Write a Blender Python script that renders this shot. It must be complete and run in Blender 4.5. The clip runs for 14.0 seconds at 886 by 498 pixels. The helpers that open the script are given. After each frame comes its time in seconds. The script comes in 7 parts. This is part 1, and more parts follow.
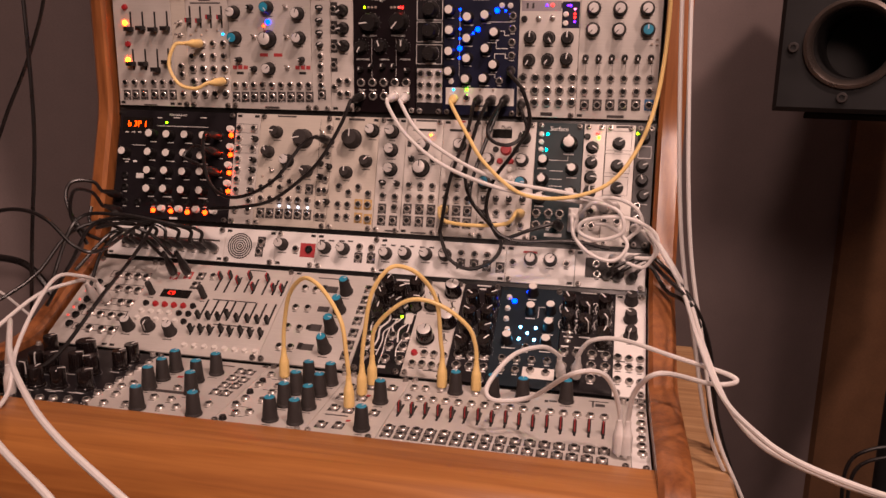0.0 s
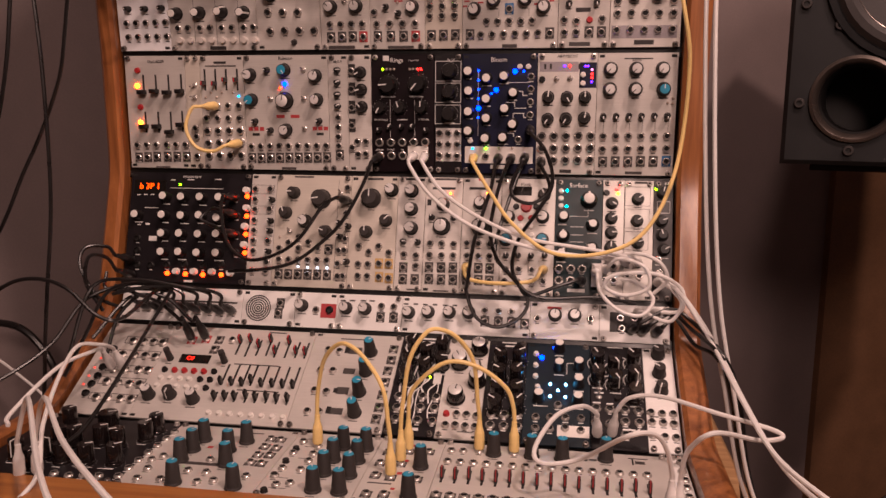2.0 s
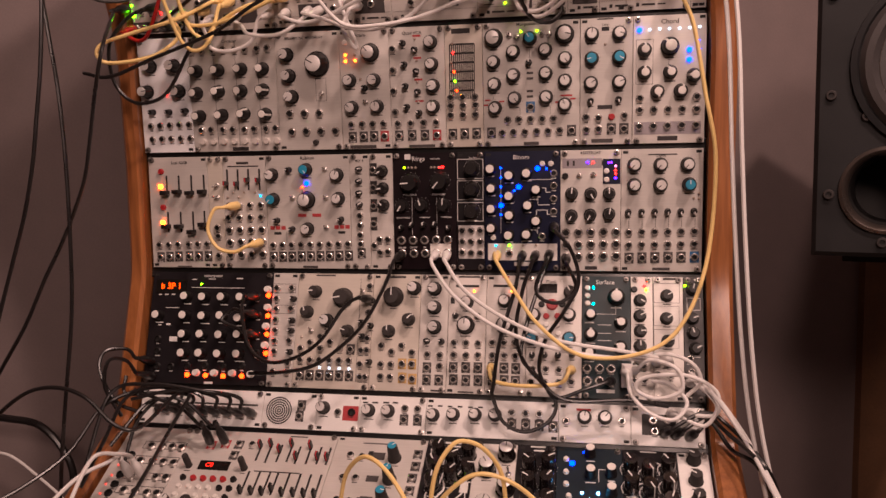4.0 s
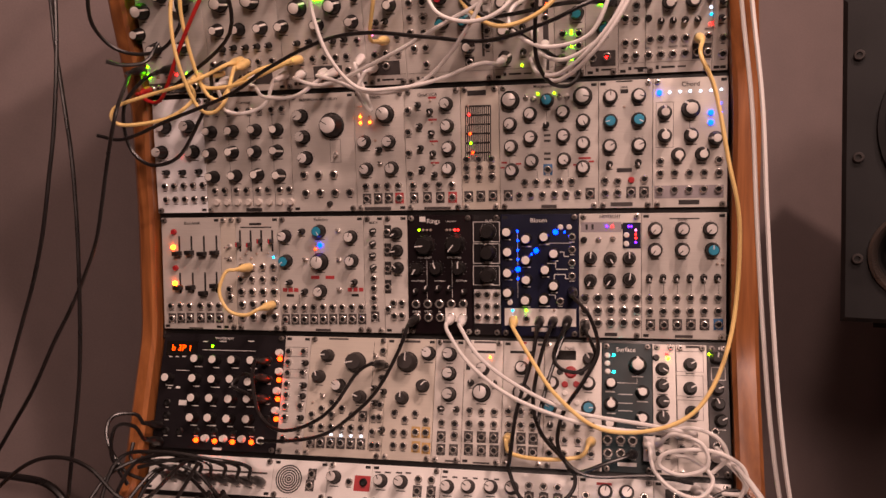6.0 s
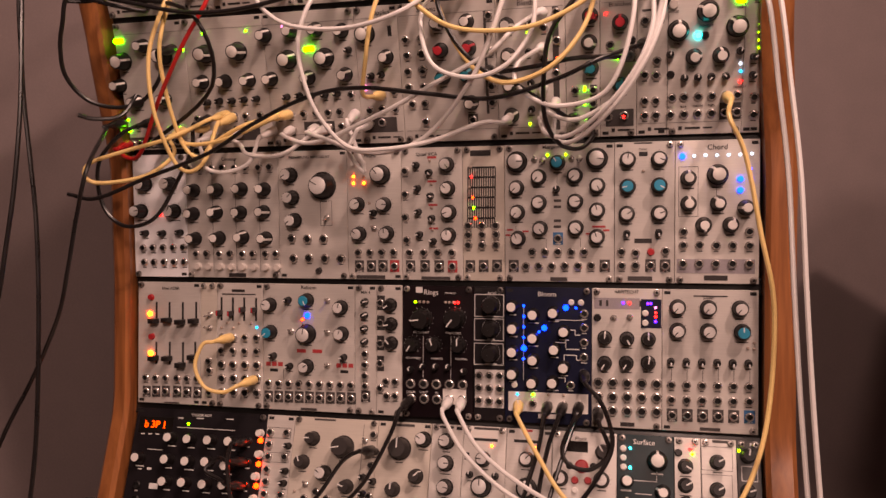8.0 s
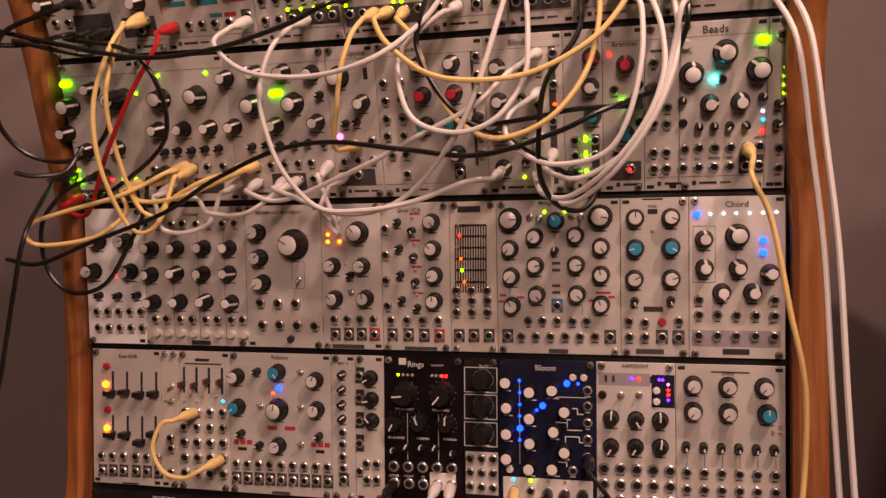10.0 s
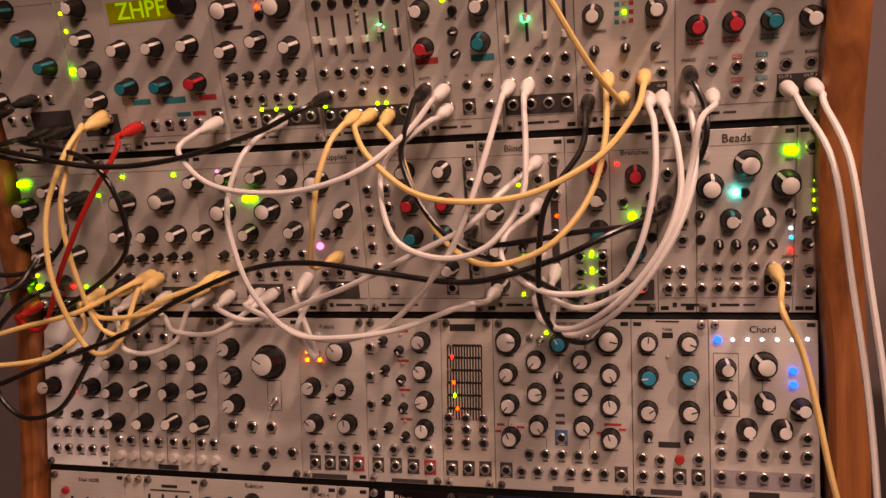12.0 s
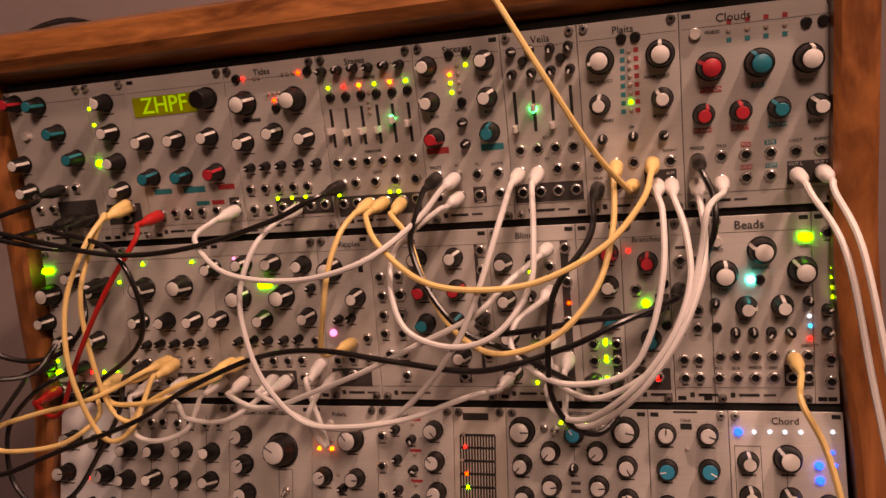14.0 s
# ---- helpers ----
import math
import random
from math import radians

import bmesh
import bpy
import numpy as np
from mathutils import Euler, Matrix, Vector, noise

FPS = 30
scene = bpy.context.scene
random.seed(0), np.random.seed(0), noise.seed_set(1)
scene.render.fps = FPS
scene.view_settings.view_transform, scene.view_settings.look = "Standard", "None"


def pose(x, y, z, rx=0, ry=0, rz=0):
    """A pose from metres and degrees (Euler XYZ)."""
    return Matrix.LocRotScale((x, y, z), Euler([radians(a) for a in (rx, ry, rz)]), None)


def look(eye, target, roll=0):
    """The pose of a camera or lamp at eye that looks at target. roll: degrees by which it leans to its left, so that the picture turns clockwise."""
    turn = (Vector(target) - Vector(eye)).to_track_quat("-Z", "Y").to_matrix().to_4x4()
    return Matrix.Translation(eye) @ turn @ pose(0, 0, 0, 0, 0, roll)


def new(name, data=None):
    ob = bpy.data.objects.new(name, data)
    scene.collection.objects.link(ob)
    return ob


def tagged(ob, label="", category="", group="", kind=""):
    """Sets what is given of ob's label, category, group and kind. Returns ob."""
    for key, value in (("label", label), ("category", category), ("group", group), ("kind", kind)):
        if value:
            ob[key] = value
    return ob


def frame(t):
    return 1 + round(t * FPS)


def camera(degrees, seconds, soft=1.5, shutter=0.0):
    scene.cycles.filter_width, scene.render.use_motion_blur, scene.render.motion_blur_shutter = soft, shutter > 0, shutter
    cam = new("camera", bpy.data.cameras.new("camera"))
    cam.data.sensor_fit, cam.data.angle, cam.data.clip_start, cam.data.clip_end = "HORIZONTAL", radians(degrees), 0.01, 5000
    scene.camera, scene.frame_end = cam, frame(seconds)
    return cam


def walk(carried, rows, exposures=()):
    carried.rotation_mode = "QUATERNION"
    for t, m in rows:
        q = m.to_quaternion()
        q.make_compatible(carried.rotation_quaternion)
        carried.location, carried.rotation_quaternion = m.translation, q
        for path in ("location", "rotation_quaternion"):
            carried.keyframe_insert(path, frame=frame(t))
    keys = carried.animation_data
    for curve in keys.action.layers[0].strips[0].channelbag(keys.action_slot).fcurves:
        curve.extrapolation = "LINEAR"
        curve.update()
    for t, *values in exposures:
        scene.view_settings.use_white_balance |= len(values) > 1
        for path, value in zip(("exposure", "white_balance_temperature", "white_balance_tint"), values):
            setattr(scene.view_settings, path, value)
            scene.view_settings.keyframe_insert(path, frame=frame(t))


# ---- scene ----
cam = camera(58.7, 14.0)
PATH = [
    (0, (0.282, -0.858, 1.129), (-0.111, 1.054, 0.693), 1.1),
    (0.5, (0.267, -0.858, 1.132), (-0.095, 1.062, 0.705), 1.2),
    (1, (0.246, -0.859, 1.134), (-0.088, 1.071, 0.726), 1.0),
    (1.5, (0.23, -0.862, 1.139), (-0.083, 1.076, 0.76), 0.7),
    (2, (0.216, -0.868, 1.148), (-0.086, 1.081, 0.812), 0.3),
    (2.5, (0.206, -0.875, 1.157), (-0.097, 1.079, 0.858), -0.1),
    (3, (0.206, -0.873, 1.164), (-0.105, 1.086, 0.911), -0.4),
    (3.2, (0.209, -0.868, 1.171), (-0.112, 1.091, 0.931), -0.5),
    (5.3, (0.21, -0.838, 1.192), (-0.173, 1.123, 1.106), -0.5),
    (5.5, (0.208, -0.838, 1.201), (-0.178, 1.122, 1.107), -0.5),
    (6, (0.21, -0.827, 1.208), (-0.194, 1.13, 1.134), -0.5),
    (6.5, (0.213, -0.805, 1.209), (-0.208, 1.15, 1.163), -0.3),
    (7, (0.216, -0.781, 1.216), (-0.212, 1.173, 1.196), 0.0),
    (7.5, (0.217, -0.759, 1.228), (-0.231, 1.19, 1.225), 0.2),
    (8, (0.215, -0.745, 1.237), (-0.241, 1.202, 1.268), 0.4),
    (8.2, (0.213, -0.738, 1.245), (-0.236, 1.214, 1.284), 0.4),
    (10.3, (0.209, -0.65, 1.325), (-0.252, 1.292, 1.348), -0.5),
    (10.5, (0.211, -0.642, 1.344), (-0.255, 1.302, 1.323), -0.9),
    (11, (0.208, -0.627, 1.351), (-0.264, 1.317, 1.387), -0.5),
    (11.5, (0.206, -0.611, 1.358), (-0.269, 1.331, 1.433), -0.2),
    (12, (0.206, -0.598, 1.37), (-0.264, 1.344, 1.47), -0.3),
    (12.5, (0.218, -0.593, 1.376), (-0.283, 1.337, 1.539), -0.1),
    (13, (0.218, -0.592, 1.382), (-0.298, 1.328, 1.596), -0.1),
    (13.5, (0.224, -0.593, 1.38), (-0.304, 1.318, 1.649), -0.1),
    (14, (0.223, -0.593, 1.376), (-0.329, 1.306, 1.675), -0.1),
]
EXPOSURES = ((0.0, -0.26, 6350, 10), (3.0, -0.32, 6250, 10), (6.5, -0.28, 6500, 12), (10.5, -0.5, 6950, 14), (14.0, -0.62, 7550, 17))
walk(cam, [(t, look(eye, target, roll)) for t, eye, target, roll in PATH], EXPOSURES)

# ---- light ----
world = bpy.data.worlds.new("room_light")
world.use_nodes = True
scene.world = world
world.node_tree.nodes["Background"].inputs[0].default_value = (1.0, 0.66, 0.56, 1)
world.node_tree.nodes["Background"].inputs[1].default_value = 0.07


def area_lamp(name, eye, target, size, watts, colour):
    data = bpy.data.lights.new(name, "AREA")
    data.shape, data.size, data.energy, data.color = "DISK", size, watts, colour
    lamp = new(name, data)
    lamp.matrix_world = look(eye, target)
    return lamp


WARM = (1.0, 0.66, 0.55)
area_lamp("ceiling_spot", (0.38, -0.64, 2.42), (0.2, 0.1, 1.1), 0.13, 12, WARM)
area_lamp("ceiling_spot", (0.853, -0.90, 2.42), (0.3, 0.3, 1.2), 0.10, 20, WARM)
# soft front fill, added to brighten the overhanging upper rows; no known lamp
area_lamp("ceiling_panel", (0.50, -2.05, 2.02), (0.05, -0.1, 1.25), 0.45, 26, WARM)


# ---- materials ----
def material(name, colour, rough=0.5, metal=0.0, grain=0.0, scale=200.0, stretch=(1, 1, 1), bump=0.0, wear=0.0, coat=0.0, glow=0.0, spread=0.0):
    """A principled surface with fine grain, broad stains, relief and a slight change from piece to piece."""
    m = bpy.data.materials.new(name)
    m.use_nodes = True
    nodes, links = m.node_tree.nodes, m.node_tree.links
    surf = nodes["Principled BSDF"]
    surf.inputs["Base Color"].default_value = (*colour, 1)
    surf.inputs["Roughness"].default_value = rough
    surf.inputs["Metallic"].default_value = metal
    surf.inputs["Coat Weight"].default_value = coat
    if glow:
        surf.inputs["Emission Color"].default_value = (*colour, 1)
        surf.inputs["Emission Strength"].default_value = glow
    if not (grain or wear or bump or spread):
        return m
    coord = nodes.new("ShaderNodeTexCoord")
    mapping = nodes.new("ShaderNodeMapping")
    mapping.inputs["Scale"].default_value = stretch
    links.new(coord.outputs["Object"], mapping.inputs[0])
    fine = nodes.new("ShaderNodeTexNoise")
    fine.inputs["Scale"].default_value, fine.inputs["Detail"].default_value = scale, 5
    links.new(mapping.outputs[0], fine.inputs["Vector"])
    broad = nodes.new("ShaderNodeTexNoise")
    broad.inputs["Scale"].default_value, broad.inputs["Detail"].default_value = 22, 4
    links.new(coord.outputs["Object"], broad.inputs["Vector"])
    info = nodes.new("ShaderNodeObjectInfo")

    def mul(a, b):
        n = nodes.new("ShaderNodeMath")
        n.operation = "MULTIPLY"
        links.new(a, n.inputs[0])
        if isinstance(b, float):
            n.inputs[1].default_value = b
        else:
            links.new(b, n.inputs[1])
        return n.outputs[0]

    def ranged(value, low, high):
        n = nodes.new("ShaderNodeMapRange")
        n.inputs[1].default_value, n.inputs[2].default_value = 0.3, 0.7
        n.inputs[3].default_value, n.inputs[4].default_value = low, high
        links.new(value, n.inputs[0])
        return n.outputs[0]

    def ranged01(value, low, high):
        n = nodes.new("ShaderNodeMapRange")
        n.inputs[3].default_value, n.inputs[4].default_value = low, high
        links.new(value, n.inputs[0])
        return n.outputs[0]
    factor = mul(ranged(fine.outputs[0], 1 - grain, 1 + grain), ranged(broad.outputs[0], 1 - wear, 1 + wear * 0.5))
    factor = mul(factor, ranged01(info.outputs["Random"], 1 - spread, 1 + spread))
    mixed = nodes.new("ShaderNodeVectorMath")
    mixed.operation = "SCALE"
    mixed.inputs[0].default_value = colour
    links.new(factor, mixed.inputs["Scale"])
    links.new(mixed.outputs[0], surf.inputs["Base Color"])
    links.new(ranged(broad.outputs[0], max(rough - 0.08, 0.03), min(rough + 0.1, 1.0)), surf.inputs["Roughness"])
    if bump:
        relief = nodes.new("ShaderNodeBump")
        relief.inputs["Strength"].default_value, relief.inputs["Distance"].default_value = bump, 0.001
        links.new(fine.outputs[0], relief.inputs["Height"])
        links.new(relief.outputs[0], surf.inputs["Normal"])
    return m


def wood_material(name, dark, light, along=(1.2, 30, 30)):
    m = bpy.data.materials.new(name)
    m.use_nodes = True
    nodes, links = m.node_tree.nodes, m.node_tree.links
    surf = nodes["Principled BSDF"]
    coord = nodes.new("ShaderNodeTexCoord")
    mapping = nodes.new("ShaderNodeMapping")
    mapping.inputs["Scale"].default_value = along
    links.new(coord.outputs["Object"], mapping.inputs[0])
    rings = nodes.new("ShaderNodeTexNoise")
    rings.inputs["Scale"].default_value, rings.inputs["Detail"].default_value, rings.inputs["Distortion"].default_value = 2.2, 6, 1.4
    links.new(mapping.outputs[0], rings.inputs["Vector"])
    pores = nodes.new("ShaderNodeTexNoise")
    pores.inputs["Scale"].default_value, pores.inputs["Detail"].default_value = 16, 3
    links.new(mapping.outputs[0], pores.inputs["Vector"])
    ramp = nodes.new("ShaderNodeValToRGB")
    ramp.color_ramp.elements[0].position, ramp.color_ramp.elements[0].color = 0.33, (*dark, 1)
    ramp.color_ramp.elements[1].position, ramp.color_ramp.elements[1].color = 0.68, (*light, 1)
    mix = nodes.new("ShaderNodeMath")
    mix.operation = "MULTIPLY_ADD"
    mix.inputs[1].default_value = 0.25
    links.new(pores.outputs[0], mix.inputs[0])
    links.new(rings.outputs[0], mix.inputs[2])
    shift = nodes.new("ShaderNodeMath")
    shift.operation = "SUBTRACT"
    shift.inputs[1].default_value = 0.12
    links.new(mix.outputs[0], shift.inputs[0])
    links.new(shift.outputs[0], ramp.inputs[0])
    links.new(ramp.outputs[0], surf.inputs["Base Color"])
    surf.inputs["Roughness"].default_value = 0.34
    surf.inputs["Coat Weight"].default_value = 0.40
    surf.inputs["Coat Roughness"].default_value = 0.20
    relief = nodes.new("ShaderNodeBump")
    relief.inputs["Strength"].default_value, relief.inputs["Distance"].default_value = 0.15, 0.0006
    links.new(pores.outputs[0], relief.inputs["Height"])
    links.new(relief.outputs[0], surf.inputs["Normal"])
    return m


MAT = {
    "silver": material("brushed_aluminium", (0.60, 0.565, 0.53), 0.42, 0.2, 0.05, 900, (0.04, 1, 1), 0.05, 0.10, spread=0.07),
    "cream": material("pale_anodised_panel", (0.58, 0.53, 0.465), 0.45, 0.12, 0.04, 900, (0.04, 1, 1), 0.05, 0.10, spread=0.05),
    "white": material("white_panel", (0.78, 0.76, 0.74), 0.4, 0.0, 0.03, 700, wear=0.06),
    "pure_white": material("bright_white_panel", (0.86, 0.86, 0.88), 0.4, 0.0, 0.03, 700, wear=0.05),
    "gloss": material("glossy_black_plastic", (0.010, 0.007, 0.007), 0.16, 0, 0.1, 900, wear=0.1, coat=0.4),
    "gunmetal": material("dark_nickel_screw", (0.26, 0.235, 0.22), 0.32, 0.8, 0.15, 900, wear=0.2, spread=0.2),
    "slate": material("blue_black_panel", (0.008, 0.016, 0.024), 0.38, 0.0, 0.15, 700, wear=0.2),
    "dark": material("black_panel", (0.012, 0.010, 0.012), 0.38, 0.0, 0.15, 700, wear=0.2),
    "plum": material("dark_plum_panel", (0.006, 0.0018, 0.0036), 0.42, 0.0, 0.15, 700, wear=0.2),
    "navy": material("midnight_blue_panel", (0.008, 0.010, 0.030), 0.38, 0.0, 0.15, 700, wear=0.2),
    "teal_panel": material("dark_teal_panel", (0.003, 0.017, 0.022), 0.4, 0.0, 0.15, 700, wear=0.2),
    "grey_panel": material("graphite_panel", (0.045, 0.040, 0.040), 0.45, 0.0, 0.15, 700, wear=0.2),
    "ink": material("printed_ink", (0.022, 0.018, 0.018), 0.6, 0, 0.2, 900),
    "ink_white": material("white_print", (0.70, 0.68, 0.66), 0.6, 0, 0.05, 900),
    "ink_grey": material("grey_print", (0.050, 0.043, 0.042), 0.6, 0, 0.1, 900),
    "ink_mid": material("pale_grey_print", (0.30, 0.27, 0.29), 0.6, 0, 0.1, 900),
    "ink_red": material("red_print", (0.38, 0.035, 0.04), 0.55, 0, 0.1, 900),
    "ink_teal": material("teal_print", (0.02, 0.20, 0.23), 0.55, 0, 0.1, 900),
    "ink_blue": material("blue_print", (0.03, 0.13, 0.30), 0.55, 0, 0.1, 900),
    "ink_gold": material("gold_print", (0.55, 0.36, 0.14), 0.45, 0.3, 0.1, 900),
    "steel": material("nickel_nut", (0.62, 0.58, 0.55), 0.28, 0.75, 0.1, 900, wear=0.15, spread=0.1),
    "hole": material("dark_socket", (0.006, 0.005, 0.005), 0.6, 0, 0.1, 500),
    "black": material("black_plastic", (0.012, 0.010, 0.010), 0.42, 0, 0.15, 900, bump=0.05, wear=0.2, spread=0.15),
    "charcoal": material("soft_touch_grey", (0.036, 0.031, 0.030), 0.55, 0, 0.12, 900, bump=0.05, wear=0.2, spread=0.1),
    "cap_white": material("white_cap", (0.74, 0.70, 0.66), 0.42, 0, 0.03, 900, wear=0.08),
    "cap_silver": material("spun_metal_cap", (0.66, 0.63, 0.61), 0.38, 0.15, 0.08, 900, wear=0.1),
    "cap_teal": material("teal_cap", (0.012, 0.19, 0.25), 0.42, 0, 0.06, 900, wear=0.1),
    "cap_blue": material("sky_blue_cap", (0.02, 0.25, 0.40), 0.42, 0, 0.06, 900, wear=0.1),
    "cap_dark_red": material("dark_red_cap", (0.26, 0.018, 0.022), 0.45, 0, 0.08, 900, wear=0.1),
    "cap_red": material("red_cap", (0.50, 0.025, 0.04), 0.42, 0, 0.06, 900, wear=0.1),
    "slot": material("slider_slot", (0.010, 0.008, 0.008), 0.7, 0, 0.1, 500),
    "clear": material("clouded_clear_plastic", (0.62, 0.57, 0.53), 0.25, 0, 0.05, 500, coat=0.5),
    "red_button": material("red_button", (0.38, 0.02, 0.025), 0.4, 0, 0.05, 500),
    "wall": material("mauve_grey_wall_paint", (0.205, 0.160, 0.155), 0.85, 0, 0.05, 320, bump=0.12, wear=0.08),
    "rail": material("black_rail", (0.010, 0.009, 0.009), 0.35, 0.2, 0.2, 600, wear=0.2),
    "box": material("black_vinyl", (0.014, 0.014, 0.015), 0.5, 0, 0.2, 900, bump=0.15, wear=0.15),
    "cone": material("dark_cone", (0.03, 0.027, 0.027), 0.6, 0, 0.15, 500, wear=0.2),
    "rubber": material("speaker_rubber", (0.05, 0.045, 0.045), 0.45, 0, 0.1, 500),
    "port": material("dark_lacquered_flare", (0.11, 0.09, 0.08), 0.30, 0.75, 0.05, 500, wear=0.1),
    "rim": material("satin_metal_rim", (0.36, 0.31, 0.28), 0.28, 0.9, 0.05, 500, wear=0.1),
    "cable_white": material("white_cable", (0.72, 0.69, 0.67), 0.45, 0, 0.03, 500, wear=0.06),
    "cable_yellow": material("yellow_cable", (0.84, 0.60, 0.24), 0.42, 0, 0.04, 500, wear=0.08),
    "cable_black": material("black_cable", (0.011, 0.009, 0.009), 0.30, 0, 0.1, 500, wear=0.15),
    "cable_red": material("red_cable", (0.50, 0.016, 0.016), 0.42, 0, 0.05, 500, wear=0.1),
    "wood": wood_material("oiled_cherry_wood", (0.27, 0.096, 0.024), (0.41, 0.165, 0.042)),
    "wood_top": wood_material("figured_cherry_wood", (0.12, 0.040, 0.012), (0.40, 0.155, 0.048), (4, 26, 26)),
    "screen_lit": material("backlit_display", (0.30, 0.34, 0.0), 0.15, glow=0.045),
    "wood_side": wood_material("oiled_cherry_wood_upright", (0.17, 0.056, 0.018), (0.36, 0.135, 0.043), (22, 22, 1.4)),
    "board": wood_material("pale_desk_board", (0.36, 0.19, 0.085), (0.56, 0.34, 0.17)),
    "brown": material("brown_panel_paint", (0.17, 0.085, 0.042), 0.6, 0, 0.1, 300, wear=0.15),
    "carpet": material("dark_floor", (0.10, 0.085, 0.08), 0.9, 0, 0.3, 500, bump=0.4, wear=0.2),
    "ceiling": material("ceiling_paint", (0.28, 0.255, 0.24), 0.9, 0, 0.04, 300, wear=0.05),
    "off_led": material("unlit_lamp", (0.42, 0.34, 0.29), 0.25, 0, 0.05, 500),
    "screen": material("dark_display", (0.012, 0.010, 0.009), 0.12, 0, 0.1, 500),
}
for code in ("dark", "plum", "navy", "slate", "teal_panel", "black", "charcoal", "box"):
    MAT[code].node_tree.nodes["Principled BSDF"].inputs["Specular IOR Level"].default_value = 0.28
GLOW = {"g": (0.15, 1.0, 0.0, 20), "y": (0.36, 0.85, 0.0, 9), "o": (1.0, 0.024, 0.001, 24), "q": (1.0, 0.058, 0.0, 5), "r": (1.0, 0.008, 0.006, 20), "b": (0.0, 0.030, 1.0, 14),
        "h": (0.0, 0.055, 1.0, 9), "B": (0.0, 0.035, 1.0, 12), "c": (0.0, 0.38, 0.85, 7), "w": (0.65, 0.78, 1.0, 4), "v": (0.08, 0.01, 1.0, 12), "e": (0.0, 1.0, 0.16, 22),
        "a": (1.0, 0.10, 0.003, 36), "t": (0.0, 0.50, 0.46, 60), "p": (1.0, 0.22, 0.55, 4), "d": (0.40, 0.75, 0.0, 0.60), "C": (0.10, 0.52, 1.0, 60), "R": (1.0, 0.022, 0.010, 3.0), "s": (1.0, 0.10, 0.07, 1.2)}
for code, (red, green, blue, power) in GLOW.items():
    MAT["led_" + code] = material("lit_lamp", (red, green, blue), 0.3, glow=power)


# ---- mesh building ----
def finish(bm, name, mats, smooth=True):
    bmesh.ops.recalc_face_normals(bm, faces=bm.faces)
    mesh = bpy.data.meshes.new(name)
    bm.to_mesh(mesh)
    bm.free()
    for m in mats:
        mesh.materials.append(MAT[m])
    if smooth:
        mesh.polygons.foreach_set("use_smooth", [True] * len(mesh.polygons))
        mesh.set_sharp_from_angle(angle=radians(38))
    return mesh


def lathe(bm, rings, seg=20, mat=0, at=(0, 0), flute=0.0):
    """A turned body from (radius, height) rings; flute makes a fluted grip."""
    loops = []
    for r, h in rings:
        loop = []
        for i in range(seg):
            a = 2 * math.pi * i / seg
            rr = r * (1 - flute * (i % 2))
            loop.append(bm.verts.new((at[0] + rr * math.cos(a), at[1] + rr * math.sin(a), h)))
        loops.append(loop)
    for low, high in zip(loops, loops[1:]):
        for i in range(seg):
            f = bm.faces.new((low[i], low[(i + 1) % seg], high[(i + 1) % seg], high[i]))
            f.material_index = mat
    f = bm.faces.new(loops[-1])
    f.material_index = mat
    return loops


def slab(bm, x0, y0, z0, x1, y1, z1, mat=0, bevel=0.0):
    """A box; bevel chamfers its upper edges."""
    b = min(bevel, (x1 - x0) / 3, (y1 - y0) / 3)
    v = [bm.verts.new(p) for p in ((x0, y0, z0), (x1, y0, z0), (x1, y1, z0), (x0, y1, z0))]
    faces = [(v[3], v[2], v[1], v[0])]
    if b > 0:
        m = [bm.verts.new(p) for p in ((x0, y0, z1 - b), (x1, y0, z1 - b), (x1, y1, z1 - b), (x0, y1, z1 - b))]
        t = [bm.verts.new(p) for p in ((x0 + b, y0 + b, z1), (x1 - b, y0 + b, z1), (x1 - b, y1 - b, z1), (x0 + b, y1 - b, z1))]
        for low, high in ((v, m), (m, t)):
            faces += [(low[i], low[(i + 1) % 4], high[(i + 1) % 4], high[i]) for i in range(4)]
    else:
        t = [bm.verts.new(p) for p in ((x0, y0, z1), (x1, y0, z1), (x1, y1, z1), (x0, y1, z1))]
        faces += [(v[i], v[(i + 1) % 4], t[(i + 1) % 4], t[i]) for i in range(4)]
    faces.append(tuple(t))
    for f in faces:
        bm.faces.new(f).material_index = mat


def put(name, mesh, parent=None, m=Matrix(), label=""):
    ob = new(name, mesh)
    if parent is not None:
        ob.parent = parent
    ob.matrix_basis = m
    return tagged(ob, label)


def part(name, bm, mat, parent, label="", m=Matrix(), smooth=True):
    return put(name, finish(bm, name, [mat] if isinstance(mat, str) else mat, smooth), parent, m, label)


def thing(name, m, label, category, group="", kind=""):
    ob = new(name)
    ob.empty_display_size = 0.02
    ob.matrix_basis = m
    return tagged(ob, label, category, group, kind)


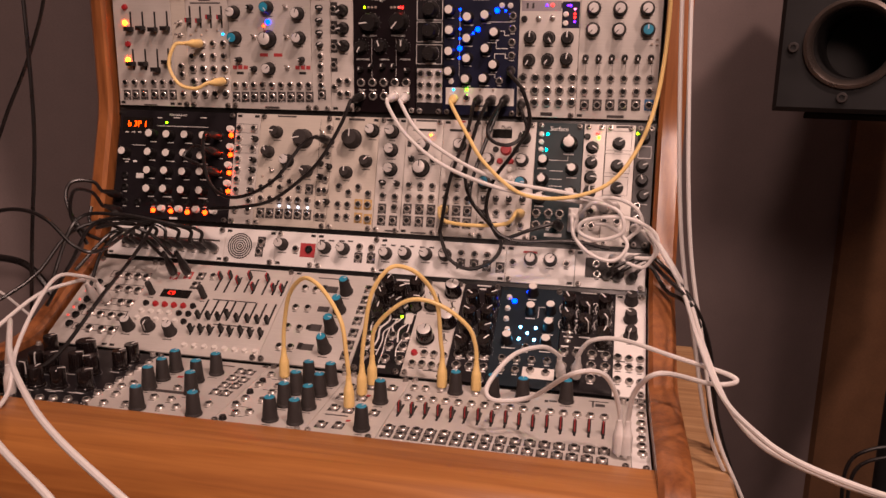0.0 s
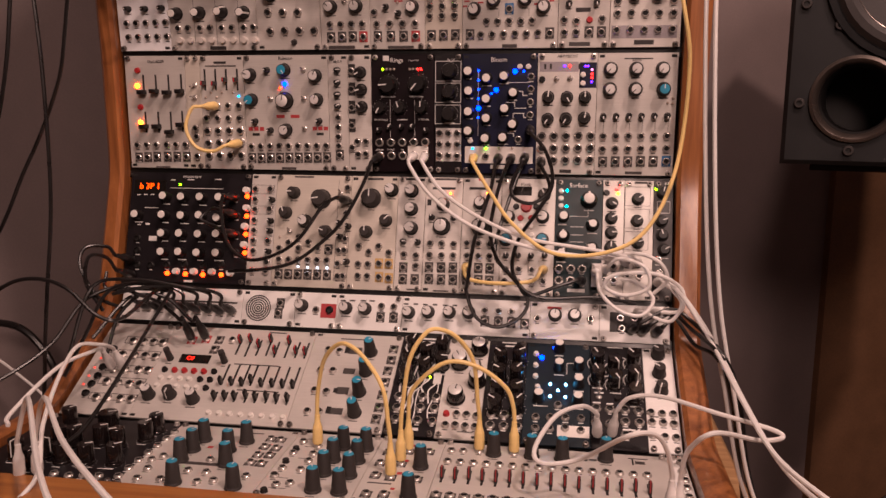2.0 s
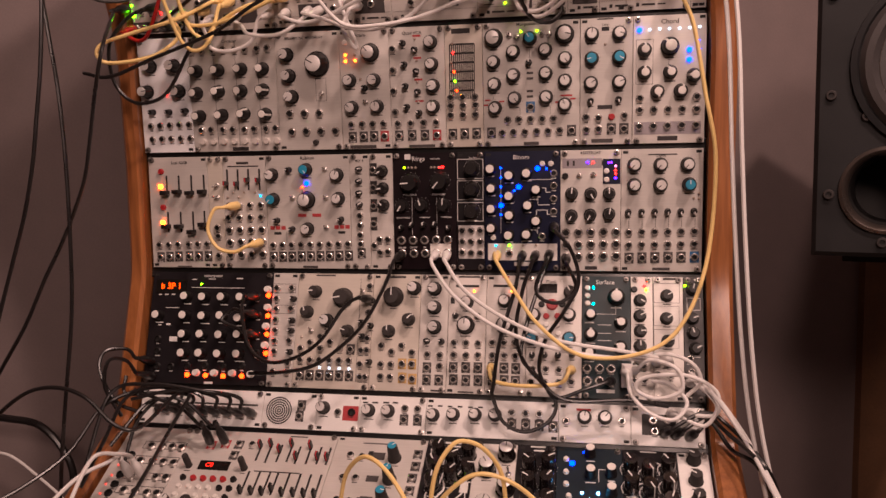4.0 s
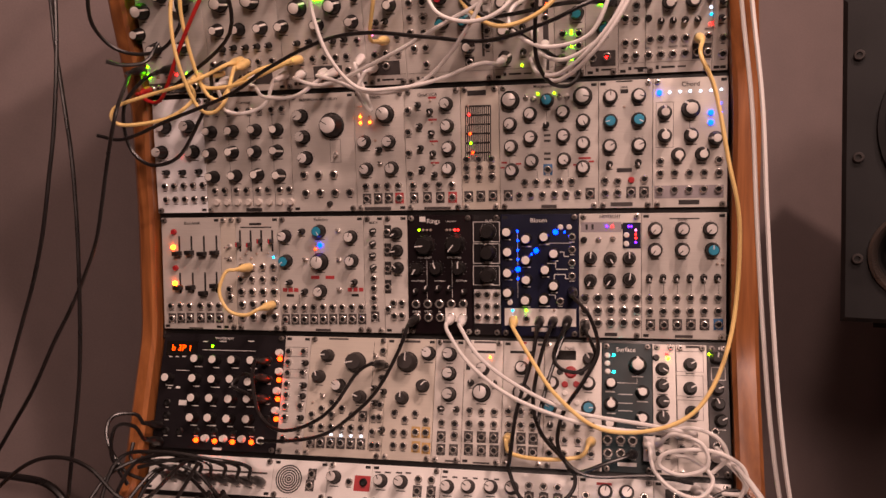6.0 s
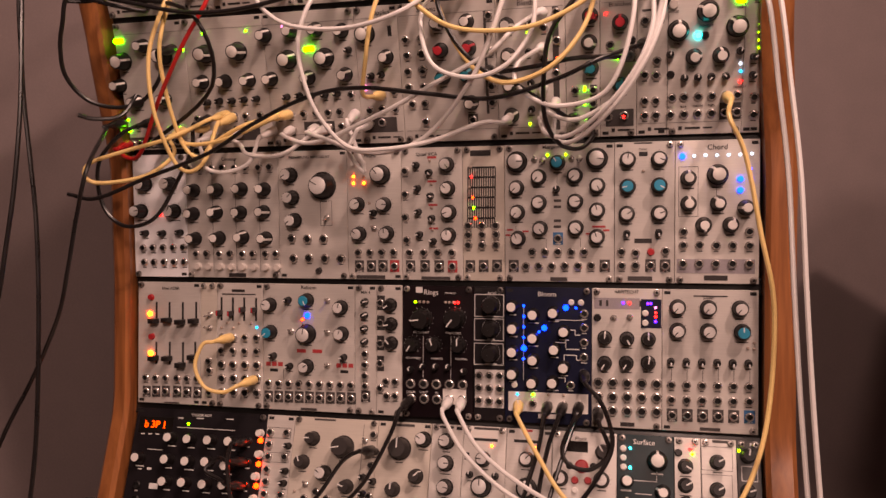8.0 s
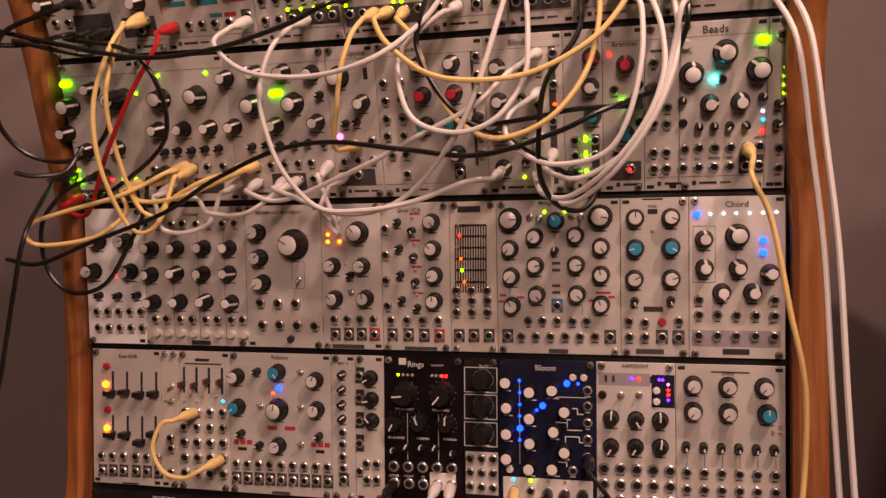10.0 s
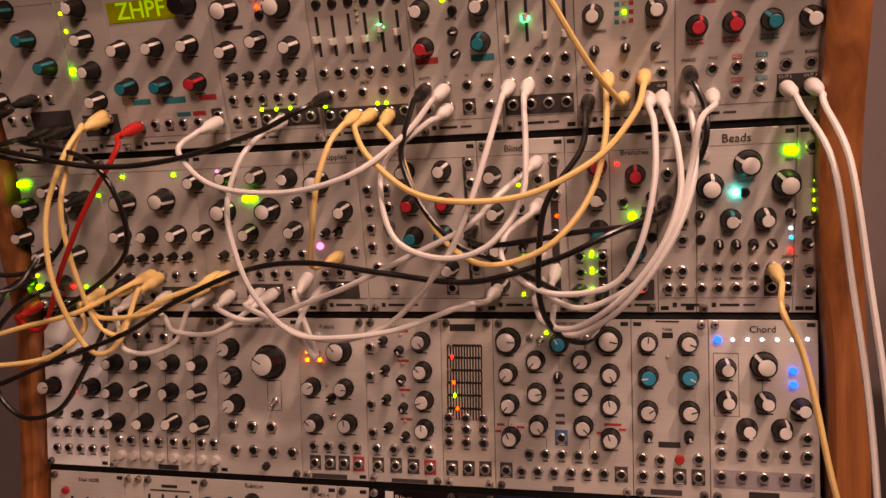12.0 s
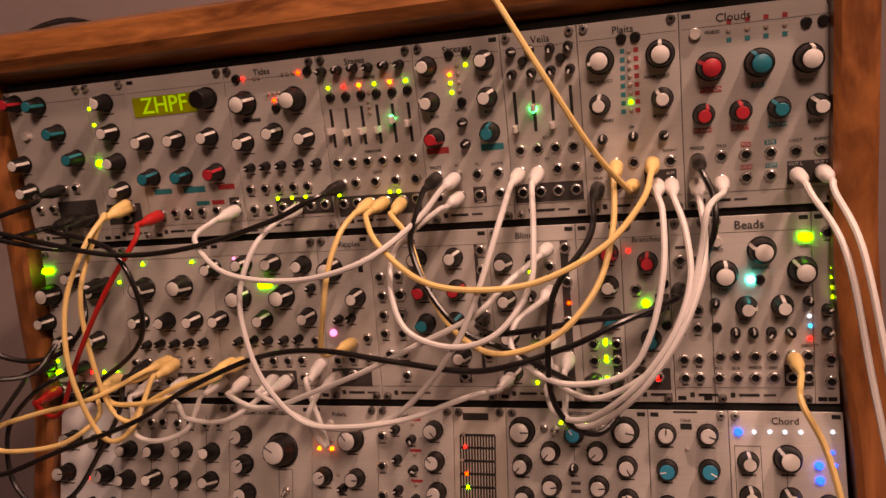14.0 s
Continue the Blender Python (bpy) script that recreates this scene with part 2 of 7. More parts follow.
def tube_mesh(name, points, radius, mat, steps=7, seg=8):
    """A round cable that runs smoothly through the points."""
    pts = [Vector(p) for p in points]
    ext = [2 * pts[0] - pts[1]] + pts + [2 * pts[-1] - pts[-2]]
    line = []
    for i in range(len(pts) - 1):
        a, b, c, d = ext[i:i + 4]
        for k in range(steps):
            t = k / steps
            line.append(0.5 * (2 * b + (c - a) * t + (2 * a - 5 * b + 4 * c - d) * t * t + (3 * b - a - 3 * c + d) * t ** 3))
    line.append(pts[-1])
    bm = bmesh.new()
    side, rings = Vector((0.31, 0.2, 0.93)), []
    for i, p in enumerate(line):
        way = (line[min(i + 1, len(line) - 1)] - line[max(i - 1, 0)]).normalized()
        side = (side - way * side.dot(way)).normalized()
        up = way.cross(side)
        rings.append([bm.verts.new(p + radius * (math.cos(2 * math.pi * k / seg) * side + math.sin(2 * math.pi * k / seg) * up)) for k in range(seg)])
    for low, high in zip(rings, rings[1:]):
        for k in range(seg):
            bm.faces.new((low[k], low[(k + 1) % seg], high[(k + 1) % seg], high[k]))
    bm.faces.new(rings[0])
    bm.faces.new(rings[-1])
    return finish(bm, name, [mat])


# ---- the rack's rows, from the flat bottom row to the overhanging top row ----
HP = 0.00508
ROW_TILT = {"A": 1.0, "B": 31.0, "U": 68.0, "C": 74.5, "D": 91.0, "E": 94.0, "F": 106.0, "G": 113.0}
ROW_HIGH = {r: 0.03965 if r == "U" else 0.1285 for r in ROW_TILT}
LEFT, RIGHT = -0.2978, 0.3325


def row_edges():
    """The lower and upper edge (y, z) of each row of panels."""
    gap, edges = 0.0055, {}

    def way(r):
        return Vector((math.cos(radians(ROW_TILT[r])), math.sin(radians(ROW_TILT[r]))))
    low = Vector((0.002, 1.0845))
    edges["D"] = (low, low + way("D") * 0.1285)
    last = "D"
    for r in "EFG":
        a = radians((ROW_TILT[last] + ROW_TILT[r]) / 2)
        low = edges[last][1] + gap * Vector((math.cos(a), math.sin(a)))
        edges[r] = (low, low + way(r) * 0.1285)
        last = r
    last = "D"
    for r in "CUBA":
        a = radians((ROW_TILT[last] + ROW_TILT[r]) / 2)
        top = edges[last][0] - gap * Vector((math.cos(a), math.sin(a)))
        edges[r] = (top - way(r) * ROW_HIGH[r], top)
        last = r
    return edges


EDGES = row_edges()


def row_pose(r, x=0.0):
    """Local x along the row, y up the panel, z out of it."""
    return Matrix.Translation((x, EDGES[r][0].x, EDGES[r][0].y)) @ pose(0, 0, 0, ROW_TILT[r])


# ---- room ----
def wall_box(name, x0, y0, z0, x1, y1, z1, mat, label, category, kind="structure"):
    bm = bmesh.new()
    slab(bm, x0, y0, z0, x1, y1, z1)
    ob = put(name, finish(bm, name, [mat], False))
    return tagged(ob, label, category, "", kind)


# the wall behind the rack runs away from it towards the east
WALL = Matrix.Translation((0, 0.54, 0)) @ pose(0, 0, 0, 0, 0, 21.8)
wall_box("floor", -2.3, -2.6, -0.1, 2.5, 1.6, 0.0, "carpet", "dark carpeted studio floor", "floor")
wall_box("ceiling", -2.3, -2.6, 2.45, 2.5, 1.6, 2.55, "ceiling", "grey painted ceiling", "ceiling")
north = wall_box("wall_north", -2.42, 0.0, 0.002, 2.62, 0.12, 2.448, "wall", "dark mauve-grey painted wall behind the rack", "wall")
north.matrix_basis = WALL
# side walls are out of view; kept dark so they bounce little light
wall_box("wall_west", -2.32, -2.6, 0.002, -2.2, -0.30, 2.448, "wall", "dark mauve-grey painted side wall", "wall")
wall_box("wall_east", 2.4, -2.6, 0.002, 2.52, 1.54, 2.448, "wall", "dark mauve-grey painted side wall", "wall")
# unseen rear wall, kept paler to bounce light onto the front of the rows
wall_box("wall_south", -2.3, -2.72, 0.002, 2.5, -2.602, 2.448, "ceiling", "unseen grey rear wall, added to bounce light onto the rack", "wall")

# ---- desk ----
DESK = 0.755
desk = thing("desk", pose(0, 0, 0), "pale wooden desk carrying the synthesizer case", "desk")
bm = bmesh.new()
slab(bm, -0.40, -0.50, DESK - 0.03, 0.42, 0.262, DESK, bevel=0.004)
part("desk_top", bm, "board", desk)
for x in (-0.36, 0.38):
    for y in (-0.46, 0.22):
        bm = bmesh.new()
        slab(bm, x - 0.025, y - 0.025, 0.0, x + 0.025, y + 0.025, DESK - 0.03)
        part("leg", bm, "board", desk)

# ---- synthesizer case ----
case = thing("synthesizer_case", pose(0, 0, 0), "curved cherry wood case holding rows of synthesizer modules", "synthesizer case")


def case_line(offset):
    """The line of the panels from the front of the bottom row to the top, moved out of the panels by offset."""
    pts = []
    for r in "ABUCDEFG":
        n = Vector((-math.sin(radians(ROW_TILT[r])), math.cos(radians(ROW_TILT[r]))))
        for e in EDGES[r]:
            pts.append(e + n * offset)
    if offset > 0:  # the offset ends of neighbouring rows meet in one point
        pts = [pts[0]] + [(p + q) / 2 for p, q in zip(pts[1:-1:2], pts[2:-1:2])] + [pts[-1]]
        pts = [q for a, b in zip(pts, pts[1:]) for q in (a, a.lerp(b, 0.33), a.lerp(b, 0.67))] + [pts[-1]]
    return pts


def smooth_line(pts, rounds=2):
    for _ in range(rounds):
        out = [pts[0]]
        for a, b in zip(pts, pts[1:]):
            out += [a * 0.75 + b * 0.25, a * 0.25 + b * 0.75]
        pts = out + [pts[-1]]
    return pts


def cheek(x0, x1, out):
    a, g = EDGES["A"][0], EDGES["G"][1]
    front = smooth_line([a + Vector((-0.074, -0.070)), a + Vector((-0.082, -0.02)), a + Vector((-0.045, 0.012)), a + Vector((-0.01, 0.018))] + case_line(out)[1:] + [g + Vector((-0.030, 0.022)), g + Vector((-0.020, 0.05))])
    rear = [Vector((-0.345, DESK + 0.004)), Vector((-0.30, DESK)), Vector((0.24, DESK)), Vector((0.24, 1.30)), Vector((0.20, 1.63))]
    reach = [0.0]
    for p, q in zip(rear, rear[1:]):
        reach.append(reach[-1] + (q - p).length)
    back = []
    for i in range(len(front)):
        d = reach[-1] * i / (len(front) - 1)
        k = max(j for j in range(len(rear) - 1) if reach[j] <= d + 1e-9)
        back.append(rear[k].lerp(rear[k + 1], min((d - reach[k]) / (reach[k + 1] - reach[k]), 1.0)))
    b, n = 0.004, len(front)

    def lean(z):  # the sides lean a few millimetres over at the top
        t = min(max((z - 1.30) / 0.16, 0.0), 1.0)
        return (-0.006 if x1 < 0 else -0.009) * t * t * (3 - 2 * t)
    bm = bmesh.new()
    fronts, backs = [], []
    for x, inset in ((x0, b), (x0 + b, 0.0), (x1 - b, 0.0), (x1, b)):
        fronts.append([bm.verts.new((x + lean(p.y), *(p + inset * (q - p).normalized()))) for p, q in zip(front, back)])
    for x in (x0, x1):
        backs.append([bm.verts.new((x + lean(q.y), *q)) for q in back])
    for low, high in zip(fronts, fronts[1:]):
        for i in range(n - 1):
            bm.faces.new((low[i], low[i + 1], high[i + 1], high[i]))
    for low, high in ((fronts[0], backs[0]), (fronts[-1], backs[1]), (backs[0], backs[1])):
        for i in range(n - 1):
            bm.faces.new((low[i], low[i + 1], high[i + 1], high[i]))
    for i in (0, n - 1):
        bm.faces.new((fronts[0][i], fronts[1][i], fronts[2][i], fronts[3][i], backs[1][i], backs[0][i]))
    part("side_panel", bm, "wood_side", case)


cheek(LEFT - 0.020, LEFT, 0.010)
cheek(RIGHT - 0.001, RIGHT + 0.0245, 0.016)


def beam(name, section, x0, x1, mat="wood"):
    bm = bmesh.new()
    ends = [[bm.verts.new((x, p[0], p[1])) for p in section] for x in (x0, x1)]
    n = len(section)
    for i in range(n):
        bm.faces.new((ends[0][i], ends[0][(i + 1) % n], ends[1][(i + 1) % n], ends[1][i]))
    for e in ends:
        bm.faces.new(e)
    return part(name, bm, mat, case)


a0, g1 = EDGES["A"][0], EDGES["G"][1]
front = [(a0.x - 0.004, DESK + 0.002), (a0.x - 0.004, a0.y + 0.005), (a0.x - 0.030, a0.y + 0.006)]
front += [(a0.x - 0.030 - 0.048 * math.sin(t), a0.y - 0.040 + 0.046 * math.cos(t)) for t in (0.2, 0.4, 0.6, 0.8, 1.0, 1.2, 1.4, 1.57, 1.8, 2.0, 2.2)]
front += [(a0.x - 0.045, DESK + 0.002)]
beam("front_rail", front, LEFT, RIGHT)
top = [(g1.x - 0.020, g1.y + 0.009), (g1.x - 0.026, g1.y + 0.016), (g1.x - 0.026, g1.y + 0.036), (g1.x - 0.016, g1.y + 0.044), (0.19, 1.69), (0.19, 1.665), (g1.x + 0.004, g1.y + 0.009)]
beam("top_board", top, LEFT, RIGHT, "wood_top")
# black rails in the gaps between the rows, and the black lining behind them
order = "ABUCDEFG"
for r in order:
    for edge, v in ((0, -0.0028), (1, ROW_HIGH[r] + 0.0028)):
        bm = bmesh.new()
        slab(bm, LEFT, v - 0.0075, -0.012, RIGHT, v + 0.0026 if edge else v + 0.0075, -0.0045, bevel=0.0008)
        part("mounting_rail", bm, "rail", case, "black aluminium mounting rail", row_pose(r), False)
inner = case_line(-0.045)
bm = bmesh.new()
rows_ = [[bm.verts.new((x, p.x, p.y)) for p in inner] for x in (LEFT, RIGHT)]
for i in range(len(inner) - 1):
    bm.faces.new((rows_[0][i], rows_[0][i + 1], rows_[1][i + 1], rows_[1][i]))
part("lining", bm, "hole", case, "black inner lining")

# ---- small hardware of the modules ----
def knob_meshes(r0, r1, h, body, cap, line, flute=0.06, style="cap"):
    """Body and cap of a knob: skirt, fluted grip, inset cap and pointer; the pointer looks along +y."""
    bm = bmesh.new()
    seg = 24
    lathe(bm, [(r0 * 1.08, 0.0006), (r0 * 1.08, 0.0018), (r0, 0.0026)], seg)
    lathe(bm, [(r0 * 0.98, 0.0024), (r1 * 1.0, h - 0.0008), (r1 * 0.92, h)], seg, flute=flute)
    body_mesh = finish(bm, "knob", [body])
    bm = bmesh.new()
    if style == "cap":  # coloured disc with a dark line
        lathe(bm, [(r1 * 0.86, h - 0.0004), (r1 * 0.86, h + 0.0003), (r1 * 0.80, h + 0.0006)], seg)
        slab(bm, -0.00045, r1 * 0.1, h + 0.0005, 0.00045, r1 * 0.84, h + 0.0008, 1)
    elif style == "wing":  # small coloured disc and a coloured line down the side
        lathe(bm, [(r1 * 0.80, h - 0.0004), (r1 * 0.80, h + 0.0003), (r1 * 0.74, h + 0.0006)], seg)
        slab(bm, -0.0011, r1 * 0.5, h - 0.0003, 0.0011, r1 * 1.02, h + 0.0005, 0)
        v = [bm.verts.new(p) for p in ((-0.0011, r1 * 1.02, h + 0.0005), (0.0011, r1 * 1.02, h + 0.0005), (0.0011, r0 * 1.06, 0.003), (-0.0011, r0 * 1.06, 0.003))]
        bm.faces.new(v)
    else:  # plain top with a line
        slab(bm, -0.0006, r1 * 0.05, h - 0.0002, 0.0006, r1 * 1.02, h + 0.0003, 1)
        v = [bm.verts.new(p) for p in ((-0.0006, r1 * 1.02, h + 0.0003), (0.0006, r1 * 1.02, h + 0.0003), (0.0006, r0 * 1.04, 0.004), (-0.0006, r0 * 1.04, 0.004))]
        bm.faces.new(v).material_index = 1
    return body_mesh, finish(bm, "knob_cap", [cap, line])


# kind: base radius, top radius, height, body, cap, pointer, flute, style
KNOBS = {
    "w": (0.0068, 0.0058, 0.0125, "black", "cap_silver", "ink", 0.0, "cap"),
    "W": (0.0092, 0.0078, 0.0135, "black", "cap_silver", "ink", 0.0, "cap"),
    "l": (0.0068, 0.0058, 0.0125, "black", "cap_blue", "ink_white", 0.0, "cap"),
    "m": (0.0066, 0.0050, 0.0150, "black", "cap_white", "cap_white", 0.0, "wing"),
    "M": (0.0086, 0.0070, 0.0155, "black", "cap_white", "cap_white", 0.0, "wing"),
    "x": (0.0130, 0.0100, 0.0160, "black", "cap_silver", "ink", 0.06, "cap"),
    "n": (0.0066, 0.0050, 0.0150, "black", "cap_red", "cap_red", 0.0, "wing"),
    "N": (0.0086, 0.0070, 0.0155, "black", "cap_red", "cap_red", 0.0, "wing"),
    "q": (0.0066, 0.0050, 0.0150, "black", "cap_teal", "cap_teal", 0.0, "wing"),
    "Q": (0.0086, 0.0070, 0.0155, "black", "cap_teal", "cap_teal", 0.0, "wing"),
    "s": (0.0031, 0.0027, 0.0100, "black", "ink_white", "ink_white", 0.10, "line"),
    "d": (0.0062, 0.0050, 0.0120, "black", "ink_white", "ink_white", 0.10, "line"),
    "D": (0.0105, 0.0090, 0.0150, "charcoal", "ink_white", "ink_white", 0.05, "line"),
    "c": (0.0066, 0.0056, 0.0130, "charcoal", "ink_white", "ink_white", 0.03, "line"),
    "F": (0.0098, 0.0090, 0.0140, "black", "ink_white", "ink_white", 0.08, "line"),
    "g": (0.0066, 0.0056, 0.0145, "charcoal", "cap_silver", "ink", 0.03, "cap"),
    "b": (0.0036, 0.0034, 0.0170, "charcoal", "ink_grey", "ink_grey", 0.0, "line"),
    "K": (0.0100, 0.0096, 0.0200, "gloss", "ink_white", "ink_white", 0.0, "line"),
    "z": (0.0078, 0.0068, 0.0170, "black", "black", "black", 0.05, "line"),
    "t": (0.0068, 0.0052, 0.0210, "charcoal", "cap_blue", "ink_white", 0.04, "cap"),
    "k": (0.0072, 0.0069, 0.0190, "gloss", "ink_white", "ink_white", 0.0, "line"),
    "p": (0.0056, 0.0050, 0.0120, "black", "cap_white", "cap_white", 0.0, "cap"),
    "v": (0.0072, 0.0060, 0.0150, "black", "cap_silver", "ink", 0.10, "cap"),
    "X": (0.0088, 0.0078, 0.0150, "gloss", "cap_silver", "ink", 0.05, "cap"),
    "f": (0.0070, 0.0066, 0.0100, "black", "ink_white", "ink_white", 0.14, "line"),
}
KNOB_MESH = {k: knob_meshes(*v) for k, v in KNOBS.items()}


def small_meshes():
    made = {}
    for code, nut, r in (("j", "steel", 0.0040), ("J", "steel", 0.0048), ("i", "black", 0.0043)):
        bm = bmesh.new()
        seg = 16
        loops = [[(r, 0.0), (r, 0.0014), (r * 0.88, 0.0020), (r * 0.80, 0.0022), (r * 0.76, 0.0030), (r * 0.66, 0.0030), (r * 0.64, 0.0022), (r * 0.60, 0.0004)]]
        lathe(bm, loops[0], seg, 0)
        for f in bm.faces:
            if all(v.co.xy.length < r * 0.65 for v in f.verts):
                f.material_index = 1
        made[code] = finish(bm, "jack", [nut, "hole"])
    for code in GLOW:
        bm = bmesh.new()
        lathe(bm, [(0.0013, 0.0), (0.0013, 0.0007), (0.0010, 0.0013), (0.0004, 0.0016)], 12)
        made["led_" + code] = finish(bm, "led", ["led_" + code])
        bm = bmesh.new()
        lathe(bm, [(0.0027, 0.0), (0.0027, 0.0014), (0.0022, 0.0021)], 16)
        made["lamp_" + code] = finish(bm, "lit_button", ["led_" + code])
    bm = bmesh.new()
    lathe(bm, [(0.0015, 0.0), (0.0015, 0.0008), (0.0011, 0.0016), (0.0004, 0.0019)], 12)
    made["led_x"] = finish(bm, "led", ["off_led"])
    for code, mat, r, h in (("k", "black", 0.0030, 0.0035), ("w", "cap_white", 0.0037, 0.0060), ("r", "red_button", 0.0030, 0.0035), ("R", "red_button", 0.0055, 0.0045), ("c", "clear", 0.0036, 0.0045), ("W", "cap_white", 0.0026, 0.0030), ("g", "charcoal", 0.0028, 0.0050)):
        bm = bmesh.new()
        lathe(bm, [(r * 1.15, 0.0), (r * 1.15, 0.0006), (r, 0.0008), (r, h * 0.8), (r * 0.86, h)], 16)
        made["button_" + code] = finish(bm, "button", [mat])
    bm = bmesh.new()
    lathe(bm, [(0.0030, 0.0), (0.0030, 0.0012), (0.0024, 0.0018), (0.0014, 0.0020)], 12)
    bat = lathe(bm, [(0.0009, 0.0018), (0.0012, 0.0085), (0.0008, 0.0092)], 10)
    for loop in bat:
        for v in loop:
            v.co.y += (v.co.z - 0.0018) * 0.35
    made["toggle"] = finish(bm, "toggle_switch", ["steel"])
    for code, mat in (("screw_k", "gunmetal"), ("screw_s", "steel")):
        bm = bmesh.new()
        lathe(bm, [(0.0031, 0.0), (0.0031, 0.0006), (0.0026, 0.0007), (0.0026, 0.0030), (0.0022, 0.0036), (0.0013, 0.0037), (0.0012, 0.0020)], 14)
        for f in bm.faces:
            if len(f.verts) > 4:
                f.material_index = 1
        made[code] = finish(bm, "screw", [mat, "hole"])
    for code, mat in (("k", "black"), ("r", "cap_red"), ("m", "cap_dark_red"), ("x", "clear")):
        bm = bmesh.new()
        slab(bm, -0.0040, -0.0024, 0.0016, 0.0040, 0.0024, 0.0120, 0, 0.0014)
        slab(bm, -0.0012, -0.0012, -0.001, 0.0012, 0.0012, 0.002, 0)
        made["fader_" + code] = finish(bm, "slider_cap", [mat], False)
        bm = bmesh.new()
        slab(bm, -0.0015, -0.0024, -0.001, 0.0015, 0.0024, 0.0105, 0, 0.0006)
        slab(bm, -0.0006, -0.0021, 0.0100, 0.0006, 0.0021, 0.0109, 1)
        slab(bm, -0.0006, -0.0027, 0.0020, 0.0006, -0.0022, 0.0103, 1)
        made["thin_" + code] = finish(bm, "slider_cap", ["charcoal", mat] if mat.startswith("cap_") else [mat, mat], False)
    return made


SMALL = small_meshes()


def text_mesh(words, size, mat, lift=0.0004):
    data = bpy.data.curves.new("letters", "FONT")
    data.body, data.size, data.align_x, data.align_y = words, size * 1.75, "CENTER", "CENTER"
    data.extrude, data.resolution_u, data.offset = 0.0001, 2, size * 0.010
    ob = bpy.data.objects.new("letters", data)
    mesh = bpy.data.meshes.new_from_object(ob)
    bpy.data.objects.remove(ob)
    mesh.materials.clear()
    mesh.materials.append(MAT[mat])
    mesh.transform(Matrix.Translation((0, 0, lift)))
    return mesh


DARK = ("dark", "slate", "plum", "navy", "teal_panel", "grey_panel")


class Module:
    """One module of the rack. Places are in millimetres from the panel's lower left corner."""

    def __init__(self, row, x0, x1, mat, label, group="synthesizer modules", captioned=True, screw="screw_k", name="synthesizer_module"):
        self.captioned = captioned
        self.row, self.mat, self.wide, self.high = row, mat, (x1 - x0) * HP * 1000, ROW_HIGH[row] * 1000
        self.ob = thing(name, row_pose(row, x0 * HP), label, "synth module", group)
        self.light = mat in DARK
        self.pen = "ink_white" if self.light else "ink_grey"
        self.marks = {}
        self.rng = random.Random(int(x0 * 10) * 31 + ord(row))
        w, h = self.wide / 1000, self.high / 1000
        bm = bmesh.new()
        slab(bm, 0.0002, 0, -0.002, w - 0.0002, h, 0, 0, 0.0004)
        part("panel", bm, mat, self.ob, smooth=False)
        if self.wide > 13:
            spots = [(4.6, 3.2), (self.wide - 4.6, 3.2), (4.6, self.high - 3.2), (self.wide - 4.6, self.high - 3.2)]
        else:
            spots = [(self.wide / 2, 3.2), (self.wide / 2, self.high - 3.2)]
        for i, (x, y) in enumerate(spots):
            empty = self.rng.random() < 0.28
            if empty:
                self.slot(x, y)
            else:
                self.add("screw", SMALL["screw_s" if self.rng.random() < 0.3 else screw], x, y, self.rng.uniform(0, 90))

    def slot(self, x, y):
        self.bar(x, y, 5.5, 2.9, "hole")

    def add(self, name, mesh, x, y, turn=0.0, parent=None, z=0.0):
        return put(name, mesh, parent or self.ob, pose(x / 1000, y / 1000, z / 1000, 0, 0, turn))

    def bar(self, x, y, w, h, mat=None, z=0.00012):
        """A printed block or a line of writing too small to read."""
        bm = self.marks.setdefault(mat or self.pen, bmesh.new())
        lift = z + len(self.marks) * 0.00003
        slab(bm, (x - w / 2) / 1000, (y - h / 2) / 1000, -0.0001, (x + w / 2) / 1000, (y + h / 2) / 1000, lift)

    def line(self, x0, y0, x1, y1, w=0.5, mat=None):
        self.bar((x0 + x1) / 2, (y0 + y1) / 2, max(abs(x1 - x0), w), max(abs(y1 - y0), w), mat)

    def frame_box(self, x0, y0, x1, y1, w=0.5, mat=None):
        for a in ((x0, y0, x1, y0), (x0, y1, x1, y1), (x0, y0, x0, y1), (x1, y0, x1, y1)):
            self.line(*a, w, mat)

    def stroke(self, points, w, mat=None):
        """A printed line of even width that runs smoothly through the points."""
        bm = self.marks.setdefault(mat or self.pen, bmesh.new())
        pts = [Vector((x / 1000, y / 1000)) for x, y in points]
        ext = [2 * pts[0] - pts[1]] + pts + [2 * pts[-1] - pts[-2]]
        line = []
        for i in range(len(pts) - 1):
            a, b, c, d = ext[i:i + 4]
            for k in range(6):
                t = k / 6
                line.append(0.5 * (2 * b + (c - a) * t + (2 * a - 5 * b + 4 * c - d) * t * t + (3 * b - a - 3 * c + d) * t ** 3))
        line.append(pts[-1])
        rail = []
        for i, p in enumerate(line):
            way = (line[min(i + 1, len(line) - 1)] - line[max(i - 1, 0)]).normalized() * w / 2000
            rail.append([bm.verts.new((p.x - way.y, p.y + way.x, 0.00022)), bm.verts.new((p.x + way.y, p.y - way.x, 0.00022))])
        for (a, b), (c, d) in zip(rail, rail[1:]):
            bm.faces.new((a, b, d, c))

    def maker_mark(self):
        """Thin printed rules across the panel and a plain mark of the maker at its foot."""
        self.line(1.5, 10.8, self.wide - 1.5, 10.8, 0.3)
        self.line(1.5, 117.5, self.wide - 1.5, 117.5, 0.3)
        if self.wide > 26:
            self.bar(11.5, 5.6, 3.0, 3.4, "ink")
            self.bar(22, 5.6, 13, 1.9, "ink")
            self.bar(min(35, self.wide - 6), 5.6, 8, 1.5)

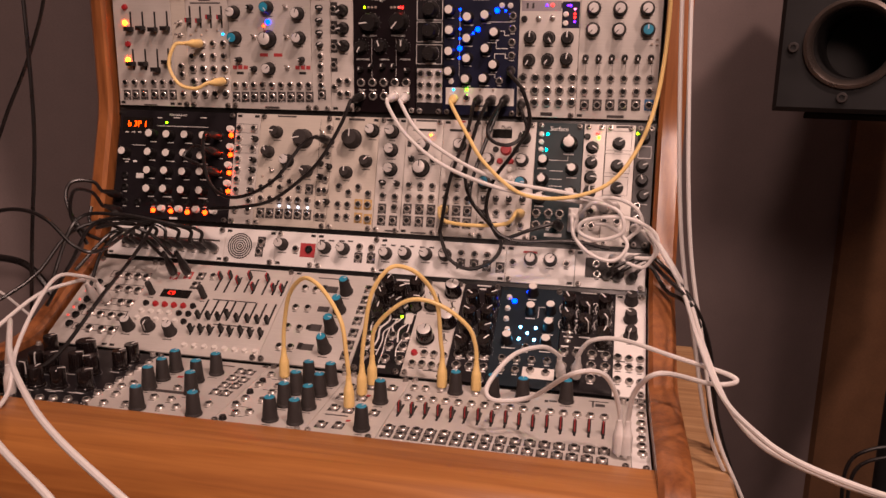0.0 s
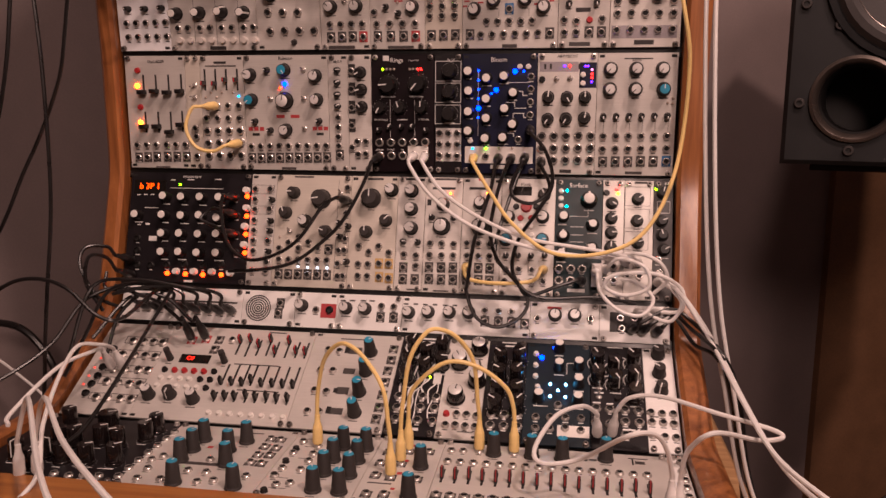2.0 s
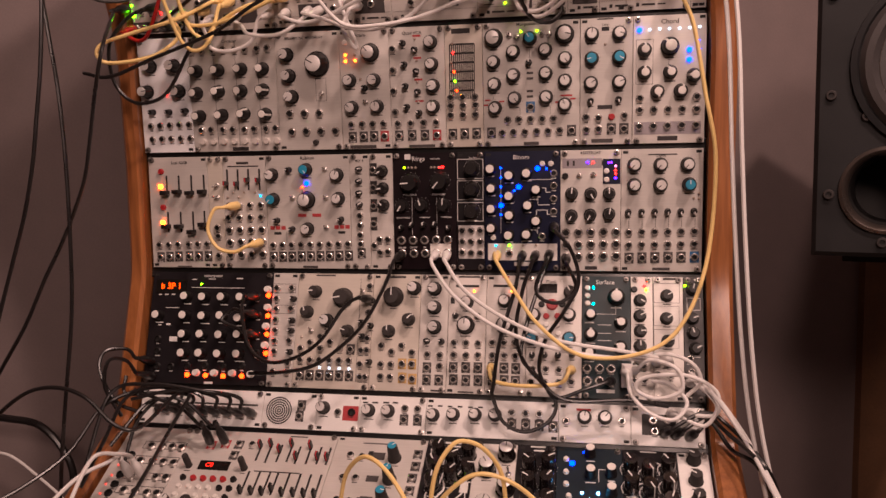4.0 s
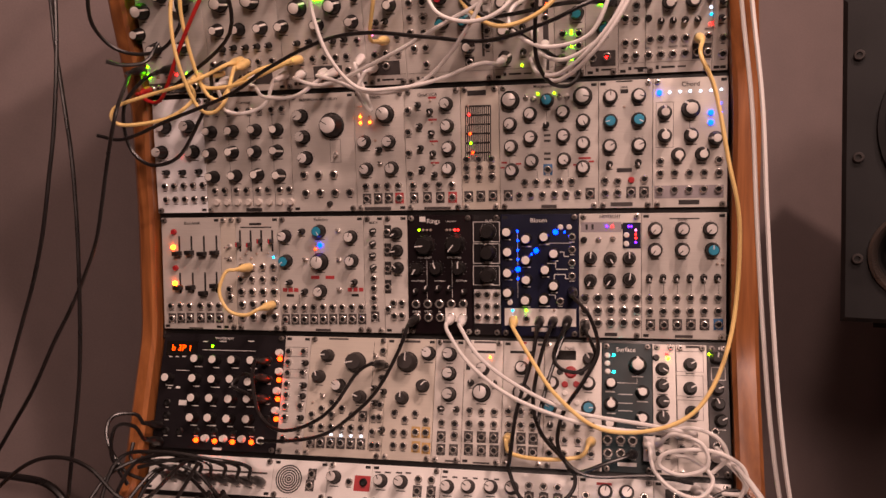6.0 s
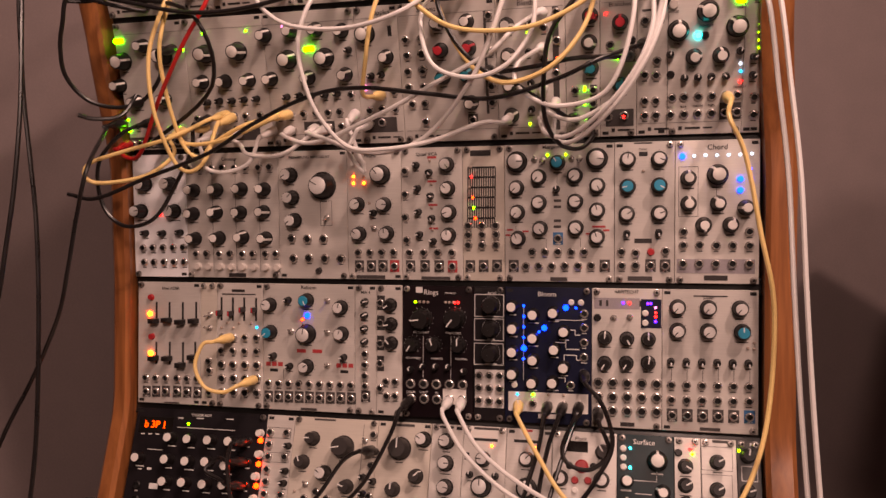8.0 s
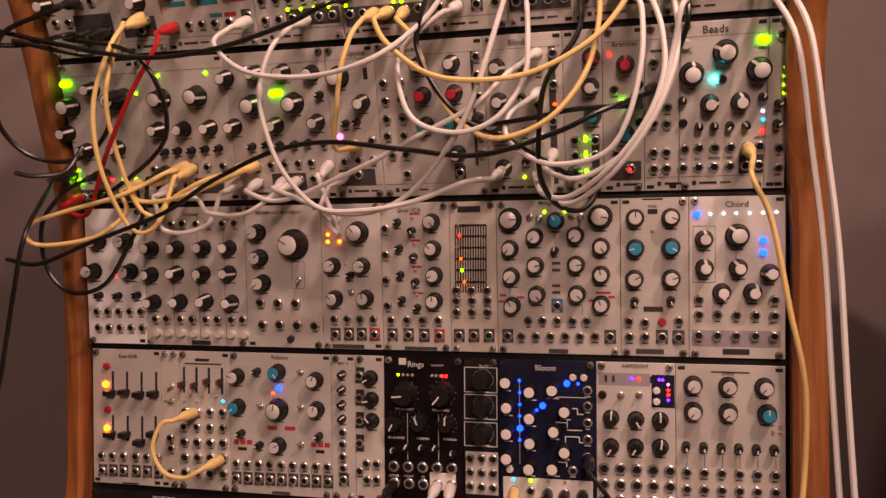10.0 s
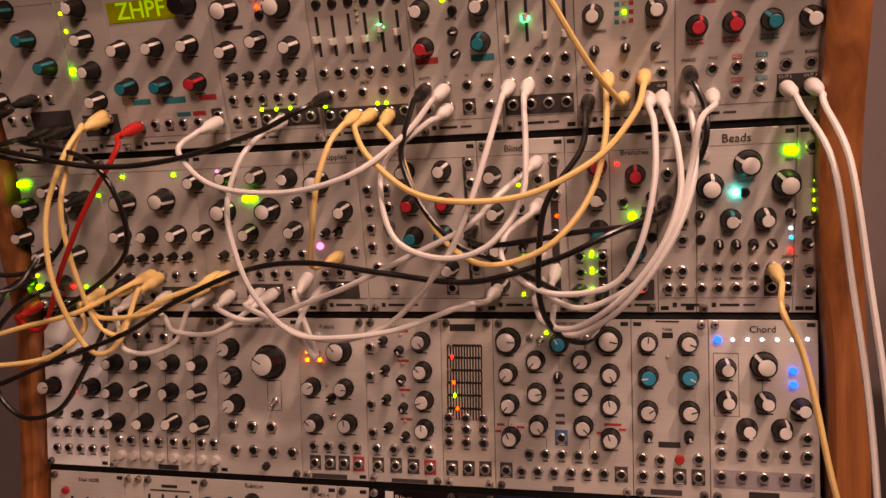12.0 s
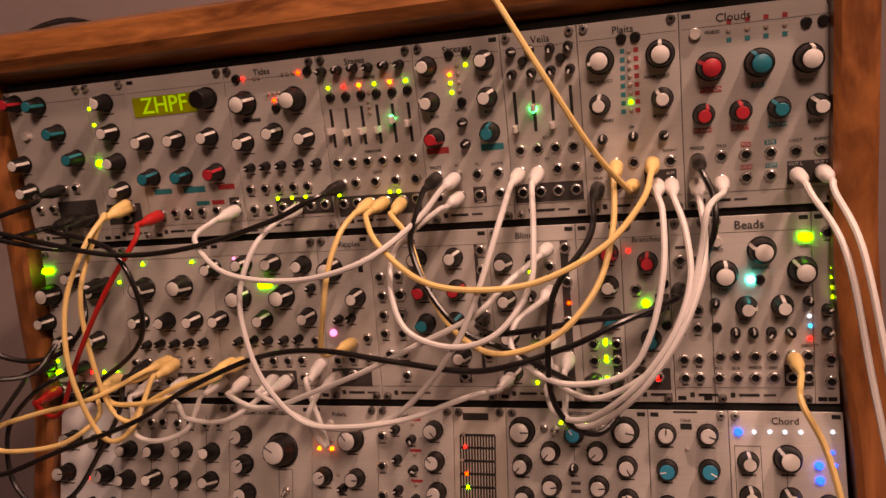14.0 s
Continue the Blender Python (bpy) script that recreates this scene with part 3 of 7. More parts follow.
    def caption(self, x, y, width=6.0):
        w = width * self.rng.uniform(0.6, 1.0)
        self.bar(x, y, w, 1.0)

    def word(self, words, x, y, size=3.0, mat=None):
        put("lettering", text_mesh(words, size / 1000, mat or ("ink_white" if self.light else "ink")), self.ob, pose(x / 1000, y / 1000, 0), "printed lettering")

    def knobs(self, kind, places, label="", note=True):
        body, cap = KNOB_MESH[kind]
        r = KNOBS[kind][0] * 1000
        for x, y, turn in places:
            k = self.add("knob", body, x, y, -turn)
            put("knob_cap", cap, k)
            if note and self.captioned:
                self.caption(x, y - r - 2.6, min(r * 2, 11))
            if kind in "wWlxv" or (self.light and kind in "kfF"):
                self.ticks(x, y, r + 1.6)

    def ticks(self, x, y, r, count=11):
        for i in range(count):
            a = radians(-140 + 280 * i / (count - 1))
            self.bar(x + r * math.sin(a), y + r * math.cos(a), 0.5, 0.5)

    def jacks(self, places, kind="j", note=True, plate=None):
        for x, y in places:
            self.add("jack", SMALL[kind], x, y)
            if plate:
                self.bar(x, y, 9.4, 11.6, plate)
                put_mat = "ink_white" if plate in ("ink", "ink_grey", "ink_red", "ink_blue") else None
                self.bar(x, y - 4.9, 5, 0.8, put_mat)
            elif note and self.captioned:
                self.caption(x, y - 5.3, 6)

    def leds(self, code, places):
        for x, y in places:
            self.add("led", SMALL["led_" + code], x, y)

    def lamps(self, code, places):
        for x, y in places:
            self.add("lit_button", SMALL["lamp_" + code], x, y)

    def buttons(self, code, places):
        for x, y in places:
            self.add("button", SMALL["button_" + code], x, y)

    def toggles(self, places):
        for x, y, turn in places:
            self.add("toggle_switch", SMALL["toggle"], x, y, turn)

    def sliders(self, places, length, code="k", thin=False, wide=2.2):
        """Upright faders: x, the slot's middle, the cap's height from 0 to 1."""
        for x, y, v in places:
            bm = bmesh.new()
            slab(bm, -wide / 2000, -length / 2000, -0.0001, wide / 2000, length / 2000, 0.0002)
            s = part("slider", bm, "slot", self.ob, m=pose(x / 1000, y / 1000, 0), smooth=False)
            put("slider_cap", SMALL[("thin_" if thin else "fader_") + code], s, pose(0, (v - 0.5) * length / 1000, 0))

    def screen(self, x, y, w, h, words="", size=0.0, code="o"):
        bm = bmesh.new()
        slab(bm, -w / 2000, -h / 2000, -0.0002, w / 2000, h / 2000, 0.0007, 0, 0.0002)
        s = part("display", bm, "screen_lit" if code == "d" else "screen", self.ob, m=pose(x / 1000, y / 1000, 0), smooth=False)
        if words:
            put("digits", text_mesh(words, size * (0.80 if code == "d" else 0.72) / 1000, "led_" + code, 0.0010), s, Matrix(), "glowing digits")

    def flat_slider(self, x, y, length):
        bm = bmesh.new()
        slab(bm, -length / 2000, -0.0009, -0.0001, length / 2000, 0.0009, 0.0003)
        part("slider", bm, "slot", self.ob, m=pose(x / 1000, y / 1000, 0), smooth=False)
        for i in range(13):
            self.bar(x - length / 2 + length * i / 12, y - 4.6, 1.3, 9.2, "ink")

    def grille(self, x, y, r):
        """A round speaker grille cut with ring-shaped slots."""
        bm = bmesh.new()
        for ring in range(6):
            a, b = r * (ring + 0.42) / 6, r * (ring + 0.95) / 6
            n = 40
            inner = [bm.verts.new((a / 1000 * math.cos(2 * math.pi * i / n), a / 1000 * math.sin(2 * math.pi * i / n), 0.0003)) for i in range(n)]
            outer = [bm.verts.new((b / 1000 * math.cos(2 * math.pi * i / n), b / 1000 * math.sin(2 * math.pi * i / n), 0.0003)) for i in range(n)]
            for i in range(n):
                bm.faces.new((inner[i], outer[i], outer[(i + 1) % n], inner[(i + 1) % n]))
        part("speaker_grille", bm, "hole", self.ob, "dark ring-shaped grille slots", pose(x / 1000, y / 1000, 0), False)

    def done(self):
        for mat, bm in self.marks.items():
            tagged(part("markings", bm, mat, self.ob, smooth=False), kind="stuff")
        self.marks = {}


def grid(x0, y0, x1, y1, nx, ny=1):
    """Even places: nx along the line between two points, or nx across and ny up."""
    if ny == 1:
        return [(x0 + (x1 - x0) * i / max(nx - 1, 1), y0 + (y1 - y0) * i / max(nx - 1, 1)) for i in range(nx)]
    return [(x0 + (x1 - x0) * i / max(nx - 1, 1), y0 + (y1 - y0) * j / (ny - 1)) for j in range(ny) for i in range(nx)]


def turned(places, *turns):
    return [(x, y, turns[i % len(turns)]) for i, (x, y) in enumerate(places)]

# ---- modules, row by row ----

m = Module("E", -58.3, -46, "pure_white", "white synthesizer module with black metal-capped knobs and ten jacks")
m.knobs("v", [(15.8, 97.8, 60), (45.3, 97.5, 70), (10, 69.5, 80), (49.1, 69.2, 20)])
m.knobs("s", [(14.9, 46.4, -90), (35.3, 46.2, -90), (55.6, 46.9, -90)])
m.leds("r", [(32.4, 65.4)])
m.jacks(grid(10.7, 30.5, 58.1, 31.1, 5))
m.jacks(grid(11.5, 15.2, 58.7, 15.6, 5))
m.done()

m = Module("E", -46, -25.5, "silver", "brushed four-channel contour module with rows of white-tipped knobs")
m.jacks([(4.8, 113.1), (16.7, 112.7), (30.5, 112.9), (42.5, 113.4), (56.2, 112.5), (68.4, 112.5), (82.9, 112.6), (95.1, 113)])
m.knobs("m", [(10, 90.6, -70), (36.2, 90.8, -140), (63.6, 91.2, -80), (89.2, 90.8, -60), (8.7, 66.4, -120), (35.2, 67.6, 50), (62.2, 67.4, -170), (88.2, 67.7, 95), (10.4, 40.5, -60), (37.7, 41.2, -80), (64.2, 42, 40), (90, 40.9, 100)])
m.jacks([(10.6, 24.4), (22.4, 24.6), (36.9, 24.5), (48.9, 24.5), (63, 24.4), (74.7, 24.6), (88.9, 24.5), (100.1, 24.8)])
m.buttons("c", grid(12.6, 11.5, 101.8, 11, 8))
m.word("Contour", 50, 122, 2.8)
m.bar(56.8, 2.7, 19.2, 4.1, "ink")
m.line(30.1, 6.7, 30.1, 121.4, 0.4)
m.line(56.3, 6.5, 56.3, 120.5, 0.4)
m.line(82.8, 6.3, 82.8, 119.5, 0.4)
m.done()

m = Module("E", -25.5, -11, "silver", "silver mini delay module with one large knob and toggle")
m.knobs("x", [(48.2, 93.3, -60)])
m.knobs("v", [(13.8, 104.5, -120), (15.3, 81.7, 45), (17.5, 58.9, -130)])
m.toggles([(51.7, 61.6, 180)])
m.frame_box(45.1, 53.6, 57, 78.2, 0.4)
m.jacks([(13.9, 40.3), (30.9, 40), (48.2, 40), (15.4, 20.1), (32.2, 20.5), (49.2, 20.3), (66.1, 20.1)], "J")
m.word("RESAMPLING MINI DELAY", 33.6, 122, 2.2)
m.buttons("g", [(42.8, 8.4)])
m.done()

m = Module("E", -11, 0, "silver", "silver filter module with five knobs and amber lights")
m.knobs("W", [(35.2, 103.3, -40)])
m.knobs("w", [(11.2, 74.4, 60), (38.5, 74, 90), (12.5, 45.3, -50), (41.1, 45.8, -5)])
m.knobs("s", [(27.5, 65.9, -90)])
m.leds("a", [(6.8, 101.8), (6.6, 95.3), (17.5, 95.4)])
m.leds("x", [(17.4, 101.8)])
m.buttons("W", [(6.7, 114.6), (16.4, 114.9)])
m.leds("x", [(22.9, 75.6)])
m.toggles([(27.8, 50.3, 0)])
m.jacks(grid(10.9, 26.6, 47.3, 26.8, 4))
m.jacks([(11.6, 13), (24.2, 13.3), (36.1, 13.6)], plate="ink_grey")
m.jacks([(48.1, 13.5)], plate="ink_red")
m.word("Polaris", 24.1, 122, 2.6)
m.bar(23.3, 2.4, 29.9, 3.6, "ink_grey")
m.done()

m = Module("E", 0, 12, "silver", "silver quad amplifier module with four knobs and red outlet")
m.knobs("w", [(46, 111.6, 140), (46.7, 88.7, -45), (47.8, 66, -110), (47.3, 44, 0)])
m.knobs("s", [(15.6, 111.8, -80), (28.5, 104.5, 150), (16.8, 89.3, -90), (29.7, 81.9, 110), (17.4, 66.4, -100), (30.8, 60.4, 160), (18.4, 44.5, -90), (31.9, 37.9, -60)])
m.jacks([(4, 106), (4, 83.4), (4, 61.2), (5.1, 38.9)])
m.leds("x", [(28.8, 115.8), (30.1, 93.3), (30.5, 70.5), (31.1, 48.9)])
m.jacks(grid(7.8, 26.5, 50.2, 26.8, 4))
m.jacks([(8.5, 13.5), (23.1, 13.8), (37.2, 13.6)], plate="ink_grey")
m.jacks([(50.6, 13.5)], plate="ink_red")
m.word("Quad VCA", 25.6, 122, 2.7)
m.bar(30.7, 118.9, 8.9, 2.1, "ink_red")
m.bar(30.8, 95.8, 9, 2, "ink_red")
m.bar(31.5, 73.1, 9, 2, "ink_red")
m.bar(32.2, 50.3, 9, 1.9, "ink_red")
m.bar(33.8, 2.1, 29, 3, "ink_grey")
m.done()

m = Module("E", 12, 20, "cream", "pale filter bank module with horizontal sliders and coloured lights")
m.flat_slider(18.6, 108.3, 26.3)
m.flat_slider(18.4, 98.9, 26.3)
m.flat_slider(18.3, 89.3, 26.3)
m.flat_slider(18.1, 79.8, 26.4)
m.flat_slider(18, 70.1, 26.4)
m.flat_slider(17.8, 60, 26.4)
m.leds("x", [(8, 108.9), (6.5, 89.7)])
m.leds("r", [(8.9, 99.6)])
m.leds("o", [(9.8, 79.9), (12.4, 60)])
m.leds("g", [(10.5, 70)])
m.jacks(grid(5.6, 52.8, 31.8, 52.8, 3))
m.jacks(grid(5.5, 43.8, 32.3, 44.3, 3))
m.jacks(grid(5.3, 34, 32.1, 34.2, 3))
m.jacks(grid(7.1, 14, 33, 14.5, 3), plate="ink_grey")
m.bar(17.4, 121.9, 19.8, 5.3, "ink")
m.done()

m = Module("E", 20, 40, "silver", "silver dual filter module with twelve knobs and blue jack plate")
m.knobs("W", [(11.9, 112.7, 90), (85.8, 114, 100)])
m.knobs("l", [(49.8, 111.2, -30)])
m.knobs("w", [(32.3, 98.2, -140), (65.7, 98.9, -135), (11.5, 88.3, -140), (86.2, 89.4, 150), (32.5, 74.2, 80), (66.1, 75, 85), (12.3, 65.3, -140), (86.1, 66.7, -10), (33.5, 50.1, 140), (66.6, 50.6, 130), (12.8, 40.7, -25), (86, 42.3, -20)])
m.leds("y", [(40.5, 118.6), (57.3, 118.6)])
m.toggles([(28.2, 114.3, 0), (35.9, 113.4, 180), (62.5, 114.2, 0), (69.9, 114.5, 180)])
m.knobs("s", [(48.7, 86.7, 0)])
m.jacks([(50.1, 40.6)], plate="ink_blue")
m.jacks([(26, 27.7), (37.9, 27.9), (50.1, 28), (62.4, 27.8), (74.2, 28.1)])
m.jacks([(8.4, 14.5), (93, 15.3)], plate="ink_grey")
m.jacks([(20.1, 14.4), (32.1, 14.7), (44.3, 14.7), (56.6, 15.1), (68.6, 15.1), (80.6, 15.5)])
m.line(10.6, 46.1, 10.6, 53, 0.4)
m.line(39.1, 31.8, 39.1, 39.8, 0.4)
m.line(70.8, 32.5, 70.8, 41.5, 0.4)
m.bar(49.7, 75.9, 6.8, 2.4, "ink_grey")
m.bar(49.6, 70.2, 6.8, 2.4, "ink_grey")
m.bar(49.5, 57.2, 6.8, 2.4, "ink_grey")
m.bar(49.5, 51.6, 6.8, 2.4, "ink_grey")
m.bar(3, 43.7, 4.6, 1.8, "ink_red")
m.bar(19.8, 47.3, 5.7, 1.8, "ink_red")
m.bar(4.8, 48.8, 5.8, 1.8, "ink_red")
m.bar(78.1, 45, 4.5, 1.8, "ink_red")
m.bar(94.3, 48.1, 5.5, 1.8, "ink_red")
m.bar(87.6, 51.6, 12.2, 1.9, "ink_red")
m.word("Morgasmatron", 49.2, 125.8, 2.6)
m.bar(50.8, 2.5, 15.9, 3.6, "ink_grey")
m.line(49.3, 91.6, 49.3, 100.6, 0.4)
m.done()

m = Module("E", 40, 50.5, "silver", "silver spring reverb module with two teal-capped knobs")
m.knobs("w", [(11.8, 112.5, 5), (39.5, 112.6, 110), (11.1, 63.3, 60), (39.7, 63.7, 70)])
m.knobs("l", [(11.8, 88.1, -100), (39.6, 88.7, 120)])
m.knobs("s", [(11.1, 45.2, 170), (39.3, 46.1, 170)])
m.jacks([(6.3, 28.3), (19, 27.4), (45.3, 29.2), (6.7, 15.6), (19, 15.9)])
m.buttons("r", [(32.5, 28.3)])
m.jacks([(32.3, 15.9), (45.1, 15.8)], plate="ink_grey")
m.bar(25.4, 127.3, 16.2, 1.3, "ink")
m.bar(25.6, 38.5, 15.2, 4.2, "ink")
m.bar(25.5, 117.4, 7.6, 4.1, "hole")
m.word("TANK", 25.4, 121.5, 1.6)
m.leds("x", [(25.5, 102)])
m.bar(22.9, 3.9, 21.9, 4.1, "ink_grey")
m.done()

m = Module("E", 50.5, 64.7, "silver", "silver chord module with blue and white lights")
m.lamps("h", [(6.2, 114.6)])
m.leds("w", [(16.2, 114.6), (26.1, 114.9), (35.6, 114.9), (45.5, 114.9), (55.3, 114.9), (65, 115.5)])
m.knobs("M", [(36.4, 97.6, -40)])
m.knobs("m", [(11.5, 94.9, 0), (11.7, 72.1, 0), (37.1, 72, -30), (24.8, 52.9, 170), (47.8, 53, 20), (60.3, 68.1, -90)])
m.jacks([(7.4, 46.4), (63.7, 46.7)])
m.jacks(grid(7.4, 34.5, 63.8, 34.2, 5))
m.bar(35.3, 15.7, 66.5, 12.9, "ink_mid")
m.jacks(grid(7.1, 17.9, 63.7, 18.2, 5))
m.lamps("h", [(55.5, 93.5), (55.6, 83.8)])
m.leds("B", [(64.1, 102.2), (65.3, 93.7)])
m.frame_box(3.2, 60.4, 19.9, 105.1, 0.4)
m.word("Chord", 36.1, 122, 3.8)
m.bar(35.6, 5.2, 20.1, 4.6, "ink")
m.line(35.5, 76.3, 35.5, 89.3, 0.4)
m.done()

m = Module("D", -57.7, -43.2, "silver", "silver dual envelope module with eight faders and amber lamps")
m.word("Dual ADSR", 39.1, 122, 2.5)
m.sliders([(22.2, 96.4, 0.1), (37.5, 96.4, 0.15), (53.1, 96.5, 0.08), (68.7, 97, 0.12)], 22, "k")
m.sliders([(22, 53.2, 0.3), (37.9, 53.4, 0.3), (53.4, 53.6, 0.03), (67.7, 54.4, 0.35)], 24, "k")
m.buttons("r", [(16.1, 112.2), (17, 70.6)])
m.lamps("a", [(14.5, 94.7), (15.4, 52.9)])
m.jacks(grid(9.9, 26.5, 33.7, 27, 3))
m.jacks(grid(47, 27.2, 70.2, 27.6, 3))
m.jacks(grid(10.5, 12, 33.4, 13, 3), plate="ink_grey")
m.jacks(grid(46.7, 13.3, 70.6, 13.4, 3), plate="ink_grey")
m.bar(40.3, 1.3, 17.5, 1.4, "ink_grey")
m.done()

m = Module("D", -43.2, -39.5, "cream", "narrow pale expander module with toggle switches")
m.toggles([(11.6, 95.4, 120), (11.3, 81.3, 60)])
m.jacks([(10.1, 46.7), (11.2, 37.1), (10.7, 14.4)])
m.done()

m = Module("D", -39.5, -29.2, "silver", "silver modulation module with four red faders")
m.sliders([(5.4, 101.6, 0.35), (18.3, 101.6, 0.33), (31.1, 101.6, 0.5), (44.4, 101.6, 0.5)], 24, "r", thin=True)
m.leds("c", [(45.3, 83.1)])
m.leds("x", [(12, 87.2), (25.5, 87.3), (38.9, 87.3)])
m.leds("x", [(5.5, 81.9), (18.7, 81.9)])
m.jacks(grid(6.8, 72.3, 45.3, 72.6, 4))
m.jacks(grid(5.8, 58.1, 45.5, 58.5, 4))
m.jacks(grid(6, 43.6, 45.8, 44.2, 4), "J")
m.jacks(grid(6.6, 29.4, 46.1, 30.9, 4), "J")
m.jacks(grid(6.7, 15.2, 45.8, 16, 4), "J")
m.bar(24.3, 120.6, 14.7, 2.6, "ink")
m.bar(24.9, 116.9, 37.6, 1.4, "ink_grey")
m.done()

m = Module("D", -29.2, -9.7, "silver", "silver oscillator module with teal knobs and blue lamp")
m.knobs("w", [(8.2, 107, -70), (85, 105.8, 20), (85.9, 79.6, 20), (48.8, 45.7, 50)])
m.knobs("l", [(48.7, 112.2, 150), (9, 79.2, -130)])
m.knobs("W", [(48.5, 78.3, 10)])
m.knobs("s", [(28.5, 112.2, -90), (12.5, 55.2, -90), (88.3, 56.1, -90), (30.4, 45.2, -90)])
m.lamps("b", [(48.6, 96.8)])
m.leds("b", [(47.8, 85.4)])
m.leds("o", [(43, 92.4)])
m.toggles([(70.5, 111.9, 0), (31.4, 80, 0), (70.7, 80.2, 0), (70.5, 46.9, 0)])
m.line(22.7, 30.7, 22.7, 41.4, 0.4)
m.line(42.9, 86.6, 42.9, 98.9, 0.4)
m.bar(42.1, 60.7, 9.7, 3.6, "ink_red")
m.bar(59.3, 60.9, 10.3, 3.6, "ink_red")
m.bar(6, 46.4, 5.2, 4.3, "ink_red")
m.bar(12.6, 46.5, 5.2, 4.3, "ink_red")
m.bar(19.2, 46.5, 5.2, 4.3, "ink_red")
m.bar(82.2, 47.4, 5.1, 4.2, "ink_red")
m.bar(88.6, 47.5, 5, 4.2, "ink_red")
m.bar(95, 47.6, 5, 4.2, "ink_red")
m.bar(12.2, 40.2, 8.5, 3, "hole")
m.bar(88.2, 41.4, 8.2, 2.9, "hole")
m.jacks(grid(6.5, 26.6, 95.4, 28.3, 9))
m.jacks(grid(6.3, 13.1, 95.8, 15.1, 9), plate="ink_grey")
m.word("Rubicon", 49.9, 125.0, 2.9)
m.bar(50.2, 2, 17.5, 2.6, "ink_grey")
m.done()

m = Module("D", -9.7, -5.2, "silver", "narrow silver four-channel mixer module")
m.word("MIX 4", 11.3, 121, 2.2)
m.knobs("s", [(11.3, 112, 80), (11.1, 98.5, 60), (10.9, 85.5, 80), (11.2, 72.6, 50)])
m.jacks([(11, 59.8), (10.9, 49.1), (11, 38.2), (11.3, 28.1)])
m.jacks([(11.7, 17.8)], plate="ink_grey")
m.done()

m = Module("D", -5.2, 0, "silver", "narrow silver amplifier module with three black knobs")
m.bar(4.5, 111, 7.8, 14.4, "ink")
m.bar(4.4, 91.2, 7.5, 14.4, "ink")
m.bar(4.2, 71.3, 7.3, 14.4, "ink")
m.bar(4.1, 51.1, 7, 15, "ink")
m.jacks([(4, 110.8), (4, 91), (4, 70.8), (4, 51.1)])
m.knobs("d", [(14.6, 109.3, -120), (15.3, 90.5, -100), (15.7, 71.8, -40)])
m.jacks([(10.1, 33.4), (19.5, 33.5), (10.7, 19.1), (19.4, 19.7), (4, 26.5)])
m.done()

m = Module("D", 0, 14, "plum", "dark plum resonator module with black knobs and white lettering", captioned=False)
m.word("Rings", 29, 122, 4.0)
m.bar(17, 124.4, 6.7, 5.7, "ink_white")
m.word("resonator", 48.2, 122, 1.6)
m.leds("y", [(13.2, 112.7)])
m.leds("x", [(17.6, 112.6), (21.7, 112.6), (25.8, 112.6), (43.5, 112.6), (47.1, 112.6), (51.1, 112.6)])
m.leds("r", [(56, 112.6), (52.6, 112.6)])
m.knobs("F", [(20.1, 96.2, -95), (52.9, 97.4, -140)])
m.knobs("f", [(10.3, 71.2, -150), (32.2, 71.4, -20), (56.6, 71.6, 0)])
m.knobs("s", [(9, 46.3, -10), (20.5, 49.8, 20), (34.1, 50, 0), (46, 50.2, 15), (62.1, 46.5, -20)])
m.jacks([(9.3, 17.9), (22.4, 18.1), (35.3, 18.3), (47.7, 18.6), (60.3, 18.9)], "J")
m.jacks(grid(8.8, 32.6, 60.7, 33.6, 5), "J")
m.bar(52.5, 21.5, 23, 15, "cap_white")
m.word("FREQUENCY", 19, 82.8, 1.6)
m.word("STRUCTURE", 51.2, 83, 1.6)
m.word("BRIGHTNESS", 11.1, 57.5, 1.5)
m.word("DAMPING", 35.2, 57.8, 1.5)
m.word("POSITION", 59.1, 58.1, 1.5)
m.word("STRUM", 8.9, 24.2, 1.6)
m.word("V/OCT", 22, 24.5, 1.6)
m.word("IN", 34.9, 24.7, 1.6)
m.line(21.2, 38.8, 21.2, 79.4, 0.4)
m.line(48.9, 39.3, 48.9, 79.6, 0.4)
m.done()

m = Module("D", 14, 20, "dark", "black triple amplifier module with framed black knobs")
m.word("3x VCA", 19.9, 122, 2.2)
m.frame_box(1.2, 99.8, 29.2, 120.9, 0.7)
m.frame_box(1, 77, 29, 97.7, 0.7)
m.frame_box(0.8, 53.8, 28.9, 74.1, 0.7)
m.knobs("z", [(17.3, 110.7, -120), (17.1, 88.6, -120), (17, 65.1, -120)])
for y in (110.7, 88.6, 65.1):
    m.ticks(17.1, y, 8.8, 23)
m.bar(15.7, 30.8, 28.2, 36.5, "cap_silver")
m.jacks(grid(5.7, 43.1, 25.6, 43.4, 3))
m.jacks(grid(5.7, 31.2, 25.5, 31.1, 3))
m.jacks(grid(5.6, 19.4, 25.4, 18.9, 3))
m.done()

m = Module("D", 20, 36, "navy", "midnight blue sequencer module with white knobs and blue lights")
m.word("Bloom", 39.8, 122, 3.8)
m.knobs("p", [(7.3, 110.2, -30), (8.1, 89.4, -40), (7.9, 67.6, -60), (7.8, 46.9, -140), (27.2, 103, -40), (27.1, 81.2, -20), (27.3, 60.6, -90), (26.4, 39.2, -120), (45.9, 105.1, -20), (55.9, 87.8, 20), (47, 71.1, -160), (55.8, 54.5, 160), (45.6, 40.2, 160)])
m.leds("B", [(17.8, 110.9), (18, 100.7), (18, 90.8), (17.9, 80.9), (17.8, 60.7), (66.7, 109.7), (32.4, 86.5), (28.9, 84.2)])
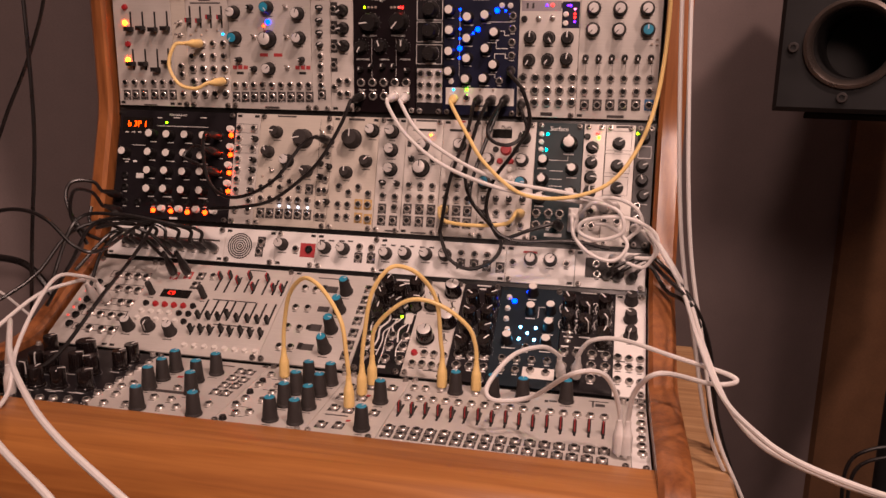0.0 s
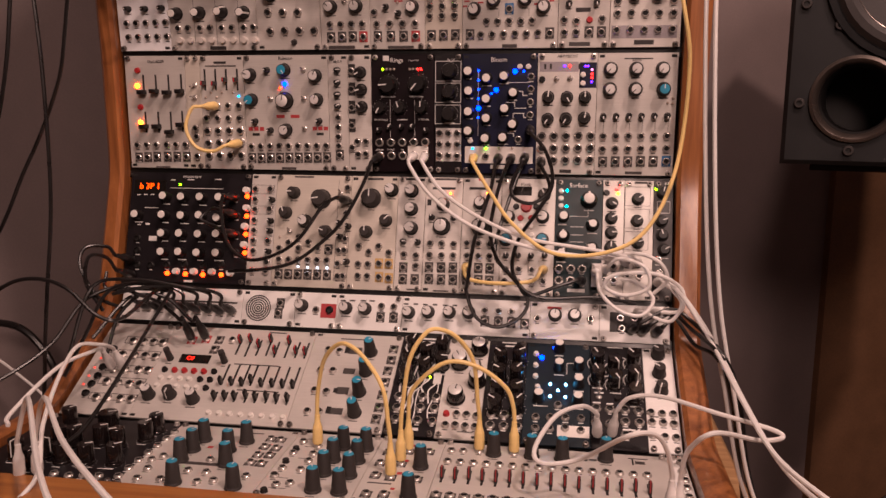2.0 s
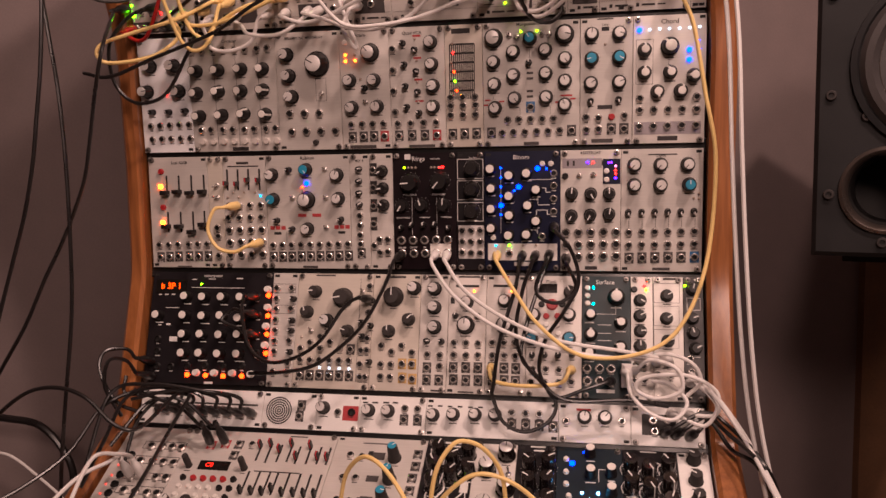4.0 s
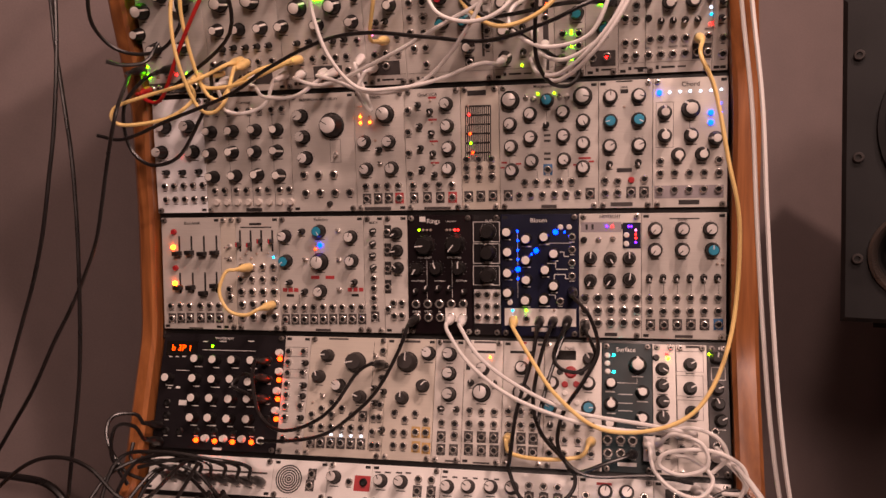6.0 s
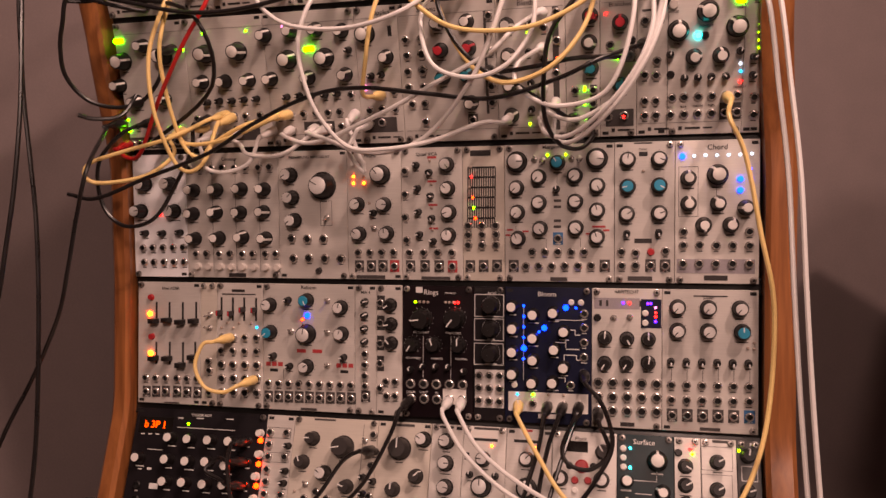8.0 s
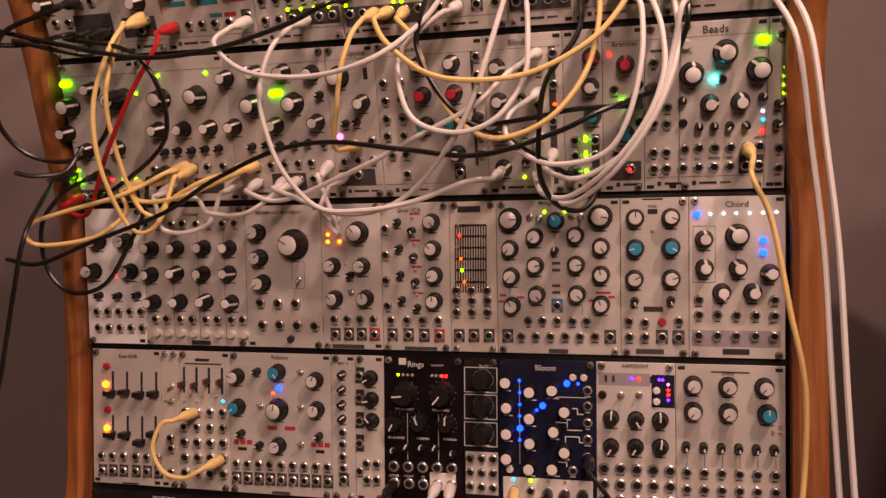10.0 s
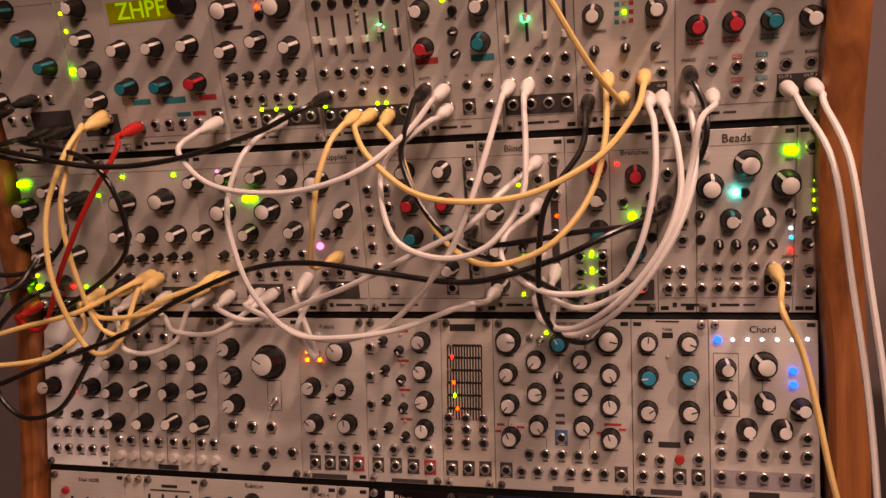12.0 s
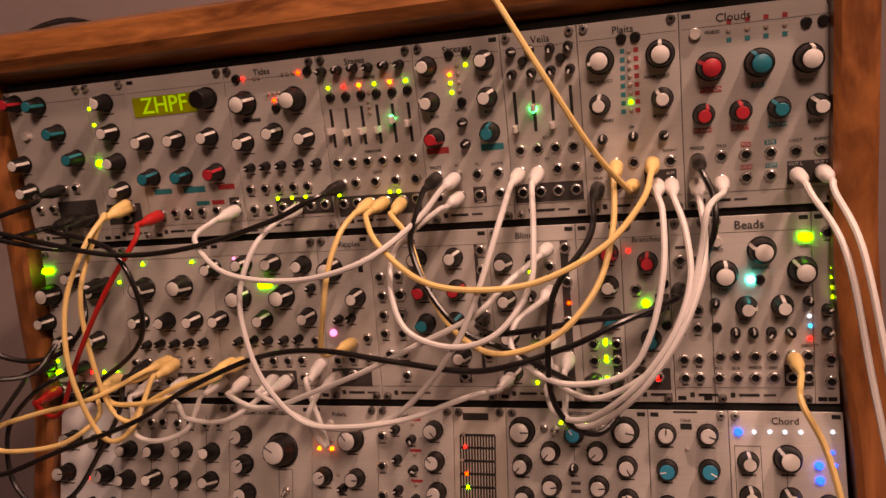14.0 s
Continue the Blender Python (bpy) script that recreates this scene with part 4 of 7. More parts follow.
m.lamps("b", [(18.2, 70.7), (37.3, 90.4), (57.4, 109.8)])
m.buttons("W", [(62.4, 114.8), (71.4, 114.8), (9.3, 35.6)])
m.jacks([(74.4, 104.6), (74.4, 91.5), (74.3, 77.7), (74.3, 64), (62, 37.5), (73.9, 49.1)])
m.bar(40.9, 20.2, 74.7, 18.4, "cap_white")
m.leds("c", [(12.1, 27.1)])
m.leds("g", [(26.8, 27.4)])
m.leds("x", [(41.4, 27.6), (55.7, 27.9)])
m.jacks([(13.1, 18.2), (26.8, 18.5), (41.4, 18.1), (55.7, 18.4), (69.9, 18.8)])
m.bar(40.9, 7.2, 17.8, 4.2, "ink_white")
m.line(17.8, 40.5, 17.8, 109.6, 0.4)
for a in ((60, 89, 66, 89), (66, 84.5, 66, 89), (66, 84.5, 71, 84.5), (48, 77, 57.5, 77), (57.5, 71, 70, 71), (56, 59, 56, 65.5), (56, 65.5, 67.5, 65.5), (67.5, 61, 67.5, 65.5), (67.5, 61, 72, 61), (49, 44, 57, 44), (57, 40, 57, 44)):
    m.line(*a, 0.8)
m.line(46.7, 98.2, 73.9, 98.2, 0.6)
m.line(57.5, 72.2, 57.5, 79.7, 0.6)
m.done()

m = Module("D", 36, 48.4, "silver", "silver arpeggiator module with pink and blue lights")
m.bar(22.7, 114.6, 41, 10.3, "ink_mid")
for x in (8, 14, 44):
    m.bar(x, 114.8, 2.2, 5.5, "ink")
m.bar(53.3, 105.8, 18, 26.4, "navy")
m.leds("v", [(28.5, 115.3)])
m.leds("r", [(34.2, 115.3)])
m.leds("r", [(57.3, 106.9), (57.3, 103.1)])
m.leds("p", [(57.3, 111.4)])
m.leds("v", [(57.3, 98.8), (53, 115.1), (50.3, 115.1)])
m.buttons("W", [(48.1, 106.2), (48.1, 97.3)])
m.toggles([(20, 101.4, 0), (34.4, 102.3, 0)])
m.buttons("k", [(5.1, 101.4)])
m.knobs("d", [(12, 82.9, 5), (31.9, 82.6, 150), (50.9, 82.7, 0), (11.9, 59.6, -150), (31.4, 60.3, -150), (50.9, 61.1, 10)])
m.jacks(grid(6.1, 41.1, 58.3, 41.9, 5), "J")
m.jacks(grid(6.1, 28.1, 58.3, 29.2, 5), "J")
m.jacks(grid(6.1, 15.3, 58.3, 16.5, 5), "J")
m.word("ARPITECHT", 31.4, 125.4, 2.4)
m.bar(32.5, 3.6, 12.7, 3.7, "ink")
m.done()

m = Module("D", 48.4, 64.7, "silver", "silver attenuator module with six knobs in two rows")
m.word("Linix", 40.3, 122, 2.8)
m.knobs("w", [(13.6, 112.3, -140), (40, 112.2, -140), (67, 112.2, -140), (13.6, 91.2, -140), (40.1, 91.3, -135)])
m.knobs("l", [(68.9, 91.4, 0)])
m.knobs("s", [(7.8, 63.1, 180), (21.3, 63.3, 180), (34.6, 63.4, 180), (47.7, 63.6, 180), (60.8, 63.7, 180), (74, 63.9, 180)])
m.jacks(grid(8.3, 41.7, 74.7, 42.8, 6))
m.jacks(grid(8.3, 28.2, 74.8, 29.6, 6))
m.jacks(grid(9, 14.3, 61.9, 15.6, 5), plate="ink_grey")
m.jacks([(75.3, 15.9)], plate="ink_blue")
m.leds("x", [(73.8, 77)])
m.leds("x", [(79, 82), (79, 76.5)])
m.bar(41.9, 122.7, 29.1, 1.3, "ink_grey")
m.line(8.4, 45, 8.4, 59, 0.4)
m.line(22, 45.2, 22, 59.2, 0.4)
m.line(35.5, 45.4, 35.5, 59.3, 0.4)
m.line(48.8, 45.6, 48.8, 59.5, 0.4)
m.line(62, 45.8, 62, 59.7, 0.4)
m.line(75.4, 46, 75.4, 59.8, 0.4)
m.bar(41.8, 3, 17.6, 2.9, "ink_grey")
m.done()

m = Module("C", -57.5, -28, "dark", "black trigger sequencer module with white-tipped knobs and orange lamps")
m.screen(24.5, 111.6, 39.1, 16.4, "b 3P 1", 8.0, "q")
m.leds("g", [(61.9, 114.6)])
m.knobs("p", [(46.7, 99.4, 0), (69.1, 98.9, 0), (92.1, 99.1, 0), (115.1, 99.2, 0), (47.1, 77.4, 0), (70.6, 77, 0), (92.7, 77.8, 0), (114.4, 75.4, 0), (48.4, 55.8, 0), (70.3, 56.2, 0), (93.3, 56, 0), (115.3, 56.9, 0), (49.6, 34.3, 0), (71.1, 34.8, 0), (93.6, 34.6, 0), (116.6, 35.1, 0), (13.4, 77.3, 0)])
m.buttons("w", [(144.4, 109.2), (146, 88.6), (145.5, 67.2), (146, 45.9), (65.7, 12.6), (87.6, 13), (109.6, 13.5), (131.6, 12.9)])
m.lamps("o", [(54.4, 10), (77.1, 10), (98.4, 9.9), (120.7, 10.6), (146.5, 79.3), (147, 58.2), (147.4, 36.8), (145.4, 102.3)])
m.jacks([(132.1, 100.7), (134.5, 79.8), (135.7, 57.8), (136.4, 36.9), (53.5, 19.8), (75, 20.9), (97.8, 20.4), (120, 22), (14, 49.9), (15, 35.9), (16.3, 18.6), (33.4, 18.8)], "i")
m.leds("o", [(131.8, 103), (134.2, 81.7), (135.4, 59.8)])
m.word("TRIGGER RIOT", 75.7, 123.8, 2.0)
m.bar(52.3, 120, 5.7, 1.1, "ink_white")
m.bar(74.4, 120.7, 8.4, 1, "ink_white")
m.bar(108.4, 121.6, 8.2, 1, "ink_white")
m.bar(10.9, 101.7, 4.4, 1.1, "ink_white")
m.bar(19.3, 102, 4.4, 1.1, "ink_white")
m.bar(27.6, 102.2, 4.4, 1.1, "ink_white")
m.bar(28.2, 86.5, 17.5, 0.7, "ink_white")
m.bar(14.1, 66.1, 4.4, 1.1, "ink_white")
m.bar(24.8, 67.1, 5.2, 2.3, "ink_white")
m.bar(32.8, 50.2, 9.8, 5.7, "ink_white")
m.bar(80.9, 1.8, 10.4, 2.5, "ink_white")
m.line(49.5, 110.5, 115.6, 110.5, 0.6)
m.done()

m = Module("C", -28, -22, "silver", "narrow silver utility module with paired jacks")
m.jacks([(5.5, 110.8), (23.3, 111.3), (6.6, 87.1), (24.1, 87.8), (6.6, 74.7), (7.2, 62.9), (7.2, 51.1), (24.6, 51.4), (7.8, 39.1), (24.5, 26.7), (7.7, 16.7), (24.2, 16.9), (6, 98.8)])
m.knobs("s", [(26.8, 98.8, -90), (26.7, 74.4, -90), (26.6, 62.8, -90), (26.5, 39.2, -90)])
m.frame_box(0.6, 105.8, 27.3, 116, 0.4)
m.frame_box(1.3, 82.2, 27.7, 91.5, 0.4)
m.done()

m = Module("C", -22, -4.6, "cream", "pale cream filter module with grey knobs and white lights")
m.knobs("c", [(21.9, 107.6, -90), (13.6, 84.5, -20), (61.7, 64.1, -70)])
m.knobs("D", [(54.4, 101.1, -100)])
m.knobs("v", [(37.3, 75.1, -60)])
m.jacks([(30.4, 56.8), (8.1, 43.5), (18.8, 50.1), (30.8, 44), (42.1, 51.1), (53.5, 44.5)])
m.jacks([(65.7, 43.9)], plate="ink_grey")
m.jacks(grid(8.6, 30.8, 64.9, 31.2, 6))
m.leds("w", [(31.3, 23.2), (42.6, 22.6), (54, 22.7), (65.3, 22.7)])
m.jacks(grid(8.9, 14.1, 65.7, 14.8, 6), plate="ink_grey")
m.jacks([(84.4, 114.2), (84.4, 85.1), (84.4, 56.4), (78, 42.8), (84.4, 43.2), (77.7, 27.9), (78.4, 13.9), (84.4, 14)])
m.knobs("s", [(88.1, 98.9, -90), (77.5, 73.9, -90), (87.9, 70.7, -90), (78.7, 58.6, -90), (88.4, 30.8, -90)])
m.toggles([(76.2, 108.1, 0), (18.9, 63.3, 0)])
m.leds("x", [(7.9, 56.4)])
m.bar(32.1, 126.4, 22.7, 1.8, "ink_grey")
m.line(73.5, 8.7, 73.5, 123.7, 0.4)
m.done()

m = Module("C", -4.6, 6.1, "cream", "pale cream oscillator module with a large grey knob")
m.knobs("D", [(23.9, 103.1, 0)])
m.knobs("v", [(47, 112.9, -60)])
m.knobs("c", [(42.2, 78.4, 45), (20.3, 64.9, 0)])
m.jacks([(12.5, 48.6), (24.5, 42.4), (35.4, 49.1), (47.3, 42.1), (13, 28.5), (24.2, 28.6), (13.3, 15.2), (24.1, 15.2)])
m.jacks([(36.6, 29.8), (47.6, 29.8), (37.5, 14.7), (48.6, 13.8)], plate="ink_gold")
m.bar(27.4, 125.4, 18.7, 2.5, "ink_grey")
m.done()

m = Module("C", 6.1, 12.3, "silver", "narrow silver filter module with three stacked knobs")
m.knobs("v", [(15.6, 112.5, -80), (16.1, 92, 90), (16.9, 70.4, 100)])
m.knobs("s", [(8.9, 55.2, 90), (25.3, 55.1, -80)])
m.jacks([(10, 40.7), (23.9, 40.1), (24, 28.3)])
m.jacks([(10, 26.4), (10.1, 13.5), (23.5, 13.7)], plate="ink_grey")
m.bar(13.4, 125.9, 15.9, 2.5, "ink_grey")
m.bar(22.8, 2.3, 15.8, 1.8, "ink_grey")
m.done()

m = Module("C", 12.3, 20.5, "silver", "silver oscillator module with orange display lamp")
m.leds("a", [(27.8, 110.8)])
m.bar(20.3, 116.2, 25.5, 2.7, "hole")
m.knobs("w", [(20.4, 98.2, -90)])
m.knobs("W", [(19.6, 73.4, 0)])
m.knobs("s", [(8.3, 83.4, 0), (32.6, 83.6, 0)])
m.jacks([(7.7, 54), (20.5, 54), (33.9, 53.9), (7.4, 40.8), (21, 40.9), (33.8, 41.3)])
m.jacks([(7.4, 27.7), (20.9, 27.9), (34.1, 28.1), (7.9, 14.6), (21.5, 14.4), (34.6, 14.6)], plate="ink_grey")
m.bar(4.4, 100.1, 4.5, 6.8, "hole")
m.bar(21.9, 126.5, 23.8, 2.2, "ink_grey")
m.bar(21.6, 1.9, 17.2, 1.7, "ink_grey")
m.done()

m = Module("C", 20.5, 29, "silver", "silver oscillator module with orange lamp behind the cables")
m.leds("a", [(27.4, 111.5)])
m.bar(18.7, 116.9, 23.3, 2.7, "hole")
m.knobs("w", [(19.7, 100.5, 40)])
m.knobs("W", [(20.5, 74.4, -20)])
m.jacks([(7.2, 55.3), (19.8, 55.3), (31.9, 55.3), (7.6, 41.5), (20.2, 41.6), (32.3, 41.6)])
m.jacks([(7.8, 28.9), (20.5, 28.7), (33, 28.6), (8.2, 15.8), (20.9, 15.5), (32.9, 15.1)], plate="ink_grey")
m.bar(20.5, 126.8, 7.6, 2.2, "ink_red")
m.done()

m = Module("C", 29, 40.6, "silver", "silver percussion module with big red button and small screen")
m.word("Plonk", 26.2, 122, 2.8)
m.screen(22, 115, 21.4, 9.8, "", 0, "o")
m.knobs("w", [(8.2, 86, -140), (45.3, 86.7, -90)])
m.knobs("l", [(45.5, 61.9, 90), (6.3, 60.8, -60)])
m.buttons("R", [(27.3, 97.5)])
m.buttons("r", [(21.3, 84.9), (33.1, 85.3)])
m.buttons("k", [(16.2, 97.6), (38, 97.9)])
m.buttons("W", [(21.5, 76), (32.9, 76), (21.7, 66.1), (33.9, 66.7)])
m.knobs("c", [(46.5, 111.2, -30)])
m.knobs("s", [(7, 43.6, 0), (20.1, 43.9, 0), (34.3, 44.2, 0), (48.9, 44.9, 0)])
m.jacks([(7.6, 28.2), (21.5, 28.5), (35.2, 28.4), (6.3, 15), (20.6, 15.2), (35.4, 15.6), (48.1, 16.3)])
m.done()

m = Module("C", 40.6, 50.5, "teal_panel", "dark teal voice module with white knobs and turquoise light")
m.word("Surface", 24.1, 122, 3.8)
m.leds("t", [(11.9, 116.3), (11.8, 99.2)])
m.buttons("W", [(5.6, 115.8), (5.6, 107.6), (5.9, 99.4)])
m.knobs("M", [(35.5, 106.3, 0)])
m.knobs("p", [(9.1, 87.6, -60)])
m.knobs("m", [(40, 79.4, -60), (9.1, 66.7, 0), (39.7, 53.8, -60), (7.7, 47.5, 30)])
m.jacks([(5.5, 31.3), (18.3, 31.5), (30.1, 31.3), (5.9, 18.3), (18.2, 18.8), (30.5, 18.4)], "J")
m.line(14.3, 88.3, 35.4, 88.3, 0.6)
m.line(35, 89.1, 35, 97.3, 0.6)
m.line(16.4, 76.9, 30.5, 76.9, 0.6)
m.line(16.4, 68.1, 30.4, 68.1, 0.6)
m.line(16.4, 60.5, 30.4, 60.5, 0.6)
m.bar(8, 79, 9.3, 1.3, "ink_white")
m.bar(24.4, 8.1, 18.5, 3.6, "ink_white")
m.done()

m = Module("C", 50.5, 55, "silver", "narrow silver module with four black pointer knobs")
m.leds("r", [(15.1, 118.3), (13.5, 118.7)])
m.leds("g", [(15.8, 114.3)])
m.buttons("k", [(3.7, 114.9)])
m.knobs("d", [(9.6, 103.4, 120), (9.3, 87, 60), (9.6, 71.2, 90), (9.3, 55.6, 0)])
m.jacks([(4, 34.6), (12.4, 35.2), (4, 20), (13.2, 20.6)])
m.done()

m = Module("C", 55, 61, "silver", "silver filter module with three framed star knobs")
m.frame_box(0.6, 101.4, 26.8, 121.8, 0.4)
m.frame_box(0.6, 77.2, 26.1, 97.7, 0.4)
m.frame_box(0.6, 53.8, 25.4, 73.3, 0.4)
m.knobs("d", [(13.9, 108.6, 60), (13.4, 84.9, 60), (14.5, 61.5, 70)])
m.jacks([(4, 39.5), (15.6, 40.2), (4, 26.6), (16.8, 26.2)])
m.bar(16.7, 126.5, 13.2, 2.4, "ink_grey")
m.done()

m = Module("C", 61, 65, "grey_panel", "graphite utility module with black pointer knobs")
m.knobs("d", [(9.1, 115.4, 10), (8.6, 85.2, 70), (9.3, 70.2, -20), (11.3, 54.5, 60)])
m.leds("y", [(2, 119.6)])
m.jacks([(5.7, 43.9), (6.8, 30.5)])
m.bar(10.1, 77.3, 14.4, 1.5, "ink_grey")
m.bar(9.6, 61.4, 14.3, 1.4, "ink_grey")
m.bar(15.1, 125.7, 7.7, 2.5, "ink_white")
m.frame_box(3.8, 94.1, 16.9, 106.5, 0.7)
m.done()

m = Module("U", -57, -28, "white", "white switched mult tile filled with black plugs")
m.jacks([(20.9, 14.9), (35, 14.7), (49.7, 14.6), (64.3, 14.4), (81.6, 14.4), (95.9, 14.2), (109.7, 13.6), (124, 13.4), (137.7, 13.9)])
m.bar(101.6, 24, 78.9, 2, "ink_grey")
m.done()

m = Module("U", -28, -15.7, "white", "white output tile with a round slotted speaker grille")
m.grille(19.1, 19.6, 15)
m.jacks([(44.8, 26), (43.4, 14.3)], plate="ink_grey")
m.done()

m = Module("U", -15.7, -6.2, "white", "white input tile with grey knob and red plate")
m.knobs("g", [(8.2, 24.4, -20)])
m.jacks([(24.5, 20.4)])
m.bar(38.7, 19.7, 17.7, 15.8, "ink_red")
m.jacks([(40, 20.8)], "i")
m.done()

m = Module("U", -6.2, 8.4, "white", "white tile with two grey knobs and four jacks")
m.knobs("g", [(11, 23.6, -20), (32.8, 23.7, -60)])
m.jacks([(50.8, 27.4), (64.8, 27.2)])
m.jacks([(50.3, 15.3), (65, 15.4)], plate="ink_grey")
m.bar(6.4, 32, 6, 1.7, "ink_grey")
m.bar(17.1, 32.3, 6.6, 1.7, "ink_grey")
m.bar(29.4, 32.7, 6.6, 1.7, "ink_grey")
m.bar(39.4, 33, 5.9, 1.7, "ink_grey")
m.done()

m = Module("U", 8.4, 36, "white", "white attenuator tile with four grey knobs")
m.knobs("g", [(7.8, 21.7, -60), (29.5, 23.1, -60), (52.8, 23.9, -70), (74, 24.6, -60)])
m.jacks([(91.3, 27.4), (106, 27.2), (120, 27.1)])
m.jacks([(91.7, 15.8), (106.3, 15.7), (120.3, 15.6), (134.6, 14.9)], plate="ink_grey")
m.bar(4, 31.2, 5.2, 1.7, "ink_grey")
m.bar(14.8, 31.5, 5.2, 1.7, "ink_grey")
m.bar(25.5, 31.3, 5.1, 1.7, "ink_grey")
m.bar(36.2, 31.6, 5.1, 1.7, "ink_grey")
m.bar(47.5, 31.4, 5.1, 1.7, "ink_grey")
m.bar(58.1, 31.7, 5.1, 1.7, "ink_grey")
m.done()

m = Module("U", 36, 50.4, "white", "white effects tile with two black knobs")
m.knobs("w", [(26.5, 26.2, 10), (47.2, 26.6, 40)])
m.bar(25.7, 33.5, 15, 2.5, "ink_red")
m.jacks([(7.7, 21.4), (64.1, 23.4)])
m.done()

m = Module("U", 50.4, 64.7, "white", "white output tile with four jacks and black plugs")
m.bar(27.7, 21.3, 33.8, 21, "ink")
m.jacks([(21.7, 25.6), (36.1, 26.5), (23.3, 14.9), (36.8, 15.9)])
m.done()

m = Module("B", -58, -43, "silver", "silver patch module with rows of paired jacks")
m.jacks([(36.7, 101.8), (49.2, 101.6), (61.1, 101.9), (72.2, 101.7), (33.3, 81.4), (47.4, 81.4), (60.1, 81.3), (72.2, 80.7), (32.5, 60.3), (45.3, 60.7), (60.9, 61.6), (72.2, 61.6), (33.3, 43.1), (46.2, 42.4), (59.8, 41.7), (71.1, 41.7), (31.6, 21.8), (44.3, 21.9), (58.9, 21.9), (71.1, 21.9)], "J")
m.jacks([(18.9, 62.3), (19.1, 49.9), (17.8, 38.6), (17.3, 26), (18.8, 75), (19, 88.8)], "i")
m.leds("s", [(10.6, 74.6), (9.9, 61), (9.1, 49.3), (8.8, 37.6)])
m.frame_box(26.9, 98.8, 75.6, 108.6, 0.7)
m.frame_box(25.2, 78.5, 75.6, 88.4, 0.7)
m.frame_box(23.5, 58.2, 75.6, 66.6, 0.7)
m.frame_box(23.2, 40, 75.6, 49.5, 0.7)
m.frame_box(22.8, 19.5, 75.6, 27.7, 0.7)
m.done()

m = Module("B", -43, -10, "silver", "grey-silver step sequencer with red faders and display")
m.jacks([(28.4, 107.6), (44.4, 110.1)], plate="ink_red")
m.jacks([(59.7, 110.1), (58.9, 95.6)], plate="ink_grey")
m.jacks([(74.7, 110.9)])
m.knobs("b", [(14.5, 78.9, 0), (76.9, 79.2, 0)])
m.screen(42.1, 81, 34.4, 11.9, "C0     ", 6.0, "R")
m.buttons("r", grid(26.1, 63.3, 59.2, 63.6, 4))
m.buttons("k", [(14.6, 63.3), (70.5, 64.3), (59.1, 52.7), (70.1, 52.9), (69.6, 41.8)])
m.buttons("W", grid(14.6, 42.1, 59.1, 42.2, 5))
m.buttons("W", grid(14.6, 52.6, 47.2, 52.5, 4))
m.knobs("g", [(12, 27.7, 10), (61.9, 25.8, 0)])
m.knobs("c", [(34.8, 29.7, 180)])
m.sliders([(85.2, 101.7, 0.8), (96.4, 99.4, 1.0), (108.3, 101.5, 0.6), (119.5, 102.1, 0.95), (129.1, 100.4, 0.3), (141, 100.7, 0.95), (152.5, 101.4, 0.3), (162.8, 101.1, 0.3)], 23, "r", thin=True)
m.sliders([(83.8, 62.3, 0.05), (95.5, 62.2, 0.05), (106.8, 62.3, 0.05), (115.7, 62.7, 0.2), (128.1, 62.7, 0.05), (140, 63, 0.05), (151.2, 62.9, 0.05), (162.2, 63.2, 0.05)], 28, "k", thin=True)
m.sliders([(83.6, 32, 0.4), (94.6, 32.7, 0.4), (105, 33, 0.4), (116.6, 32.9, 0.6), (127.4, 33.6, 0.4), (138.8, 33.9, 0.5), (150, 33.9, 0.4), (161.2, 33.5, 0.5)], 13, "k", thin=True)
m.buttons("W", grid(84.2, 11.4, 163, 11.2, 8))
m.bar(123.5, 124.9, 19.5, 1.5, "ink_grey")
m.bar(126, 42.6, 45.5, 1.4, "ink_grey")
m.bar(113.6, 77.1, 50.3, 1.4, "ink_grey")
m.done()

m = Module("B", -10, 9.3, "silver", "pale silver mixer module with four blue-tipped tall knobs")
m.knobs("t", [(66.6, 102.6, 50), (66.7, 75.4, 20), (65.7, 48.3, 100), (66.5, 22.2, -20)])
m.jacks([(18.9, 103.9), (31.8, 102.5), (17.7, 75), (31.2, 75.3), (18.2, 47.9), (31.1, 47.1), (17.9, 21), (30.1, 21.4)])
m.bar(49.2, 104.6, 13.3, 9.6, "ink_grey")
m.bar(48.4, 75.9, 12.6, 7.5, "ink_grey")
m.bar(47.5, 49.7, 12.8, 9.2, "ink_grey")
m.bar(47.2, 23.5, 12.9, 8, "ink_grey")
m.bar(47, 121, 35.9, 1.4, "ink_grey")
m.bar(39.9, 105.6, 5.3, 10.1, "hole")
m.bar(40.1, 49.6, 4.4, 6.2, "hole")
m.bar(38.8, 24.3, 4.9, 8.6, "hole")
m.jacks([(90.1, 109.4), (90.2, 94), (89.3, 79.2), (89.4, 63.7), (89.6, 47.2), (89.6, 31.4), (89.3, 17)], plate="ink_grey")
m.done()

m = Module("B", 9.3, 19.4, "dark", "black module with white circuit artwork and black knobs")
m.knobs("k", [(15.2, 109.8, 20), (12.9, 90.2, -30), (30.6, 99.9, 60), (14.4, 68.9, 0), (31.3, 80, 40), (46.1, 109.9, 0), (47.9, 88.4, 90)])
m.jacks([(9.1, 46.9), (9.7, 32.6), (10.7, 19.2), (33.2, 48), (32.8, 34.1), (32.6, 18.5), (47.3, 48), (47.3, 34.2), (47.3, 18.4)], "J")
m.leds("y", [(37.2, 74.1)])
m.bar(28.4, 126.8, 18.9, 2.2, "ink_white")
m.bar(28.4, 122.4, 13.8, 1.7, "ink_white")
m.stroke([(9, 51), (8, 62), (12, 74), (9, 84), (12, 100)], 1.6)
